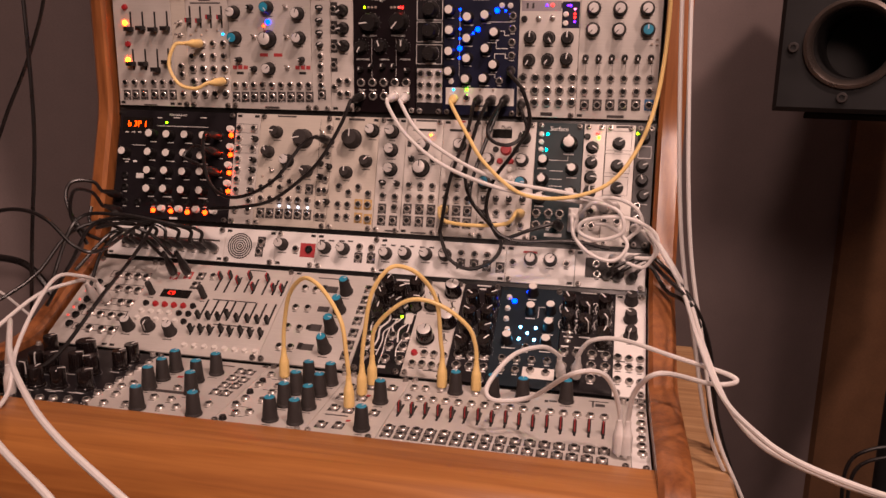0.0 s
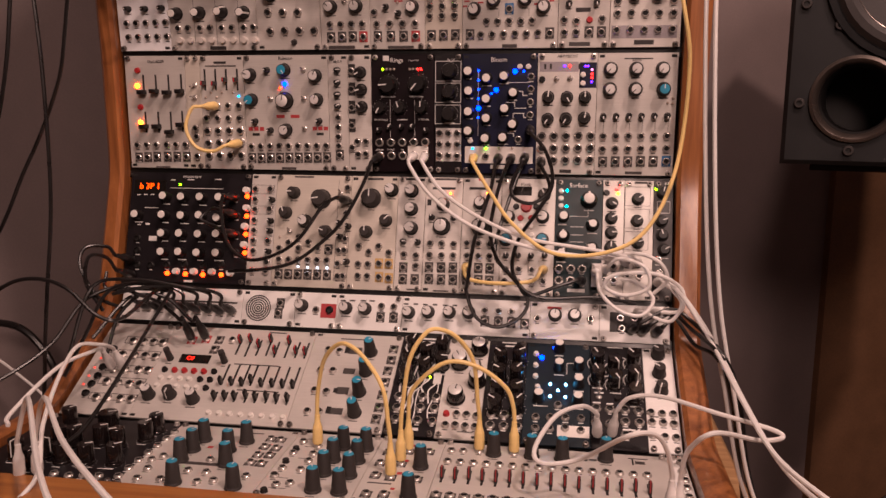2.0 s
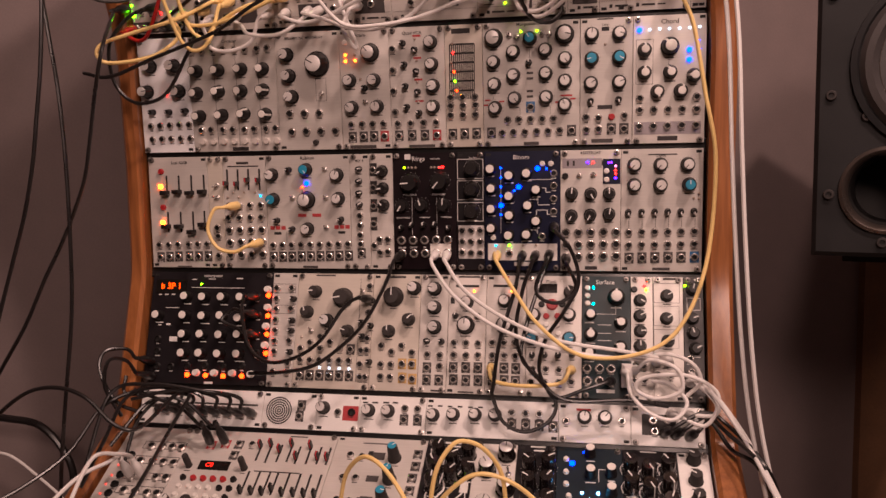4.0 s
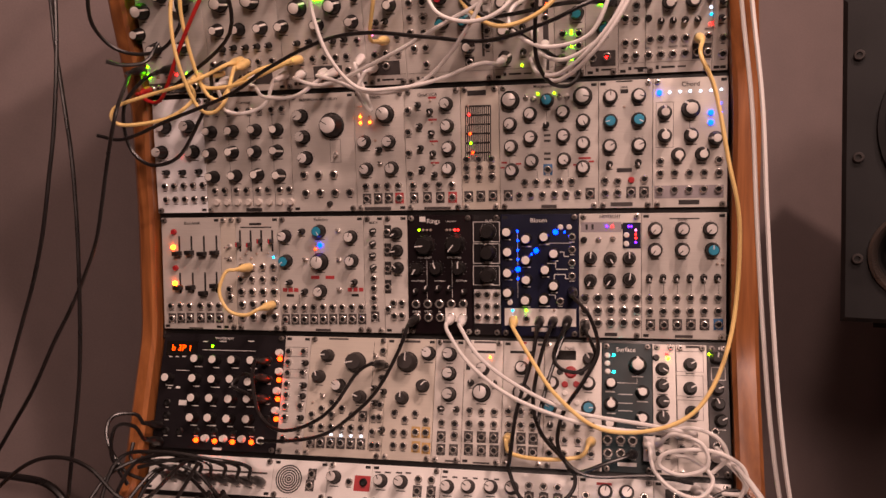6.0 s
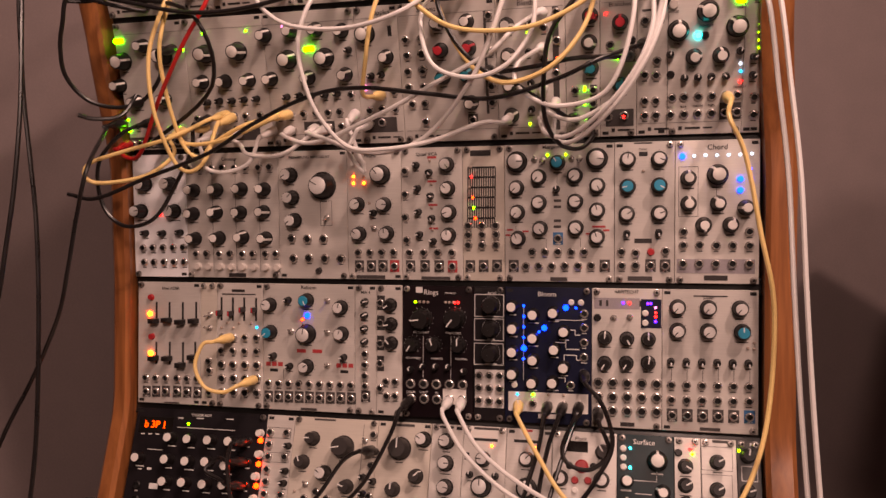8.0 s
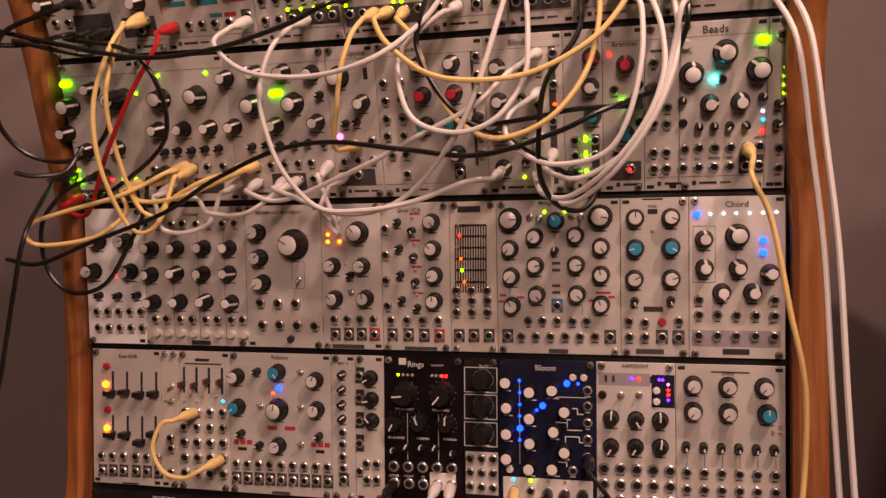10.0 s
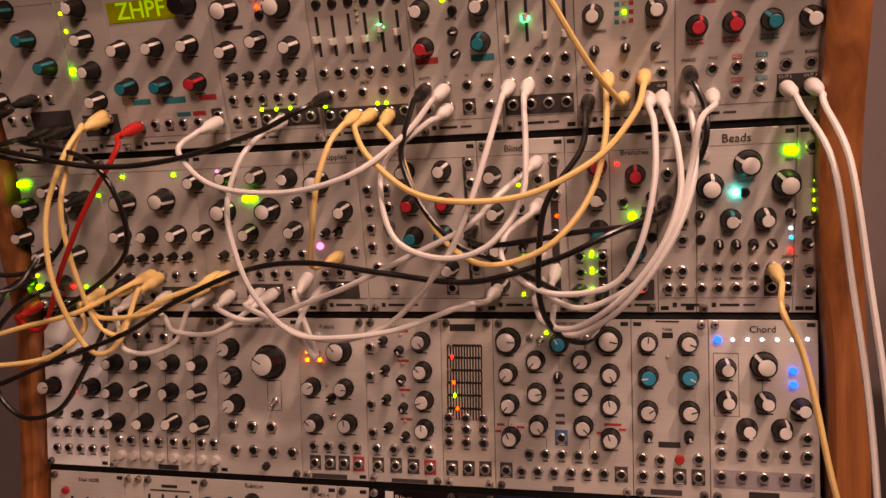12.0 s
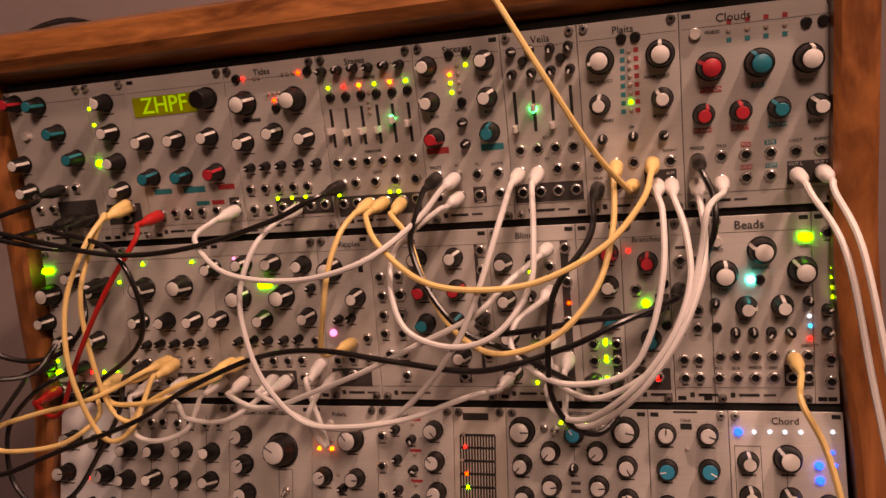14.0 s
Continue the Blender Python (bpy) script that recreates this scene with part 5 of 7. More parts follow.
m.stroke([(11, 39), (14, 52), (13, 62), (19, 72), (22, 88)], 1.6)
m.stroke([(15, 26), (19, 42), (18, 56), (25, 68), (24, 80), (30, 90)], 2.0)
m.stroke([(22, 22), (24, 40), (23, 52), (30, 62), (33, 72)], 1.4)
m.stroke([(33, 53), (30, 62), (37, 72), (36, 84), (41, 94)], 1.8)
m.stroke([(40, 40), (38, 56), (44, 66), (41, 78), (47, 80)], 1.6)
m.stroke([(27, 12), (28, 28), (27, 44), (28, 58)], 1.2)
m.stroke([(42, 22), (41, 34), (47, 56), (46, 72)], 1.2)
m.stroke([(20, 98), (22, 108), (30, 112), (36, 106), (38, 98)], 1.2)
m.stroke([(4, 98), (6, 108), (5, 118)], 1.0)
m.bar(45, 72, 8, 13, "cap_white")
m.bar(31, 8.1, 7.7, 3.3, "ink_white")
m.bar(20.4, 28.2, 4.3, 1.4, "ink_white")
m.bar(42.9, 28.7, 4.2, 1.4, "ink_white")
m.done()

m = Module("B", 19.4, 27.9, "silver", "silver module with four black knobs and red button")
m.knobs("X", [(33, 113.1, 0), (14.7, 92.9, -30), (34.7, 70.4, 20), (15.9, 48, 10)])
m.toggles([(36.4, 90.3, 20), (35.6, 46.2, 0)])
m.buttons("r", [(8.7, 28.5)])
m.jacks([(18.7, 29), (28.6, 28.9), (38.5, 28.3), (9.4, 15.2), (18.9, 15.8), (28.7, 15.2), (38.1, 15.2)])
m.bar(29, 8.6, 14.8, 0.9, "ink")
m.done()

m = Module("B", 27.9, 35.8, "dark", "black amplifier module with eight black knobs")
m.knobs("k", [(13.9, 97.8, -50), (32.7, 101.1, 60), (14.4, 76.1, -60), (31.8, 78.1, 40), (13.5, 56.4, -50), (32.7, 56.3, 60), (12.8, 37.3, -60), (34.2, 38.7, 40)])
m.jacks([(9.4, 31.6), (22.2, 31.7), (34.7, 33.3), (9.4, 18.4), (22.4, 18.3), (35.8, 18.6)], "J")
m.bar(20.9, 127.1, 15.1, 1.7, "ink_white")
m.bar(22, 122.3, 10.9, 1.8, "ink_white")
m.done()

m = Module("B", 35.8, 48.6, "slate", "blue-black module with a glowing cyan star of lights")
m.knobs("p", [(53.5, 97.5, 100), (53.4, 74.7, -90), (52.7, 52.6, 0), (14.5, 53.7, 180), (33.3, 120.5, 0), (33.7, 94.5, 0)])
m.buttons("W", [(9.5, 112.9), (9.7, 97.2), (10, 82.6), (12.8, 68.8)])
m.leds("C", [(25.4, 73.5), (40.8, 73.8), (33.2, 66.1), (25.6, 58), (40.7, 58.2)])
m.lamps("b", [(15.5, 108.1)])
m.leds("b", [(27.6, 122.8)])
m.jacks([(33.5, 47.5), (12.5, 31.4), (26.5, 32), (41, 32.7), (55.8, 33), (12.8, 18.5), (26.6, 18.8)])
m.bar(48.7, 17.4, 30.3, 13.1, "cap_white")
m.jacks([(40.9, 20.4), (55.7, 18.9)])
m.line(41.5, 102.6, 48.4, 102.6, 0.6)
m.line(41.5, 87.4, 41.5, 102.2, 0.6)
m.line(12.8, 45.6, 23.7, 45.6, 0.6)
m.line(12.5, 45.7, 12.5, 57.9, 0.6)
m.done()

m = Module("B", 48.6, 59, "dark", "black module with white scribed artwork and black knobs")
m.knobs("k", [(7, 103.3, -30), (24, 97.8, 150), (7.4, 81.8, -30), (24, 76.7, 150), (42.7, 105.2, -40), (42.3, 83.8, 150), (42.5, 61.2, 20)])
m.toggles([(8.7, 71.9, 0), (8.3, 60.8, 0)])
m.buttons("k", [(26.1, 59.1)])
m.jacks([(5.5, 46.5), (18.3, 46), (32.7, 46.4), (45.6, 46.2), (32.6, 32.2), (45.8, 32.2), (5.1, 28.8), (18.2, 28.4), (32.6, 16.9)], "J")
m.bar(25.6, 127.3, 16, 1.2, "ink_white")
for (x, y), w in zip([(8.5, 66.2), (25.8, 66.8), (42.6, 70.4), (6.1, 53.8), (18.5, 53.2), (36.2, 23.5)], (9, 8, 7, 7.5, 6.4, 12)):
    m.bar(x, y, w, 1.6, "ink_white")
for x, y in [(7, 103.3), (24, 97.8), (7.4, 81.8), (24, 76.7), (42.7, 105.2), (42.3, 83.8)]:
    m.stroke([(x - 8, y - 6), (x - 9.5, y + 2), (x - 5, y + 8.5), (x + 3, y + 9.5), (x + 8, y + 5)], 0.8)
m.stroke([(10, 91), (16, 88), (22, 90), (29, 87)], 1.0)
m.stroke([(29, 108), (33, 114), (37, 109), (35, 102)], 1.0)
m.stroke([(31, 20), (36, 24), (42, 22), (46, 25)], 1.6)
m.done()

m = Module("B", 59, 65, "white", "narrow white module with three tall grey knobs")
m.knobs("c", [(15.7, 118.7, -60), (15.3, 94.3, -60), (15.8, 72.4, -160)])
m.jacks([(4.3, 45.3), (14.7, 44.6), (25.1, 44.9), (4.6, 33.9), (15, 33.7), (24.7, 33.1), (4.5, 18.6), (15.5, 17.7), (25.6, 17.5)])
m.bar(7.2, 40.8, 8.2, 1.4, "ink_grey")
m.done()

m = Module("A", -58.5, -30.5, "dark", "black filter module with many tall black knobs")
m.knobs("k", [(33.5, 108.2, 30), (65.7, 66.4, 40), (88.5, 73, 60), (107.6, 69.7, -120), (125.8, 87.6, 20), (126.7, 106.4, 20), (51.8, 63.8, 150), (98, 34, 60), (124.1, 36.9, 50), (76.1, 32.4, 0), (53.5, 39.7, 100), (30.7, 33.3, 180), (55.5, 18.8, 20)])
m.knobs("K", [(78.8, 101.9, 60)])
m.jacks(grid(144.6, 107.1, 141, 14, 7))
m.jacks([(69.5, 8.6), (83.4, 10), (98.2, 8.3), (110.4, 10.5), (124.1, 11.9)])
m.bar(69.9, 30.2, 16.3, 0.7, "ink_white")
m.bar(98.6, 26.7, 19.1, 0.7, "ink_white")
m.bar(120.7, 26.2, 14.1, 0.8, "ink_white")
m.done()

m = Module("A", -30.5, -6.3, "silver", "grey-silver oscillator module with tall blue-tipped knobs")
m.knobs("t", [(38.9, 95.2, 20), (38.1, 73, 40), (36.6, 51.9, 30), (51.2, 10.1, 0), (71.3, 76.5, 30), (80.6, 97.3, 20), (80.4, 50, 40), (104.4, 10.5, 0)])
m.jacks([(17.5, 56.8), (16, 31.7), (16.6, 12.8), (36.8, 14.8), (52.7, 33.9), (62.5, 56.7), (70, 32.9), (70, 15.1), (82.7, 19.6), (107, 31.6), (10.7, 48.3)])
m.jacks([(100.3, 108.2), (110.3, 107.4), (100.4, 91.1), (112.2, 89.4), (100.9, 73.5), (111.7, 74.3), (100.2, 57.7), (110.5, 57.2)], plate="ink_grey")
m.bar(50.7, 82.6, 5.4, 4.1, "ink_red")
m.bar(61.3, 49, 40.5, 5.1, "ink_grey")
m.bar(82.5, 118.5, 12.9, 1.8, "ink_grey")
m.done()

m = Module("A", -6.3, 10, "silver", "grey-silver mixer module with eight blue-tipped knobs")
m.knobs("t", [(51.4, 99.7, 40), (73, 100.1, 30), (49.3, 73.3, 40), (71.5, 74.1, 0), (48.9, 46.6, 30), (71.5, 46.1, 20), (48.7, 16.7, -20), (71.1, 16.6, 0)])
m.jacks([(10, 106.7), (8.8, 81.7), (9.5, 51.2), (8.3, 36.1), (14.9, 21.2), (27.8, 68.2), (27.4, 82.6), (27.4, 98.1), (26.4, 50.5), (25.6, 25.6)])
m.buttons("k", [(8.6, 90.1), (8.1, 64.1), (7.6, 36.5), (9, 9.2)])
m.bar(19, 98.2, 9.7, 0.8, "ink_grey")
m.bar(20.8, 73.6, 9.3, 0.7, "ink_grey")
m.bar(16, 35.1, 8.9, 0.7, "ink_grey")
m.bar(17.5, 16.9, 15, 0.7, "ink_grey")
m.done()

m = Module("A", 10, 22, "silver", "grey-silver gain module with two blue-tipped knobs")
m.jacks([(11.6, 97.5), (10.6, 51.7), (24.4, 49.8), (10.7, 18.5), (25.4, 19.9), (9.4, 75.3), (28.1, 76.4), (30.1, 102.2), (47.4, 49.7), (48.9, 104.4)], plate="ink_grey")
m.knobs("t", [(46.5, 72.5, 0), (46.3, 17.9, 30)])
m.bar(32, 83.8, 3.5, 4.1, "ink_red")
m.bar(30.3, 30.8, 3.7, 3.4, "ink_red")
m.bar(31.5, 115.8, 4.2, 4.4, "ink_red")
m.bar(30.3, 58.9, 4.2, 4.8, "ink_red")
m.bar(17.2, 38.7, 20.7, 1.7, "ink_grey")
m.done()

m = Module("A", 22, 62, "silver", "long grey-silver mixer module with sixteen small red faders")
m.knobs("t", [(46.9, 108.5, 0), (81.5, 108.9, 0), (108.9, 107.9, 0), (147.8, 113.3, 0)])
m.jacks(grid(7.3, 87.3, 181.9, 87.7, 16))
m.sliders(turned(grid(7, 60.9, 181.2, 60.4, 16), 0.35, 0.3, 0.4), 25, "m", thin=True)
m.jacks(grid(6.8, 25.6, 182.4, 26.4, 16), plate="ink_grey")
m.jacks(grid(7.4, 15, 181.1, 10.2, 16), plate="ink_grey")
m.jacks([(7.7, 109.3), (18.6, 110.1), (33.1, 111.5), (65.4, 111.3)])
m.bar(101.3, 126.1, 11.5, 2.9, "ink_grey")
m.bar(130.3, 110.8, 3, 4.2, "hole")
m.bar(136.3, 111.9, 7, 3.4, "ink_grey")
m.bar(176.8, 120.5, 17.4, 1.5, "ink_grey")
m.bar(178.1, 112.6, 8.5, 5.4, "ink_grey")
m.bar(171.7, 113.7, 1.4, 11.4, "hole")
m.done()

m = Module("A", 62, 65, "white", "narrow white jack module")
m.jacks([(10.5, 117.1), (9.8, 100), (9.5, 83.1), (9.2, 69.6), (8.8, 53.6), (8.6, 40.9), (8.7, 28.3)])
m.done()

m = Module("G", -58.5, -43.5, "silver", "silver module with teal and red knobs and plugged cables")
m.maker_mark()
m.knobs("q", [(33.1, 116.2, 90), (46.4, 93, 90), (59.5, 71.1, 60)])
m.knobs("n", [(11.2, 119.5, 90)])
m.knobs("m", [(6.1, 70.2, 80), (7.2, 46.9, 70)])
m.buttons("c", [(15.1, 92.9)])
m.jacks([(40.2, 46.5), (51.5, 46.7), (11.2, 31), (24.5, 30.7)])
m.bar(48.4, 24.5, 38, 23.4, "ink_grey")
m.jacks([(39.1, 21.1), (50.4, 21), (61.7, 21.3)], "i")
m.bar(26.5, 45.4, 7.8, 2.9, "ink_teal")
m.done()

m = Module("G", -43.5, -35.5, "silver", "silver module with four white-capped knobs and green lamps")
m.maker_mark()
m.knobs("m", [(20.4, 112.5, -20), (21, 89.2, 70), (21.1, 65.6, -90), (20.7, 42.5, 65)])
m.leds("y", [(3.9, 109.3), (5.2, 96.1)])
m.lamps("g", [(2.8, 65.4)])
m.bar(16.7, 22.4, 32.1, 16.9, "ink_grey")
m.jacks([(4, 24.6), (10.6, 26.6), (25, 27.6), (19.2, 19.4)])
m.done()

m = Module("G", -35.5, -18.5, "silver", "silver oscillator module with green letter display")
m.maker_mark()
m.screen(32.3, 105.9, 56.7, 15.1, "ZHPF", 12.5, "d")
m.knobs("z", [(70.6, 107.6, 0)])
m.knobs("m", [(9.4, 79.4, 50), (38.1, 78.8, 60), (67.2, 78.6, 60)])
m.knobs("q", [(9.4, 51, 60), (38.7, 50.3, 70)])
m.knobs("n", [(67.8, 50.9, 65)])
m.jacks([(36.2, 20.6), (48.4, 20.3), (61.7, 20.5), (23.9, 20.6), (11, 20.4), (4, 19.2)])
m.bar(15.8, 38.5, 15.9, 4.2, "ink_teal")
m.bar(44.3, 38.3, 19.5, 4.9, "ink_teal")
m.bar(73.2, 38.8, 14.2, 4.1, "ink_red")
m.bar(50.1, 27, 11.6, 3.4, "ink_teal")
m.bar(63.6, 27, 10.9, 3.4, "ink_red")
m.bar(78, 23.4, 8.9, 13.2, "ink_grey")
m.jacks([(79.6, 24.7)])
m.done()

m = Module("G", -18.5, -3.5, "silver", "silver modulator module with large white-capped knobs")
m.maker_mark()
m.word("Tides", 32.4, 122, 3.6)
m.knobs("M", [(15.6, 100.7, 70), (56.2, 100.1, -60)])
m.knobs("m", [(10.6, 71.9, 60), (35.9, 77.4, 70), (61, 71.7, 70)])
m.knobs("s", [(11.7, 52.3, -90), (24.7, 52.6, -90), (37.8, 52.5, -90), (52.5, 52.7, -60), (66.9, 52.1, -60)])
m.leds("r", [(16.4, 118.6)])
m.leds("o", [(61.7, 118.5), (39.1, 100.6)])
m.buttons("k", [(11.1, 118.9), (40.3, 94.9), (69.3, 118.7)])
m.leds("x", [(25.9, 118.1), (29.7, 118.1), (48.8, 118.6), (52.9, 118.6), (57, 118.6), (35.3, 105.6), (39.5, 105.6), (43.7, 105.6)])
m.jacks([(7.7, 34.9), (20.5, 35), (32.1, 34.7), (44.5, 34.7), (56.1, 34.4), (8.3, 19.3), (20.7, 19.4), (32.9, 19.6), (44.8, 19.8), (56.6, 19.5), (68.3, 19.8)])
m.bar(50.8, 19.9, 47, 13.4, "ink_grey")
m.leds("y", [(29.3, 26.7), (41.2, 26.4), (65.6, 26.2), (52.6, 26.6)])
m.bar(18.2, 87.5, 14.8, 2.6, "ink_grey")
m.done()

m = Module("G", -3.5, 11, "silver", "silver envelope module with six faders and coloured lights", captioned=False)
m.maker_mark()
m.word("Stages", 30.2, 122, 3.6)
m.knobs("s", [(4.9, 117.1, -60), (17.1, 117, 20), (29.2, 117.1, 20), (40.6, 116.7, -100), (52.5, 116.8, 40), (64.1, 116.3, -110)])
m.leds("y", [(7.3, 105.1), (43.1, 104.7)])
m.leds("r", [(19.3, 105)])
m.leds("a", [(31.3, 105), (54.9, 105)])
m.leds("g", [(66.7, 104.6)])
m.buttons("k", [(8.4, 98.3), (20.3, 98), (32.2, 98.1), (43.9, 97.8), (55.9, 97.8), (67.5, 98.1)])
m.sliders([(6.8, 75.9, 0.45), (18.7, 75.8, 0.38), (31, 76.2, 0.38), (42.9, 76, 0.38), (54.6, 75.8, 0.6), (66.6, 75.5, 0.5)], 28, "x", thin=True)
m.lamps("e", [(53.5, 78.9)])
m.leds("x", [(37.8, 98.8), (36.9, 92.8), (37.2, 88.8), (37.1, 84.7)])
m.jacks([(9, 33.8)])
m.jacks(grid(7.1, 50.1, 66, 49.1, 6))
m.jacks(grid(19.1, 34.5, 66.2, 34.5, 4))
m.bar(35.2, 17, 65.1, 15.5, "ink_grey")
m.jacks([(7.2, 19.3), (18.3, 19.4), (29.5, 19.2), (41.1, 19.3), (54.2, 19.4), (64.9, 20)])
m.leds("y", [(51.4, 25.9), (4.2, 26.1), (44.8, 26.1)])
m.word("SHAPE/TIME", 37.2, 109.6, 1.6)
m.word("TIME/LEVEL", 35.7, 56.9, 1.6)
m.word("GATE", 36.7, 41.5, 1.6)
m.done()

m = Module("G", 11, 23.3, "silver", "silver dual gate module with red and teal knobs", captioned=False)
m.maker_mark()
m.word("Streams", 32.6, 122, 3.8)
m.knobs("m", [(10.3, 112.5, -90), (51, 112.5, 50), (9.8, 88, -60), (50.9, 87.6, 45)])
m.knobs("n", [(10.4, 62.8, 120)])
m.knobs("q", [(50.5, 63.7, 10)])
m.knobs("s", [(31.8, 72, 90), (32.4, 56.9, 60)])
m.buttons("k", [(26.6, 118.7), (38.5, 118.8), (32.3, 85.8)])
m.leds("y", [(37.5, 111), (25.5, 99.5), (25.8, 93.2)])
m.leds("a", [(25.5, 105.4)])
m.leds("x", [(31.5, 111.1), (31.6, 105.4), (31.8, 99.4), (31.5, 93.4)])
m.bar(11, 53.4, 16.4, 4.5, "ink_red")
m.bar(50.9, 53.1, 16.2, 4.5, "ink_teal")
m.jacks([(23.2, 34.5), (38.5, 34.4), (53.5, 34.6), (53.5, 19.8), (8.8, 19.3), (9, 35), (24.6, 20)])
m.jacks([(38.6, 19.6)], plate="ink_grey")
m.word("SHAPE", 11.3, 101.7, 1.6)
m.word("SHAPE", 51.5, 101.5, 1.6)
m.word("MOD", 11.7, 77.5, 1.6)
m.word("MOD", 51.1, 77.5, 1.6)
m.word("METER", 31.1, 80.5, 1.6)
m.word("EXCITE", 8.2, 41.5, 1.5)
m.word("IN", 23.5, 41.7, 1.5)
m.word("IN", 38.5, 41.6, 1.5)
m.word("EXCITE", 53.2, 40.9, 1.5)
m.done()

m = Module("G", 23.3, 33.5, "silver", "silver four-channel level module with faders and green light", captioned=False)
m.maker_mark()
m.word("Veils", 27.5, 122, 3.8)
m.knobs("s", [(7.6, 115.9, 90), (20, 116.1, 60), (33.8, 115.6, 180), (45.8, 115.9, 150), (7, 101, 180), (20.3, 100.9, 150), (33.4, 101.1, 160), (46.3, 100.9, 200)])
m.sliders([(7.1, 75.2, 0.12), (20.1, 75.2, 0.6), (32.5, 75.8, 0.12), (45.4, 76.2, 0.12)], 28, "x", thin=True)
m.lamps("e", [(19.3, 76.8)])
m.buttons("g", [(14.7, 109), (40.1, 108.5)])
m.jacks([(7.2, 34), (19.3, 33.9), (33, 34.3), (45.2, 34.6)])
m.jacks(grid(8.2, 48.8, 44.9, 49, 4))
m.bar(25.6, 18.4, 47.7, 13.5, "ink_grey")
m.jacks(grid(7.6, 19.1, 44.7, 19.2, 4))
m.word("OFFSET", 27, 94.7, 1.6)
m.word("CV", 26.3, 56.3, 1.6)
m.word("IN", 25.9, 41.8, 1.6)
m.done()

m = Module("G", 33.5, 46.2, "silver", "silver oscillator module with four white-capped knobs", captioned=False)
m.maker_mark()
m.word("Plaits", 29.6, 122, 3.8)
m.knobs("M", [(14.3, 103.9, -100), (52.6, 104.2, 0)])
m.knobs("m", [(12.4, 75.3, 5), (52.7, 76, -30)])
m.buttons("k", [(28.5, 116.3), (37.4, 116.4)])
m.leds("x", [(32.7, 108), (32.8, 102.5), (32.8, 97.1), (32.7, 91.7), (32.6, 86.2), (32.7, 80.7), (32.5, 69.6)])
m.leds("g", [(32.6, 75.2)])
for x, y in grid(28.7, 108.4, 27.6, 69.2, 8):
    m.bar(x, y, 3, 3, "ink_teal")
for x, y in grid(37.4, 108.5, 36.8, 69.5, 8):
    m.bar(x, y, 3, 3, "ink_red")
m.knobs("s", [(12.8, 52.1, 0), (32.9, 52.3, 5), (52.5, 51.6, 60)])
m.jacks([(8.9, 34.7), (32.3, 34.9), (56, 34.4), (20.6, 34.8), (44.6, 34.5), (7.6, 20.1), (21, 19.6), (31.6, 19.3), (46.4, 19.9), (55.9, 20)])
m.bar(49.2, 19.9, 20.8, 18, "ink_grey")
m.word("FREQUENCY", 14, 90.2, 1.6)
m.word("HARMONICS", 49.8, 90.2, 1.6)
m.word("TIMBRE", 16.2, 64.2, 1.6)
m.word("MORPH", 51, 64.5, 1.6)
m.word("FM", 32, 58.7, 1.6)
m.word("MODEL", 8.2, 41.2, 1.5)
m.word("TRIG", 8.2, 25.6, 1.5)
m.word("HARMO", 55.8, 41.3, 1.5)
m.word("AUX", 55.7, 26, 1.5, "ink_white")
m.done()

m = Module("G", 46.2, 64.7, "silver", "silver texture module with red teal and white knobs", captioned=False)
m.maker_mark()
m.word("Clouds", 32.7, 122, 4.2)
m.buttons("c", [(9.7, 113.9)])
m.word("FREEZE", 20.1, 113.9, 1.6)
m.leds("x", [(29.8, 113.6), (40.9, 113.5), (51.9, 113.6), (62.6, 113.5)])
for x, y in grid(30.3, 119.4, 62.8, 119.6, 4):
    m.bar(x, y, 3, 3, "ink_red")
for x, y in grid(30, 108.1, 62.7, 108.1, 4):
    m.bar(x, y, 3, 3, "ink_teal")
m.buttons("k", [(74.8, 113.4), (84.4, 113.6)])
m.knobs("N", [(18.5, 92.8, -60)])
m.knobs("Q", [(47.6, 92.3, -30)])
m.knobs("M", [(76.1, 92.2, 5)])
m.knobs("n", [(13.5, 63, 20), (36.1, 63.3, -10)])
m.knobs("q", [(58.9, 63.3, -40)])
m.knobs("m", [(81.7, 63.1, -40)])
m.bar(18.2, 78.3, 13.4, 3.4, "ink_red")
m.word("POSITION", 18.2, 78.3, 1.8, "ink_white")
m.bar(46.5, 78.7, 7.8, 3.4, "ink_teal")
m.word("SIZE", 46.5, 78.7, 1.8, "ink_white")
m.word("PITCH", 74.7, 78.5, 1.7)
m.bar(12.5, 52.6, 11.5, 3.3, "ink_red")
m.word("IN GAIN", 12.5, 52.6, 1.7, "ink_white")
m.bar(35, 52.6, 11.5, 3.3, "ink_red")
m.word("DENSITY", 35, 52.6, 1.7, "ink_white")
m.bar(57.9, 52.7, 11.5, 3.3, "ink_teal")
m.word("TEXTURE", 57.9, 52.7, 1.7, "ink_white")
m.word("BLEND", 80.3, 52.6, 1.7)
m.word("FREEZE", 8.6, 41.3, 1.6)
m.word("TRIG", 23.7, 41.6, 1.6)
m.bar(38.7, 41.3, 5.9, 3.2, "ink_red")
m.word("POS", 38.7, 41.3, 1.6, "ink_white")
m.bar(53.5, 41.7, 7.2, 3.2, "ink_teal")
m.word("SIZE", 53.5, 41.7, 1.6, "ink_white")
m.word("V/OCT", 68.3, 41.6, 1.6)
m.word("BLEND", 83.4, 41.6, 1.6)
m.jacks([(23.4, 34.8), (38.4, 35), (53.4, 34.9), (68.3, 34.7), (83.1, 34.8), (38.5, 19.8), (53.2, 20.1), (8.8, 34.3), (7.2, 18.2), (23.5, 18.9)])
m.bar(75.9, 20.9, 25.2, 15, "ink_grey")
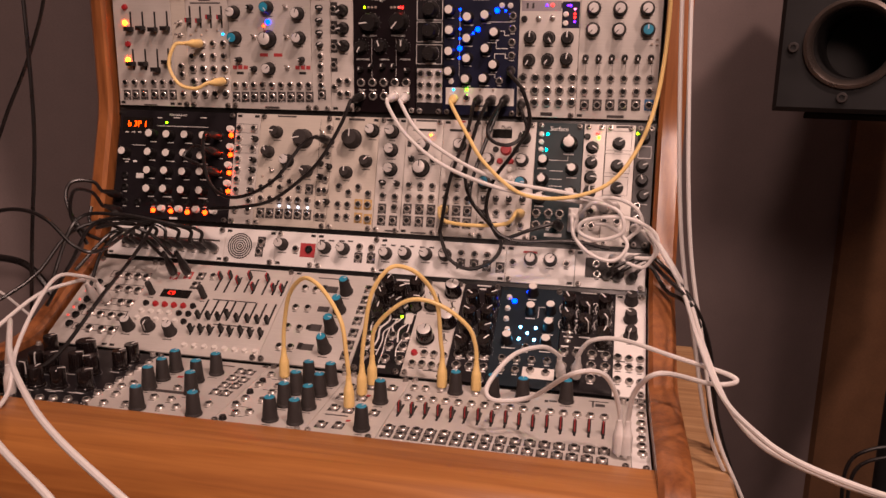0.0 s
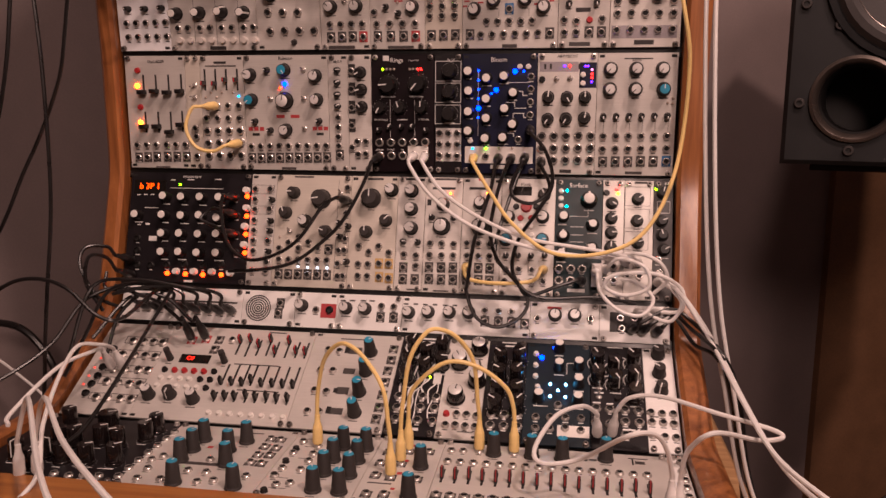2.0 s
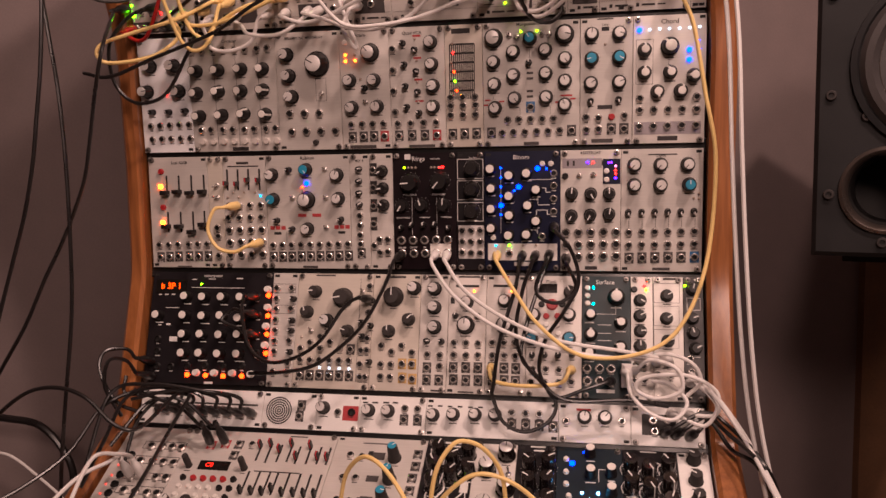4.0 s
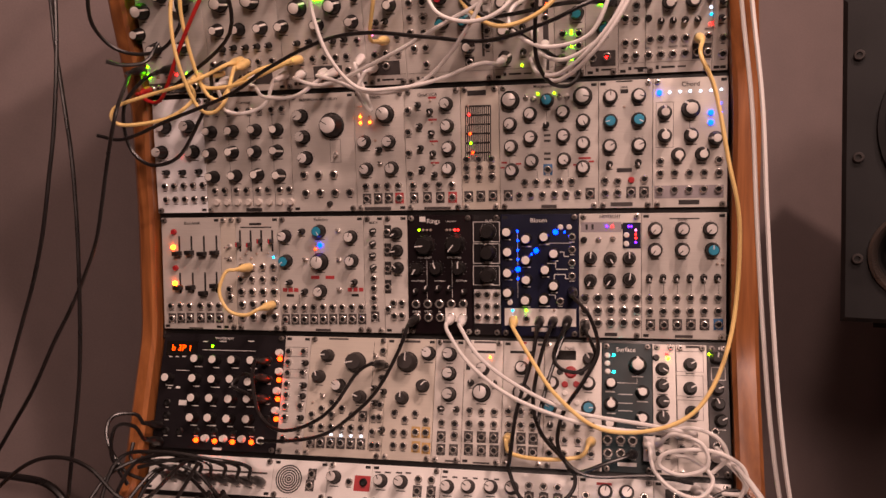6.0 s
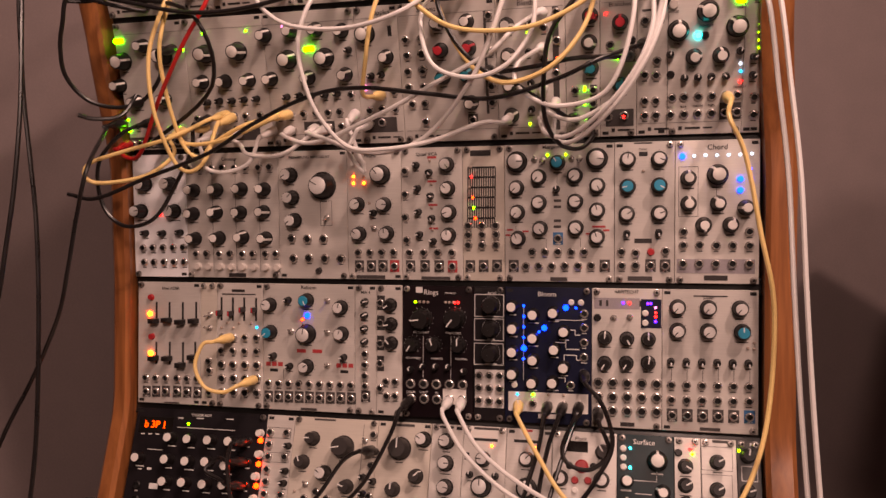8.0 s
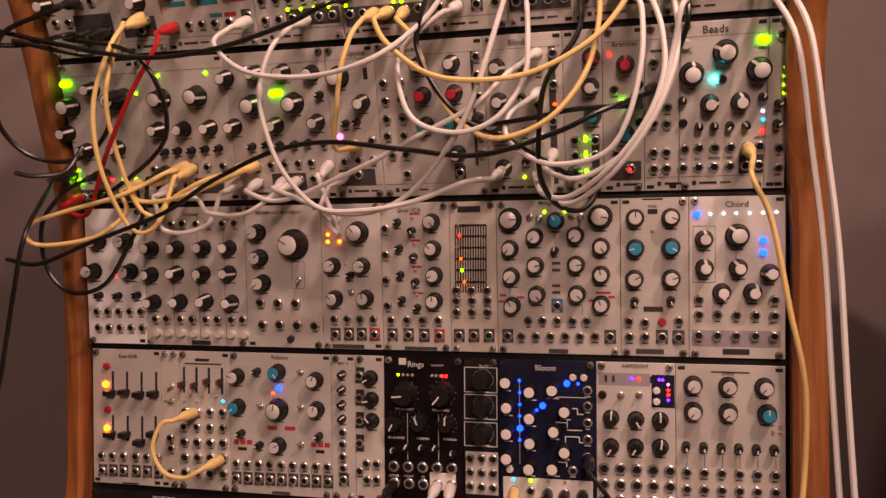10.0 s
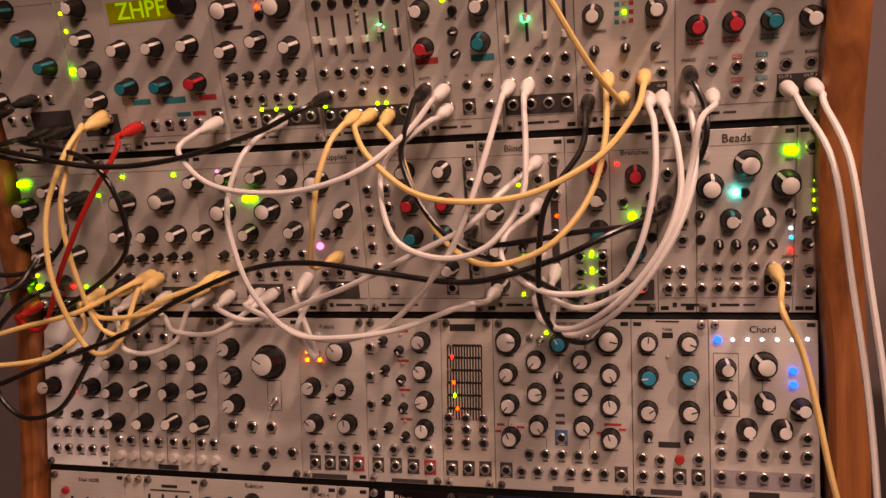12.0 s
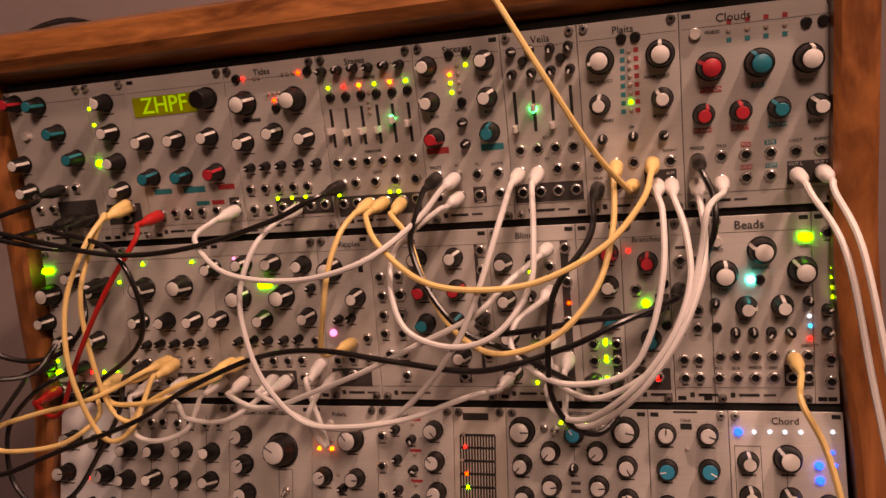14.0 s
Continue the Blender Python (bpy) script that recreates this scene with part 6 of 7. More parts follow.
m.jacks([(68.7, 21), (83.6, 21.4)])
m.word("OUT L", 68.3, 26.6, 1.6, "ink_white")
m.word("OUT R", 83.6, 26.7, 1.6, "ink_white")
m.bar(38.8, 26.5, 7.2, 3.2, "ink_red")
m.word("DENS", 38.8, 26.5, 1.6, "ink_white")
m.bar(53.9, 26.7, 7.2, 3.2, "ink_teal")
m.word("TEXT", 53.9, 26.7, 1.6, "ink_white")
m.done()

m = Module("F", -58.3, -43, "silver", "silver random module glowing green behind yellow cables")
m.maker_mark()
m.lamps("g", [(4.5, 111.3), (2, 21.4), (2, 111.5), (8.1, 111.7)])
m.knobs("M", [(7.6, 91.2, 80), (54.4, 94.7, 60)])
m.knobs("m", [(33.1, 105.3, 70), (0, 67.4, 70), (49.4, 51.5, 70), (16.6, 50.4, 60)])
m.leds("g", [(75.7, 99.4), (64.1, 99.9), (48.5, 21.9), (61.4, 21.9), (2, 31.8)])
m.leds("r", [(36.1, 22.1)])
m.jacks([(12.6, 24.4), (24.4, 24.4), (4, 6.6), (12.7, 6.7), (27.5, 6.8), (42, 6.9), (56.6, 8)])
m.bar(31.6, 7.2, 62, 11.8, "ink_grey")
m.done()

m = Module("F", -43, -26, "silver", "silver resonator module with two large white-capped knobs")
m.maker_mark()
m.leds("g", [(22.4, 113.9), (68.9, 113.7)])
m.knobs("M", [(23.2, 93.8, 100), (58.8, 94.6, 100)])
m.knobs("m", [(16.1, 66.7, 70), (41.1, 66.2, -100), (67, 66.4, 60)])
m.knobs("s", [(19.2, 46.4, -80), (32.4, 47.2, -90), (46.3, 47, -60), (59.7, 47.6, -90), (73.2, 47.9, -60)])
m.jacks([(32.7, 31.6), (46.2, 31.5), (58.5, 31), (74.3, 31.4), (17.2, 30.7), (4.8, 30.2), (7.9, 13), (21.9, 13.6), (35.7, 14.1), (50, 15.1)])
m.bar(57.8, 14.1, 28.7, 14.4, "ink_grey")
m.done()

m = Module("F", -26, -7.5, "silver", "silver dual filter module with green lit button")
m.maker_mark()
m.knobs("m", [(2.7, 108.1, 50), (30.5, 110.6, 60), (56, 110.4, 55), (81.8, 108, -90), (4.4, 66.4, 60), (43.9, 66, 50), (82.2, 67.1, 60)])
m.knobs("M", [(24.6, 84.1, 60), (62.7, 84, 70)])
m.lamps("g", [(46.4, 93.1), (43.4, 92.7), (49.9, 93)])
m.knobs("s", [(87.1, 89.9, -60), (19.4, 48.3, -60), (32.7, 49.1, -80), (45.5, 48.5, -60), (59.4, 48.8, -60), (72.1, 49.6, -60)])
m.jacks([(85.9, 47.4), (47.7, 31.2), (60.5, 31.3), (72.5, 31.7), (34.6, 30.8), (21.3, 30.3), (8.9, 29.9), (47.3, 16.8), (73.3, 17.7), (60.1, 17.3), (21.6, 15.8)])
m.bar(49.8, 15.3, 32.3, 15.8, "ink_grey")
m.leds("p", [(21.2, 115.1)])
m.done()

m = Module("F", -7.5, 1, "silver", "silver filter module with two white-capped knobs")
m.maker_mark()
m.knobs("M", [(11.3, 103.6, 45)])
m.knobs("m", [(30.2, 81.4, 45)])
m.knobs("s", [(13.9, 64.6, -60), (24.1, 65.3, -120)])
m.lamps("p", [(7.3, 53.5)])
m.jacks([(9.8, 31.5), (22.2, 32.5), (35.3, 32.4), (35.4, 48.8), (9.2, 19.6), (21.1, 20.1)])
m.bar(19.5, 17.7, 32.7, 14.5, "ink_grey")
m.word("Ripples", 27, 122, 3.6)
m.bar(34.7, 105, 3.7, 9.7, "hole")
m.done()

m = Module("F", 1, 19.1, "silver", "silver equalizer module with red and teal knobs")
m.maker_mark()
m.jacks([(6.6, 95.8), (21.5, 96.2), (7.4, 81.4), (7.3, 66.5), (21.5, 65.8), (7, 52.1), (21.4, 51.9), (22, 36.1), (21.8, 19.4), (9.7, 36.1)])
m.jacks([(21.6, 82), (21.6, 67.5)], "J")
m.knobs("m", [(38, 109.1, 140), (65.7, 109, 45), (66.8, 35.5, 100)])
m.knobs("n", [(40.2, 84.8, -60), (66.6, 85.3, 60)])
m.knobs("q", [(41, 60.3, -90), (63.7, 61.1, 40)])
m.bar(82.3, 71.1, 2.4, 92.7, "ink_grey")
m.jacks([(85.9, 113), (86.1, 98.4), (86.5, 81.3), (86.4, 65), (86.7, 49.6), (86.7, 34.7)])
m.jacks([(67.6, 19.4)], plate="ink_grey")
m.word("Shelves", 27.8, 122, 3.6)
m.done()

m = Module("F", 19.1, 31.5, "silver", "silver four-channel modulator module with white plugs")
m.maker_mark()
m.word("Blinds", 28, 122, 3.8)
m.knobs("m", [(10.5, 103.5, 90), (11.1, 76.8, 80), (11.9, 50.1, 80), (12.6, 22.4, 60)])
m.knobs("s", [(30.2, 105.3, 180), (29.8, 79, 170), (31.2, 51.5, 160), (31.3, 27.5, 180)])
m.jacks([(43.8, 99.1), (43, 71.7), (42.7, 46.9), (42.9, 24)])
m.bar(54.4, 62.6, 5.5, 109.5, "ink_grey")
m.jacks([(55.3, 112.1), (55.3, 87.7), (54.3, 59.1), (54.4, 33.5)])
m.leds("y", [(29.3, 95.8), (30.6, 42.3), (29.4, 14)])
m.leds("o", [(55.8, 72.4)])
m.done()

m = Module("F", 31.5, 37.5, "silver", "narrow silver module with red and teal knobs")
m.maker_mark()
m.knobs("n", [(22.1, 107.3, 120)])
m.knobs("m", [(21.2, 84.5, 110)])
m.knobs("q", [(22.5, 61.9, -120)])
m.leds("g", [(16.6, 42.5), (16.6, 30.2), (16.7, 17.6)])
m.leds("y", [(16.8, 45), (16.7, 32.7)])
m.jacks([(8.1, 42.5), (24.3, 42.3), (8.4, 30.3), (24.1, 30.5), (24.3, 17.9), (9.3, 17.7)])
m.bar(24.5, 28, 6.2, 38.2, "ink_grey")
m.done()

m = Module("F", 37.5, 43.8, "silver", "silver coin toss module with red and teal knobs")
m.maker_mark()
m.word("Branches", 17.3, 115.5, 3.0)
m.knobs("n", [(17.6, 100.2, 0)])
m.knobs("q", [(17.7, 46, 20)])
m.lamps("g", [(15.2, 70.9)])
m.buttons("k", [(27.8, 84.3), (28.3, 55.2)])
m.jacks([(26.2, 71.4)], plate="ink_grey")
m.jacks([(8.9, 81), (9.8, 30.4), (7, 17.8), (21.2, 18.6)])
m.bar(17.2, 16.8, 24.6, 15.4, "ink_grey")
m.leds("r", [(5.2, 108.2), (20.7, 17.9)])
m.done()

m = Module("F", 43.8, 49, "silver", "narrow silver buffer module with jacks")
m.maker_mark()
m.jacks([(6.9, 100), (17.4, 98.4), (16.6, 52.8), (6.9, 30.7), (16.6, 30.6), (7.1, 17.9), (16.8, 17.9), (6.8, 81.3), (17.2, 65.4), (6.8, 53.7)])
m.bar(9.8, 108.8, 10.9, 2, "ink_grey")
m.done()

m = Module("F", 49, 61.4, "silver", "silver grain module with white knobs and green lamps", captioned=False)
m.maker_mark()
m.word("Beads", 25.2, 122, 4.6)
m.lamps("g", [(59.3, 112.5), (61, 112.4), (57.6, 112.6)])
m.knobs("M", [(32.6, 105.1, -60), (8.5, 90.1, 5), (57, 91, -40)])
m.knobs("m", [(22, 67.4, 80), (44.2, 67.8, -5)])
m.lamps("t", [(25.2, 85.3)])
m.buttons("c", [(4.3, 111.9)])
m.knobs("s", [(2.1, 70.3, 10), (14.4, 49.8, 0), (25.7, 49.7, 0), (36.9, 49.8, -140), (48.8, 49.6, -40), (60, 70.4, 20)])
m.leds("w", [(60.6, 59.8)])
m.leds("c", [(61, 53.3)])
m.leds("r", [(60.7, 44.6)])
m.buttons("k", [(2.6, 53.1), (30.9, 85)])
m.jacks([(4, 32.6), (14.2, 32.9), (26.3, 32.8), (37.7, 32.7), (49.6, 33.1), (59, 33.2)])
m.jacks(grid(2.9, 17.9, 37.7, 18.1, 4))
m.bar(53.4, 19.4, 17.9, 14.7, "ink_grey")
m.jacks([(49.2, 18.5), (59, 18.5)])
m.word("FREEZE", 4.4, 106, 1.5)
m.word("DENSITY", 31.9, 92.8, 1.7)
m.word("TIME", 7.6, 78.9, 1.7)
m.word("PITCH", 56.1, 78.8, 1.7)
m.word("SEED", 59.1, 106.6, 1.5)
m.word("SIZE", 20.3, 58.5, 1.6)
m.word("SHAPE", 43.5, 58.8, 1.6)
m.word("DENSITY", 60.6, 39.9, 1.5)
m.word("IN L", 2.9, 24.5, 1.5)
m.word("IN R", 14, 24.4, 1.5)
m.word("FREEZE", 26.3, 24.8, 1.5)
m.word("SEED", 37.7, 24.8, 1.5)
m.done()

m = Module("F", 61.4, 64.4, "silver", "very narrow silver module with a column of green lights")
m.leds("y", [(12.5, 104.5), (12.4, 97.9), (12.3, 91.7), (12.2, 85.1), (12.1, 78.6), (12.3, 72.3)])
m.knobs("s", [(8.3, 64.9, 60), (8, 49.7, 60)])
m.jacks([(9.1, 114.7), (9.8, 30.8), (9.9, 15.7)])
m.done()

# ---- cables ----
CABLE_LABEL = {"white": "white patch cable hanging across the synthesizer modules", "yellow": "yellow patch cable looping between the synthesizer modules",
               "black": "black patch cable running across the synthesizer case", "red": "red patch cable hanging over the silver modules"}


def plug_mesh(mat):
    bm = bmesh.new()
    lathe(bm, [(0.0017, 0.0), (0.0017, 0.003), (0.0046, 0.0032), (0.0050, 0.005), (0.0046, 0.018), (0.0040, 0.0205), (0.0034, 0.0215), (0.0034, 0.0225), (0.0030, 0.023), (0.0030, 0.0245), (0.0027, 0.025), (0.0024, 0.031)], 14)
    return finish(bm, "plug", [mat])


PLUG = {c: plug_mesh("cable_" + c) for c in CABLE_LABEL}


def cable(colour, points, first="", last="", radius=0.0020):
    """A patch cable; first and last name the rows whose jacks its ends are plugged into."""
    pts = [Vector(p) for p in points]
    ob = thing("patch_cable", Matrix.Translation(pts[0]), CABLE_LABEL[colour], "cable", colour + " patch cables")
    back = Matrix.Translation(-pts[0])
    for row, at_end in ((first, False), (last, True)):
        if not row:
            continue
        p = pts[-1] if at_end else pts[0]
        near = pts[-2] if at_end else pts[1]
        n = (row_pose(row).to_3x3() @ Vector((0, 0, 1))).normalized()
        way = (n + 0.35 * (near - p).normalized()).normalized()
        q = n.to_track_quat("Z", "Y").to_matrix().to_4x4()
        tip = way.to_track_quat("Z", "Y").to_matrix().to_4x4()
        put("plug", PLUG[colour], ob, back @ Matrix.Translation(p) @ tip)
        exit_point, next_point = p + way * 0.029, p + way * 0.036
        if at_end:
            pts[-1:] = [next_point, exit_point]
        else:
            pts[:1] = [exit_point, next_point]
    mesh = tube_mesh("cord", [back @ p for p in pts], radius, "cable_" + colour)
    put("cord", mesh, ob)
    return ob

# ---- patch cables ----
cable("white", [(-0.099, -0.058, 1.499), (-0.108, -0.101, 1.468), (-0.073, -0.114, 1.441), (-0.019, -0.117, 1.434), (0.030, -0.120, 1.444), (0.060, -0.103, 1.471), (0.079, -0.063, 1.511)], "G", "G")
cable("white", [(-0.047, -0.057, 1.497), (-0.058, -0.104, 1.460), (-0.067, -0.105, 1.428), (-0.063, -0.101, 1.396), (-0.052, -0.092, 1.365), (-0.029, -0.079, 1.339), (0.007, -0.079, 1.336), (0.048, -0.079, 1.342), (0.090, -0.074, 1.357), (0.108, -0.018, 1.370)], "G", "F")
cable("white", [(0.138, -0.063, 1.511), (0.141, -0.107, 1.454), (0.138, -0.109, 1.425), (0.118, -0.112, 1.397), (0.088, -0.109, 1.389), (0.057, -0.107, 1.400), (0.045, -0.105, 1.428), (0.046, -0.097, 1.456), (0.073, -0.096, 1.479), (0.080, -0.057, 1.498)], "G", "G")
cable("white", [(0.125, -0.063, 1.511), (0.119, -0.110, 1.465), (0.106, -0.114, 1.422), (0.087, -0.104, 1.387), (0.048, -0.080, 1.350), (0.013, -0.074, 1.335), (-0.023, -0.069, 1.336), (-0.059, -0.062, 1.350), (-0.085, -0.017, 1.368)], "G", "F")
cable("white", [(0.141, -0.043, 1.460), (0.123, -0.100, 1.430), (0.102, -0.105, 1.409), (0.062, -0.099, 1.391), (0.017, -0.084, 1.373), (-0.023, -0.070, 1.360), (-0.054, -0.062, 1.350), (-0.080, -0.056, 1.347), (-0.111, -0.017, 1.367)], "F", "F")
cable("white", [(0.141, -0.035, 1.431), (0.125, -0.083, 1.406), (0.122, -0.089, 1.391), (0.132, -0.090, 1.377), (0.157, -0.092, 1.366), (0.192, -0.099, 1.371), (0.209, -0.105, 1.393), (0.219, -0.106, 1.433), (0.220, -0.097, 1.469), (0.217, -0.057, 1.498)], "F", "G")
cable("white", [(0.226, -0.057, 1.498), (0.233, -0.098, 1.458), (0.234, -0.104, 1.426), (0.222, -0.105, 1.393), (0.198, -0.097, 1.363), (0.169, -0.079, 1.344), (0.148, -0.070, 1.346), (0.140, -0.059, 1.360), (0.140, -0.019, 1.375)], "G", "F")
cable("white", [(0.242, -0.057, 1.497), (0.244, -0.097, 1.454), (0.240, -0.104, 1.426), (0.226, -0.105, 1.393), (0.201, -0.096, 1.360), (0.172, -0.074, 1.340), (0.154, -0.064, 1.343), (0.153, -0.060, 1.362), (0.151, -0.022, 1.384)], "G", "F")
cable("white", [(0.258, -0.057, 1.497), (0.246, -0.108, 1.469), (0.241, -0.104, 1.443), (0.231, -0.104, 1.406), (0.212, -0.095, 1.376), (0.176, -0.079, 1.357), (0.150, -0.066, 1.365), (0.140, -0.025, 1.397)], "G", "F")
cable("white", [(-0.197, -0.016, 1.365), (-0.188, -0.054, 1.340), (-0.181, -0.058, 1.325), (-0.161, -0.058, 1.321), (-0.139, -0.053, 1.330), (-0.129, -0.017, 1.368)], "F", "F")
cable("white", [(-0.168, -0.016, 1.366), (-0.150, -0.051, 1.349), (-0.139, -0.054, 1.338), (-0.105, -0.054, 1.337), (-0.072, -0.017, 1.368)], "F", "F")
cable("white", [(-0.029, -0.018, 1.370), (-0.031, -0.053, 1.356), (-0.037, -0.054, 1.338), (-0.024, -0.048, 1.320), (-0.042, -0.021, 1.381)], "F", "F")
cable("yellow", [(0.105, -0.167, 1.633), (0.128, -0.162, 1.596), (0.155, -0.147, 1.549), (0.181, -0.119, 1.507), (0.202, -0.057, 1.498)], "", "G")
cable("yellow", [(0.215, -0.063, 1.512), (0.208, -0.103, 1.477), (0.185, -0.111, 1.449), (0.144, -0.115, 1.428), (0.102, -0.119, 1.424), (0.068, -0.117, 1.432), (0.037, -0.108, 1.457), (0.023, -0.095, 1.478), (0.023, -0.057, 1.498)], "G", "G")
cable("yellow", [(0.191, -0.063, 1.512), (0.190, -0.100, 1.463), (0.181, -0.105, 1.428), (0.160, -0.107, 1.400), (0.134, -0.104, 1.387), (0.109, -0.103, 1.386), (0.086, -0.103, 1.402), (0.067, -0.101, 1.432), (0.053, -0.094, 1.464), (0.036, -0.057, 1.497)], "G", "G")
cable("yellow", [(0.012, -0.057, 1.498), (0.006, -0.101, 1.467), (-0.001, -0.104, 1.441), (-0.008, -0.095, 1.411), (-0.016, -0.078, 1.387), (-0.014, -0.025, 1.396)], "G", "F")
cable("yellow", [(-0.196, -0.061, 1.506), (-0.199, -0.106, 1.468), (-0.212, -0.106, 1.432), (-0.215, -0.102, 1.398), (-0.213, -0.092, 1.365), (-0.206, -0.073, 1.330), (-0.192, -0.068, 1.321), (-0.178, -0.064, 1.334), (-0.172, -0.021, 1.382)], "G", "F")
cable("yellow", [(-0.177, -0.022, 1.384), (-0.211, -0.073, 1.353), (-0.261, -0.074, 1.341), (-0.295, -0.078, 1.330), (-0.300, -0.078, 1.317), (-0.286, -0.072, 1.311), (-0.240, -0.068, 1.318), (-0.216, -0.059, 1.339), (-0.229, -0.018, 1.370)], "F", "F")
cable("yellow", [(-0.111, -0.021, 1.382), (-0.105, -0.072, 1.368), (-0.146, -0.068, 1.354), (-0.175, -0.061, 1.349), (-0.201, -0.061, 1.349), (-0.207, -0.064, 1.359), (-0.203, -0.018, 1.373)], "F", "F")
cable("yellow", [(-0.118, -0.021, 1.382), (-0.140, -0.066, 1.363), (-0.173, -0.061, 1.348), (-0.187, -0.059, 1.335), (-0.203, -0.065, 1.349), (-0.209, -0.085, 1.396), (-0.208, -0.097, 1.438), (-0.196, -0.062, 1.509)], "F", "G")
cable("yellow", [(0.299, -0.021, 1.383), (0.295, -0.074, 1.355), (0.308, -0.070, 1.324), (0.320, -0.066, 1.262), (0.331, -0.062, 1.197), (0.324, -0.063, 1.101), (0.298, -0.082, 1.041), (0.260, -0.089, 1.016), (0.206, -0.090, 1.013), (0.165, -0.077, 1.039), (0.140, -0.059, 1.069), (0.115, -0.000, 1.103)], "F", "D")
cable("yellow", [(-0.182, -0.001, 1.157), (-0.193, -0.041, 1.153), (-0.199, -0.044, 1.132), (-0.189, -0.043, 1.112), (-0.171, -0.040, 1.107), (-0.155, -0.001, 1.115)], "D", "D")
cable("yellow", [(0.112, -0.027, 0.984), (0.119, -0.066, 0.979), (0.149, -0.074, 0.977), (0.185, -0.070, 0.980), (0.196, -0.027, 0.984)], "C", "C")
cable("white", [(0.048, -0.000, 1.103), (0.053, -0.040, 1.091), (0.077, -0.060, 1.065), (0.118, -0.074, 1.038), (0.171, -0.083, 1.020), (0.221, -0.082, 1.011), (0.282, -0.024, 0.994)], "D", "C")
cable("white", [(0.060, -0.000, 1.103), (0.087, -0.053, 1.070), (0.128, -0.068, 1.045), (0.180, -0.076, 1.025), (0.246, -0.074, 1.015), (0.295, -0.024, 0.994)], "D", "C")
cable("black", [(0.009, -0.000, 1.102), (0.001, -0.047, 1.073), (-0.018, -0.063, 1.035), (-0.045, -0.072, 1.008), (-0.073, -0.075, 0.990), (-0.112, -0.070, 0.981), (-0.150, -0.058, 0.976)], "D", "")
cable("black", [(-0.026, -0.008, 1.052), (-0.044, -0.049, 1.049), (-0.065, -0.066, 1.016), (-0.092, -0.073, 0.998), (-0.122, -0.073, 0.993), (-0.146, -0.065, 1.008), (-0.158, -0.053, 1.040), (-0.160, -0.008, 1.053)], "C", "C")
cable("black", [(-0.158, -0.014, 1.033), (-0.174, -0.042, 1.043), (-0.185, -0.047, 1.032), (-0.167, -0.049, 1.024), (-0.157, -0.020, 1.011)], "C", "C")
cable("black", [(0.143, -0.000, 1.103), (0.139, -0.047, 1.072), (0.125, -0.067, 1.021), (0.119, -0.077, 0.976), (0.118, -0.076, 0.967), (0.129, -0.081, 0.942), (0.151, -0.083, 0.933), (0.174, -0.079, 0.943), (0.181, -0.073, 0.962), (0.161, -0.066, 0.987), (0.146, -0.064, 1.013), (0.172, -0.000, 1.104)], "D", "D")
cable("black", [(0.157, -0.000, 1.103), (0.147, -0.047, 1.072), (0.141, -0.066, 1.032), (0.149, -0.074, 1.003), (0.170, -0.076, 0.979), (0.182, -0.072, 0.965), (0.211, -0.069, 0.975), (0.237, -0.030, 0.974)], "D", "C")
cable("black", [(0.172, -0.000, 1.104), (0.160, -0.046, 1.075), (0.166, -0.053, 1.062), (0.185, -0.054, 1.059), (0.200, -0.047, 1.074), (0.189, -0.000, 1.100)], "D", "D")
cable("black", [(0.176, -0.001, 1.134), (0.195, -0.043, 1.111), (0.203, -0.050, 1.080), (0.190, -0.063, 1.053), (0.170, -0.072, 1.022), (0.166, -0.074, 0.988), (0.191, -0.077, 0.965), (0.251, -0.072, 0.966), (0.290, -0.068, 0.960)], "D", "")
cable("black", [(-0.009, -0.063, 1.511), (-0.021, -0.101, 1.490), (-0.049, -0.104, 1.477), (-0.109, -0.109, 1.461), (-0.167, -0.114, 1.458), (-0.231, -0.122, 1.470), (-0.286, -0.131, 1.483)], "G", "")
cable("black", [(0.217, -0.032, 1.420), (0.175, -0.088, 1.406), (0.143, -0.089, 1.401), (0.112, -0.086, 1.398), (0.091, -0.030, 1.414)], "F", "F")
cable("black", [(0.229, -0.035, 1.430), (0.192, -0.088, 1.404), (0.157, -0.093, 1.388), (0.103, -0.095, 1.374), (0.046, -0.097, 1.380), (-0.013, -0.094, 1.388), (-0.061, -0.092, 1.383), (-0.119, -0.086, 1.361), (-0.166, -0.079, 1.337), (-0.233, -0.082, 1.313), (-0.281, -0.086, 1.295), (-0.309, -0.091, 1.299)], "F", "")
cable("black", [(0.243, -0.063, 1.512), (0.250, -0.096, 1.480), (0.250, -0.099, 1.460), (0.245, -0.089, 1.445), (0.240, -0.039, 1.446)], "G", "F")
cable("black", [(0.178, -0.057, 1.499), (0.175, -0.098, 1.457), (0.154, -0.104, 1.425), (0.148, -0.100, 1.394), (0.147, -0.085, 1.359), (0.157, -0.069, 1.339), (0.174, -0.064, 1.334), (0.185, -0.055, 1.345), (0.184, -0.017, 1.369)], "G", "F")
cable("black", [(0.065, -0.063, 1.512), (0.061, -0.103, 1.475), (0.058, -0.102, 1.455), (0.072, -0.104, 1.424), (0.094, -0.102, 1.399), (0.121, -0.093, 1.387), (0.169, -0.017, 1.369)], "G", "F")
cable("black", [(-0.247, -0.058, 1.499), (-0.230, -0.113, 1.481), (-0.262, -0.123, 1.472), (-0.283, -0.133, 1.470)], "G", "")
cable("black", [(-0.235, -0.058, 1.500), (-0.219, -0.101, 1.467), (-0.236, -0.116, 1.467), (-0.267, -0.133, 1.473)], "G", "")
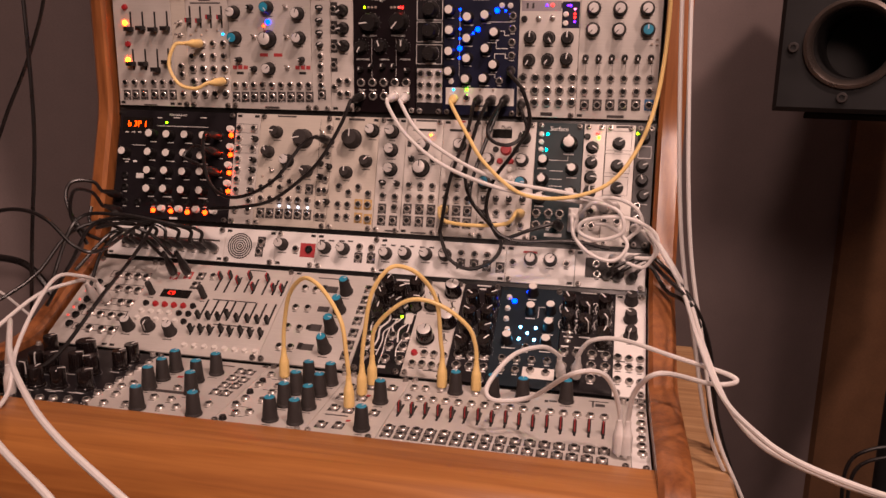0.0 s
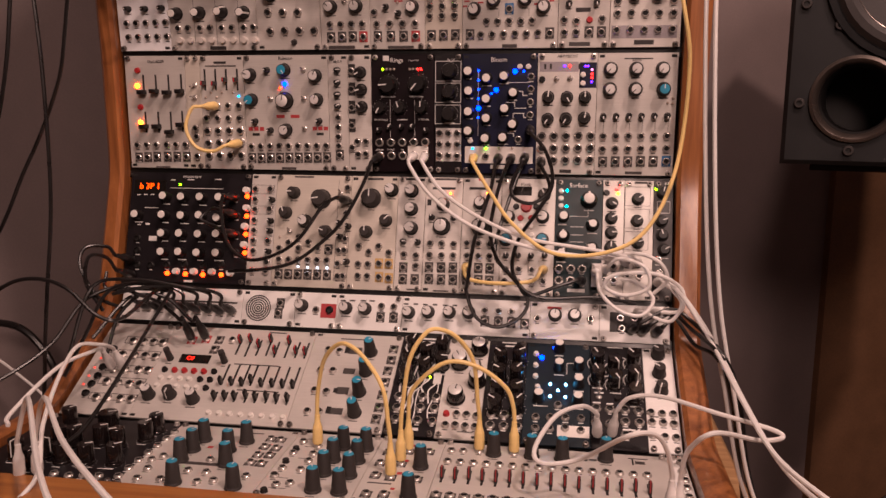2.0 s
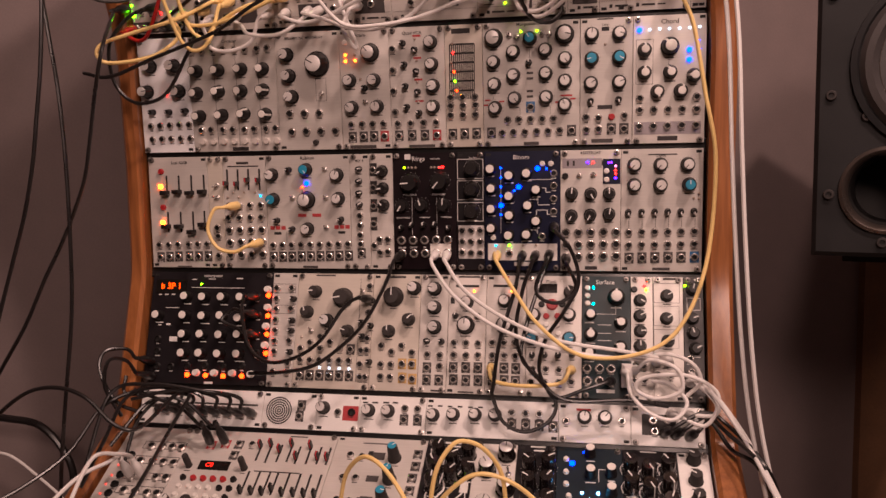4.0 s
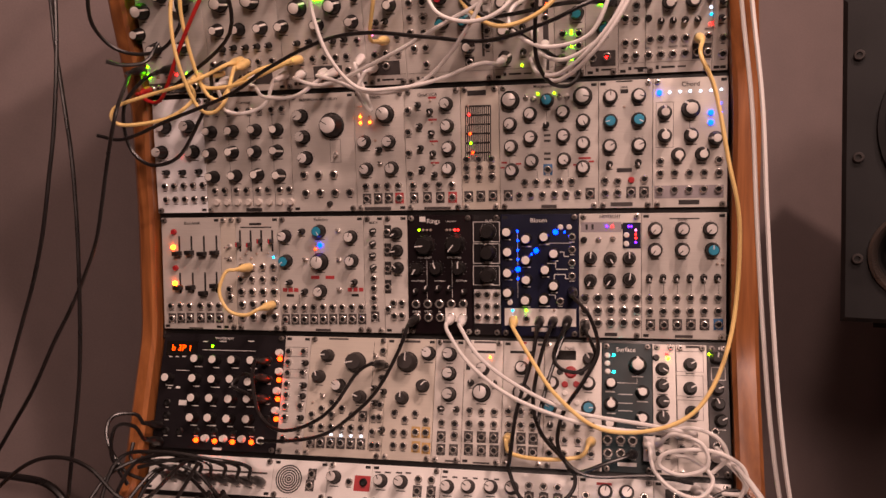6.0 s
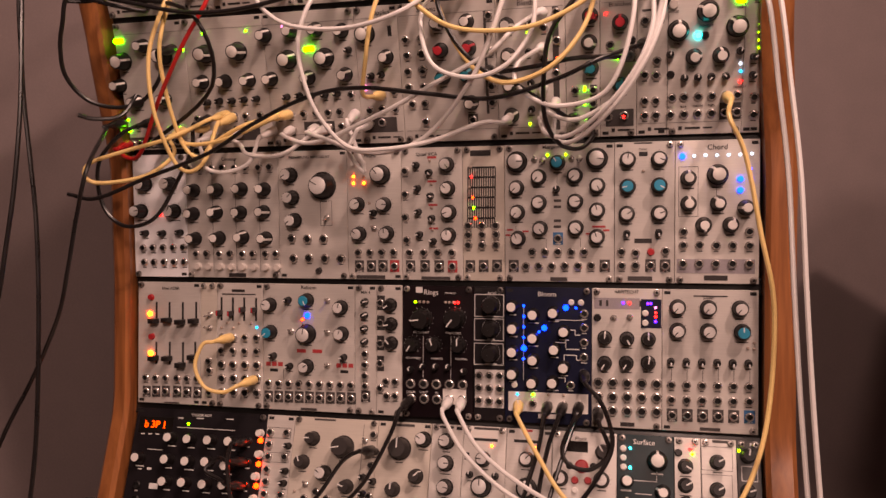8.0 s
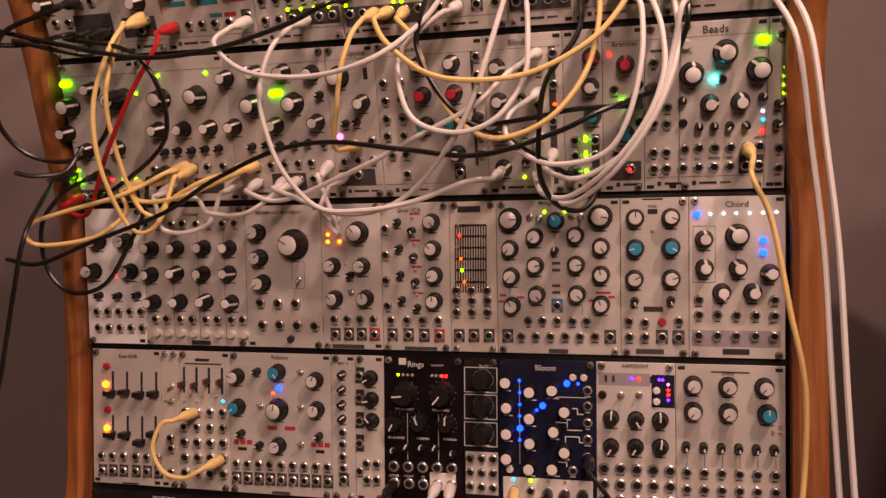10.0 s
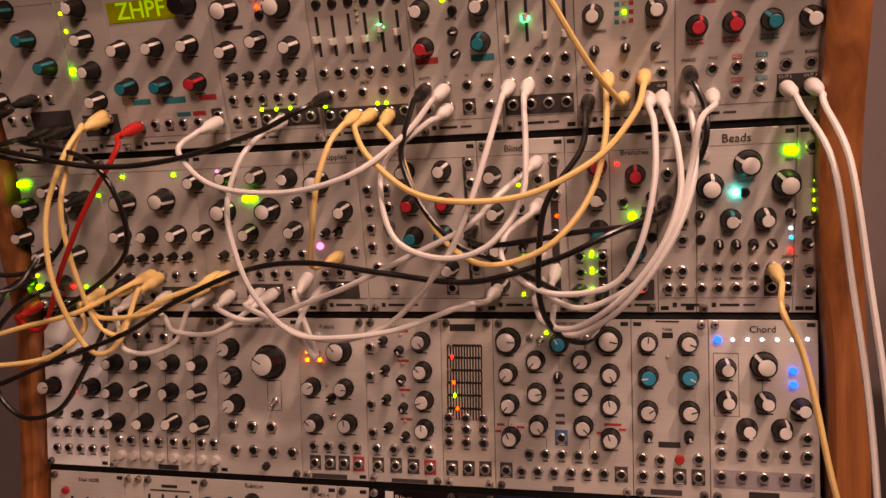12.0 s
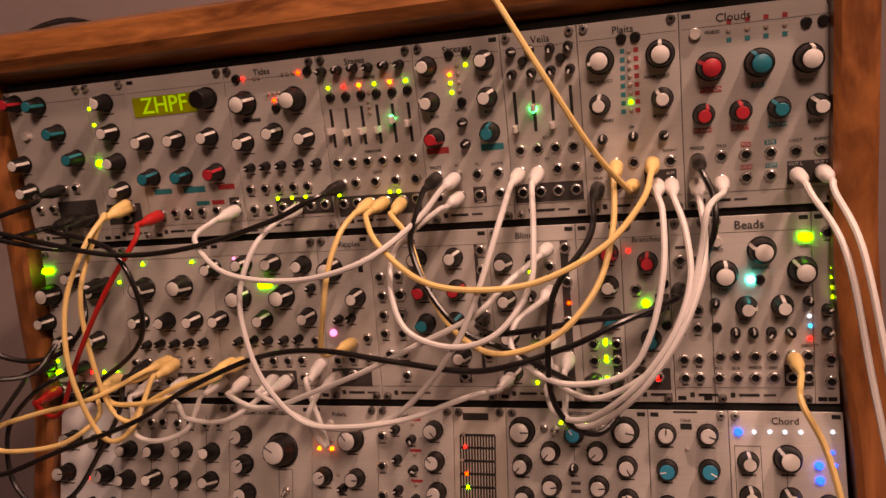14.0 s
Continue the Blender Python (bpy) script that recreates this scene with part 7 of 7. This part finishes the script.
cable("black", [(-0.254, -0.014, 1.358), (-0.160, -0.086, 1.398), (-0.169, -0.109, 1.459), (-0.258, -0.058, 1.499)], "F", "G")
cable("black", [(-0.247, -0.075, 1.395), (-0.253, -0.089, 1.373), (-0.271, -0.103, 1.368), (-0.281, -0.114, 1.370)], "", "")
cable("red", [(-0.169, -0.057, 1.499), (-0.158, -0.102, 1.471), (-0.183, -0.101, 1.431), (-0.218, -0.083, 1.386), (-0.259, -0.053, 1.339), (-0.295, -0.014, 1.358)], "G", "F")
cable("black", [(-0.261, -0.020, 1.380), (-0.273, -0.066, 1.357), (-0.289, -0.071, 1.334), (-0.292, -0.069, 1.308), (-0.285, -0.065, 1.283), (-0.264, -0.062, 1.269), (-0.234, -0.060, 1.278), (-0.209, -0.062, 1.314), (-0.196, -0.060, 1.343), (-0.199, -0.021, 1.381)], "F", "F")
cable("black", [(-0.257, -0.068, 1.523), (-0.231, -0.125, 1.498), (-0.273, -0.135, 1.479), (-0.286, -0.130, 1.450), (-0.295, -0.121, 1.429), (-0.298, -0.109, 1.407), (-0.285, -0.096, 1.388), (-0.262, -0.084, 1.382), (-0.239, -0.075, 1.390), (-0.221, -0.075, 1.413), (-0.228, -0.040, 1.449)], "G", "F")
cable("black", [(-0.280, -0.029, 0.979), (-0.289, -0.067, 1.001), (-0.305, -0.083, 1.001), (-0.305, -0.093, 0.981), (-0.284, -0.097, 0.950), (-0.257, -0.094, 0.938)], "C", "")
cable("black", [(-0.278, -0.033, 0.962), (-0.285, -0.075, 0.990), (-0.293, -0.095, 0.994), (-0.294, -0.102, 0.967), (-0.274, -0.105, 0.937)], "C", "")
cable("black", [(-0.225, -0.046, 0.927), (-0.223, -0.073, 0.956), (-0.251, -0.083, 0.963), (-0.288, -0.112, 0.951), (-0.307, -0.148, 0.911), (-0.337, -0.180, 0.885), (-0.367, -0.207, 0.870)], "U", "")
cable("black", [(-0.208, -0.046, 0.927), (-0.209, -0.076, 0.954), (-0.244, -0.084, 0.958), (-0.275, -0.094, 0.959), (-0.277, -0.089, 0.977)], "U", "")
cable("black", [(-0.194, -0.046, 0.927), (-0.199, -0.076, 0.955), (-0.229, -0.087, 0.966), (-0.269, -0.100, 0.958), (-0.277, -0.133, 0.920), (-0.281, -0.169, 0.884)], "U", "")
cable("black", [(-0.180, -0.046, 0.927), (-0.182, -0.076, 0.954), (-0.218, -0.084, 0.959), (-0.215, -0.165, 0.947), (-0.233, -0.180, 0.953), (-0.262, -0.180, 0.978), (-0.291, -0.180, 0.987), (-0.323, -0.180, 0.982), (-0.356, -0.180, 0.960), (-0.391, -0.180, 0.924), (-0.423, -0.180, 0.862)], "U", "")
cable("black", [(-0.166, -0.046, 0.926), (-0.165, -0.077, 0.954), (-0.189, -0.088, 0.963), (-0.241, -0.101, 0.972), (-0.280, -0.114, 0.964), (-0.273, -0.170, 0.908)], "U", "")
cable("black", [(-0.152, -0.046, 0.927), (-0.152, -0.077, 0.953), (-0.173, -0.082, 0.960), (-0.219, -0.093, 0.964), (-0.262, -0.105, 0.956)], "U", "")
cable("black", [(-0.240, -0.046, 0.927), (-0.235, -0.078, 0.950), (-0.252, -0.095, 0.948), (-0.269, -0.135, 0.915)], "U", "")
cable("black", [(-0.255, -0.046, 0.928), (-0.248, -0.078, 0.949), (-0.262, -0.097, 0.929), (-0.262, -0.123, 0.893)], "U", "")
cable("black", [(-0.190, -0.072, 0.900), (-0.192, -0.092, 0.927), (-0.220, -0.081, 0.942), (-0.243, -0.088, 0.953), (-0.266, -0.093, 0.963)], "B", "")
cable("black", [(-0.174, -0.070, 0.901), (-0.180, -0.091, 0.927), (-0.205, -0.085, 0.946), (-0.224, -0.091, 0.957)], "B", "")
cable("black", [(-0.202, -0.089, 0.960), (-0.216, -0.109, 0.928), (-0.199, -0.192, 0.907), (-0.212, -0.242, 0.865), (-0.229, -0.269, 0.849)], "", "")
cable("white", [(-0.249, -0.112, 0.876), (-0.246, -0.158, 0.916), (-0.259, -0.176, 0.919), (-0.249, -0.221, 0.904), (-0.230, -0.275, 0.878), (-0.207, -0.319, 0.852), (-0.217, -0.353, 0.834)], "B", "")
cable("white", [(-0.262, -0.113, 0.876), (-0.250, -0.167, 0.911), (-0.258, -0.210, 0.908), (-0.260, -0.275, 0.887), (-0.251, -0.291, 0.883)], "B", "")
cable("white", [(-0.237, -0.300, 0.841), (-0.202, -0.327, 0.924), (-0.100, -0.455, 0.931), (-0.038, -0.519, 0.933), (0.042, -0.572, 0.932), (0.060, -0.587, 0.924)], "A", "")
cable("white", [(-0.225, -0.293, 0.841), (-0.190, -0.324, 0.924), (-0.108, -0.420, 0.935), (-0.041, -0.486, 0.940), (0.011, -0.527, 0.939), (0.081, -0.568, 0.932)], "A", "")
cable("white", [(0.253, -0.153, 0.851), (0.237, -0.194, 0.895), (0.214, -0.222, 0.895), (0.198, -0.257, 0.880), (0.205, -0.269, 0.873), (0.234, -0.263, 0.876), (0.266, -0.303, 0.914), (0.287, -0.294, 0.914), (0.298, -0.286, 0.899), (0.305, -0.278, 0.841)], "B", "A")
cable("white", [(0.266, -0.152, 0.852), (0.279, -0.177, 0.899), (0.305, -0.186, 0.905), (0.348, -0.217, 0.904), (0.385, -0.240, 0.902), (0.391, -0.246, 0.898), (0.373, -0.249, 0.896), (0.330, -0.297, 0.919), (0.314, -0.285, 0.899), (0.310, -0.279, 0.841)], "B", "A")
cable("white", [(0.320, -0.057, 0.980), (0.332, -0.080, 0.974), (0.358, -0.105, 0.936), (0.365, -0.213, 0.918), (0.376, -0.282, 0.900), (0.394, -0.331, 0.894), (0.414, -0.357, 0.890), (0.447, -0.380, 0.888), (0.475, -0.397, 0.889), (0.512, -0.420, 0.887)], "", "")
cable("white", [(0.312, -0.054, 0.991), (0.338, -0.076, 0.968), (0.364, -0.102, 0.930), (0.371, -0.208, 0.910), (0.382, -0.277, 0.891), (0.399, -0.328, 0.884), (0.435, -0.355, 0.879), (0.460, -0.373, 0.880), (0.496, -0.394, 0.879)], "", "")
cable("white", [(0.259, -0.027, 0.985), (0.273, -0.069, 1.006), (0.297, -0.075, 0.999), (0.301, -0.078, 0.979), (0.278, -0.077, 0.970), (0.259, -0.073, 0.977), (0.267, -0.072, 0.989), (0.305, -0.074, 0.993), (0.333, -0.074, 0.979), (0.334, -0.076, 0.957), (0.311, -0.038, 0.943)], "C", "C")
cable("white", [(0.250, -0.027, 0.984), (0.255, -0.070, 0.970), (0.273, -0.079, 0.955), (0.295, -0.080, 0.951), (0.307, -0.071, 0.966), (0.290, -0.065, 0.982), (0.274, -0.062, 0.984)], "C", "")
cable("white", [(0.264, -0.024, 0.996), (0.290, -0.064, 1.011), (0.312, -0.066, 1.003), (0.320, -0.068, 0.986), (0.307, -0.068, 0.971)], "C", "")
cable("white", [(0.314, -0.030, 0.975), (0.326, -0.069, 0.975), (0.334, -0.077, 0.963), (0.323, -0.077, 0.945), (0.294, -0.038, 0.944)], "C", "C")
cable("black", [(0.299, -0.047, 0.925), (0.327, -0.069, 0.952), (0.342, -0.080, 0.941), (0.366, -0.130, 0.925), (0.387, -0.100, 0.872), (0.406, -0.080, 0.788), (0.434, -0.080, 0.714), (0.483, -0.080, 0.635), (0.514, -0.080, 0.547)], "U", "")
cable("black", [(0.313, -0.047, 0.924), (0.330, -0.069, 0.946), (0.347, -0.084, 0.925), (0.365, -0.110, 0.919), (0.386, -0.090, 0.868), (0.403, -0.070, 0.783), (0.416, -0.070, 0.706), (0.441, -0.070, 0.622), (0.467, -0.070, 0.530)], "U", "")
cable("black", [(0.288, -0.047, 0.926), (0.324, -0.070, 0.956), (0.344, -0.079, 0.947), (0.370, -0.120, 0.923), (0.391, -0.100, 0.872), (0.407, -0.090, 0.793), (0.436, -0.090, 0.720), (0.486, -0.090, 0.642), (0.517, -0.090, 0.555)], "U", "")
cable("black", [(-0.298, -0.020, 1.380), (-0.297, -0.051, 1.368), (-0.273, -0.110, 1.322), (-0.284, -0.110, 1.276), (-0.292, -0.110, 1.230), (-0.300, -0.110, 1.190), (-0.314, -0.110, 1.155), (-0.332, -0.110, 1.119), (-0.353, -0.110, 1.083), (-0.378, -0.110, 1.035), (-0.407, -0.110, 0.991), (-0.444, -0.110, 0.937), (-0.489, -0.110, 0.881)], "F", "")
cable("yellow", [(-0.006, -0.196, 0.841), (-0.004, -0.198, 0.896), (0.004, -0.204, 0.927), (0.020, -0.214, 0.946), (0.035, -0.223, 0.948), (0.052, -0.233, 0.938), (0.068, -0.243, 0.918), (0.073, -0.245, 0.888), (0.075, -0.245, 0.840)], "A", "A")
cable("yellow", [(0.078, -0.218, 0.841), (0.080, -0.218, 0.896), (0.086, -0.215, 0.937), (0.099, -0.209, 0.959), (0.111, -0.202, 0.961), (0.126, -0.194, 0.951), (0.139, -0.187, 0.928), (0.143, -0.184, 0.889), (0.145, -0.183, 0.841)], "A", "A")
cable("yellow", [(0.080, -0.193, 0.841), (0.082, -0.194, 0.896), (0.092, -0.193, 0.911), (0.111, -0.191, 0.926), (0.129, -0.189, 0.928), (0.150, -0.187, 0.920), (0.169, -0.185, 0.904), (0.175, -0.184, 0.889), (0.177, -0.183, 0.841)], "A", "A")

bm = bmesh.new()
slab(bm, -0.0055, -0.012, 0.003, 0.0055, 0.012, 0.021, 0, 0.003)
lathe(bm, [(0.0018, 0.0), (0.0018, 0.004)], 12)
adapter = put("cable_adapter", finish(bm, "cable_adapter", ["cable_white"]), None, row_pose("C", 40.6 * HP) @ pose(0.0455, 0.0245, 0))
tagged(adapter, "white plastic cable adapter plugged into the dark teal module", "adapter")

# cables that hang beside the case
cable("black", [(-0.345, 0.240, 1.500), (-0.345, 0.200, 1.690), (-0.352, 0.050, 1.735), (-0.350, -0.070, 1.640), (-0.340, -0.120, 1.520), (-0.328, -0.130, 1.407), (-0.319, -0.130, 1.335), (-0.311, -0.130, 1.275), (-0.307, -0.130, 1.210), (-0.306, -0.130, 1.150), (-0.307, -0.130, 1.080), (-0.311, -0.130, 1.030), (-0.320, -0.130, 0.967), (-0.328, -0.130, 0.905), (-0.334, -0.130, 0.850), (-0.345, -0.130, 0.790), (-0.370, -0.130, 0.760), (-0.420, -0.110, 0.758)])
cable("black", [(-0.335, 0.240, 1.500), (-0.335, 0.200, 1.685), (-0.338, 0.050, 1.730), (-0.325, -0.090, 1.640), (-0.302, -0.160, 1.540), (-0.294, -0.170, 1.450), (-0.294, -0.170, 1.370), (-0.299, -0.170, 1.300), (-0.306, -0.170, 1.250), (-0.314, -0.170, 1.200), (-0.325, -0.170, 1.155), (-0.337, -0.170, 1.119), (-0.354, -0.170, 1.070), (-0.385, -0.170, 0.980), (-0.420, -0.170, 0.880), (-0.460, -0.160, 0.790), (-0.500, -0.150, 0.760), (-0.560, -0.120, 0.758)])
cable("black", [(-0.681, 0.150, 0.844), (-0.625, 0.150, 0.842), (-0.570, 0.150, 0.833), (-0.532, 0.150, 0.794), (-0.521, 0.150, 0.755), (-0.527, 0.150, 0.694), (-0.540, 0.150, 0.40), (-0.570, 0.150, 0.002)], radius=0.0055)
cable("black", [(0.60, -0.020, 0.002), (0.585, -0.020, 0.25), (0.565, -0.020, 0.50), (0.558, -0.020, 0.641), (0.550, -0.020, 0.701), (0.554, -0.020, 0.737), (0.574, -0.020, 0.753), (0.603, -0.020, 0.760)])
cable("black", [(0.63, -0.030, 0.002), (0.60, -0.030, 0.25), (0.568, -0.030, 0.50), (0.559, -0.030, 0.648), (0.553, -0.030, 0.707), (0.562, -0.030, 0.739), (0.600, -0.030, 0.755)])
cable("white", [(-0.643, 0.100, 0.801), (-0.589, 0.100, 0.808), (-0.538, 0.100, 0.777), (-0.497, 0.100, 0.741), (-0.482, 0.100, 0.700), (-0.478, 0.100, 0.40), (-0.500, 0.100, 0.002)])
cable("white", [(0.303, -0.058, 1.499), (0.305, -0.095, 1.477), (0.318, -0.110, 1.440), (0.326, -0.110, 1.370), (0.333, -0.110, 1.300), (0.337, -0.110, 1.210), (0.342, -0.110, 1.120), (0.349, -0.110, 1.030), (0.358, -0.110, 0.960), (0.373, -0.110, 0.890), (0.393, -0.110, 0.800), (0.420, -0.110, 0.740), (0.450, -0.110, 0.680)], "G")
cable("white", [(0.318, -0.058, 1.500), (0.318, -0.095, 1.477), (0.325, -0.118, 1.440), (0.333, -0.118, 1.370), (0.340, -0.118, 1.300), (0.344, -0.118, 1.210), (0.349, -0.118, 1.120), (0.356, -0.118, 1.030), (0.365, -0.118, 0.960), (0.380, -0.118, 0.890), (0.400, -0.118, 0.800), (0.427, -0.118, 0.740), (0.457, -0.118, 0.680)], "G")

# ---- loudspeaker ----
def turned_part(name, rings, mats, parent, m, label="", split=99):
    bm = bmesh.new()
    seg = 40
    loops = []
    for r, h in rings:
        loops.append([bm.verts.new((r * math.cos(2 * math.pi * i / seg), r * math.sin(2 * math.pi * i / seg), h)) for i in range(seg)])
    for k, (low, high) in enumerate(zip(loops, loops[1:])):
        for i in range(seg):
            bm.faces.new((low[i], low[(i + 1) % seg], high[(i + 1) % seg], high[i])).material_index = 1 if k >= split else 0
    bm.faces.new(loops[-1]).material_index = 1 if len(loops) > split else 0
    return part(name, bm, mats, parent, label, m)


DEEP = 0.40
SX, SY, SZ = 0.466, 0.082, 1.099
speaker = thing("loudspeaker", pose(SX, SY, SZ, 0, 0, -20), "black studio loudspeaker with a dark flared bass port", "loudspeaker")
bm = bmesh.new()
slab(bm, -0.010, -0.004, 0, 0.246, 0.340, DEEP, 0, 0.005)
bmesh.ops.delete(bm, geom=[f for f in bm.faces if all(v.co.z > DEEP - 0.0001 for v in f.verts)], context="FACES_ONLY")
sheet = bmesh.new()
outline = [(-0.005, 0.001), (0.241, 0.001), (0.241, 0.335), (-0.005, 0.335)]
for ring in [outline] + [[(x + r * math.cos(math.pi * i / 20), z + r * math.sin(math.pi * i / 20)) for i in range(40)] for x, z, r in ((0.0625, 0.068, 0.0460), (0.121, 0.201, 0.0965))]:
    verts = [sheet.verts.new((x, z, DEEP)) for x, z in ring]
    for i in range(len(verts)):
        sheet.edges.new((verts[i], verts[(i + 1) % len(verts)]))
bmesh.ops.triangle_fill(sheet, edges=sheet.edges[:], use_beauty=True)
part("cabinet", bm, "box", speaker, m=Matrix.Translation((0, DEEP, 0)) @ pose(0, 0, 0, 90), smooth=False)
part("baffle", sheet, "box", speaker, "black front baffle with round openings", Matrix.Translation((0, DEEP, 0)) @ pose(0, 0, 0, 90), False)
face = pose(0, -0.0005, 0, 90)
turned_part("bass_port", [(0.047, 0.0), (0.0465, 0.0035), (0.043, 0.0045), (0.040, 0.002), (0.0375, -0.006), (0.036, -0.02), (0.035, -0.10)], ["port", "hole"], speaker, face @ pose(0.0625, 0.068, 0.0), "dark lacquered flare of the bass port", 4)
turned_part("woofer", [(0.098, 0.0), (0.097, 0.005), (0.091, 0.006), (0.089, 0.003)], ["box"], speaker, face @ pose(0.121, 0.201, 0.0), "black woofer frame")
turned_part("surround", [(0.089, 0.003), (0.083, 0.010), (0.076, 0.011), (0.070, 0.004)], ["rubber"], speaker, face @ pose(0.121, 0.201, 0.0005), "black rubber surround")
turned_part("cone", [(0.070, 0.004), (0.045, -0.012), (0.028, -0.02), (0.024, -0.012), (0.010, -0.008)], ["rim"], speaker, face @ pose(0.121, 0.201, 0.001), "pale metallic cone")
for x, z in ((0.0066, 0.064), (0.0066, 0.171), (0.0066, 0.278), (0.0597, 0.0125), (0.0417, 0.147), (0.236, 0.064), (0.236, 0.171), (0.236, 0.278)):
    turned_part("bolt", [(0.0055, 0.0), (0.0055, 0.0022), (0.0048, 0.0030), (0.0030, 0.0031), (0.0026, 0.0012)], ["charcoal", "hole"], speaker, face @ pose(x, z, 0.0007), "", 3)
bm = bmesh.new()
slab(bm, 0.02, 0.030, -0.012, 0.226, 0.300, -0.0045, 0, 0.002)
part("top_plate", bm, "box", stand := thing("speaker_stand", pose(SX, SY, SZ, 0, 0, -20), "black speaker stand with a round pole under the loudspeaker", "speaker stand"), smooth=False)
bm = bmesh.new()
lathe(bm, [(0.022, 0.016 - SZ), (0.022, -0.012)], 24, at=(0.16, 0.12))
part("pole", bm, "box", stand)
bm = bmesh.new()
slab(bm, 0.02, -0.02, -SZ, 0.30, 0.26, 0.016 - SZ, 0, 0.003)
part("base_plate", bm, "box", stand, smooth=False)

# ---- brown panel on the wall ----
panel = wall_box("trim", 0.805, -0.018, 0.004, 1.70, -0.0005, 2.05, "brown", "brown wooden wall panel", "wall panel")
panel.matrix_basis = WALL
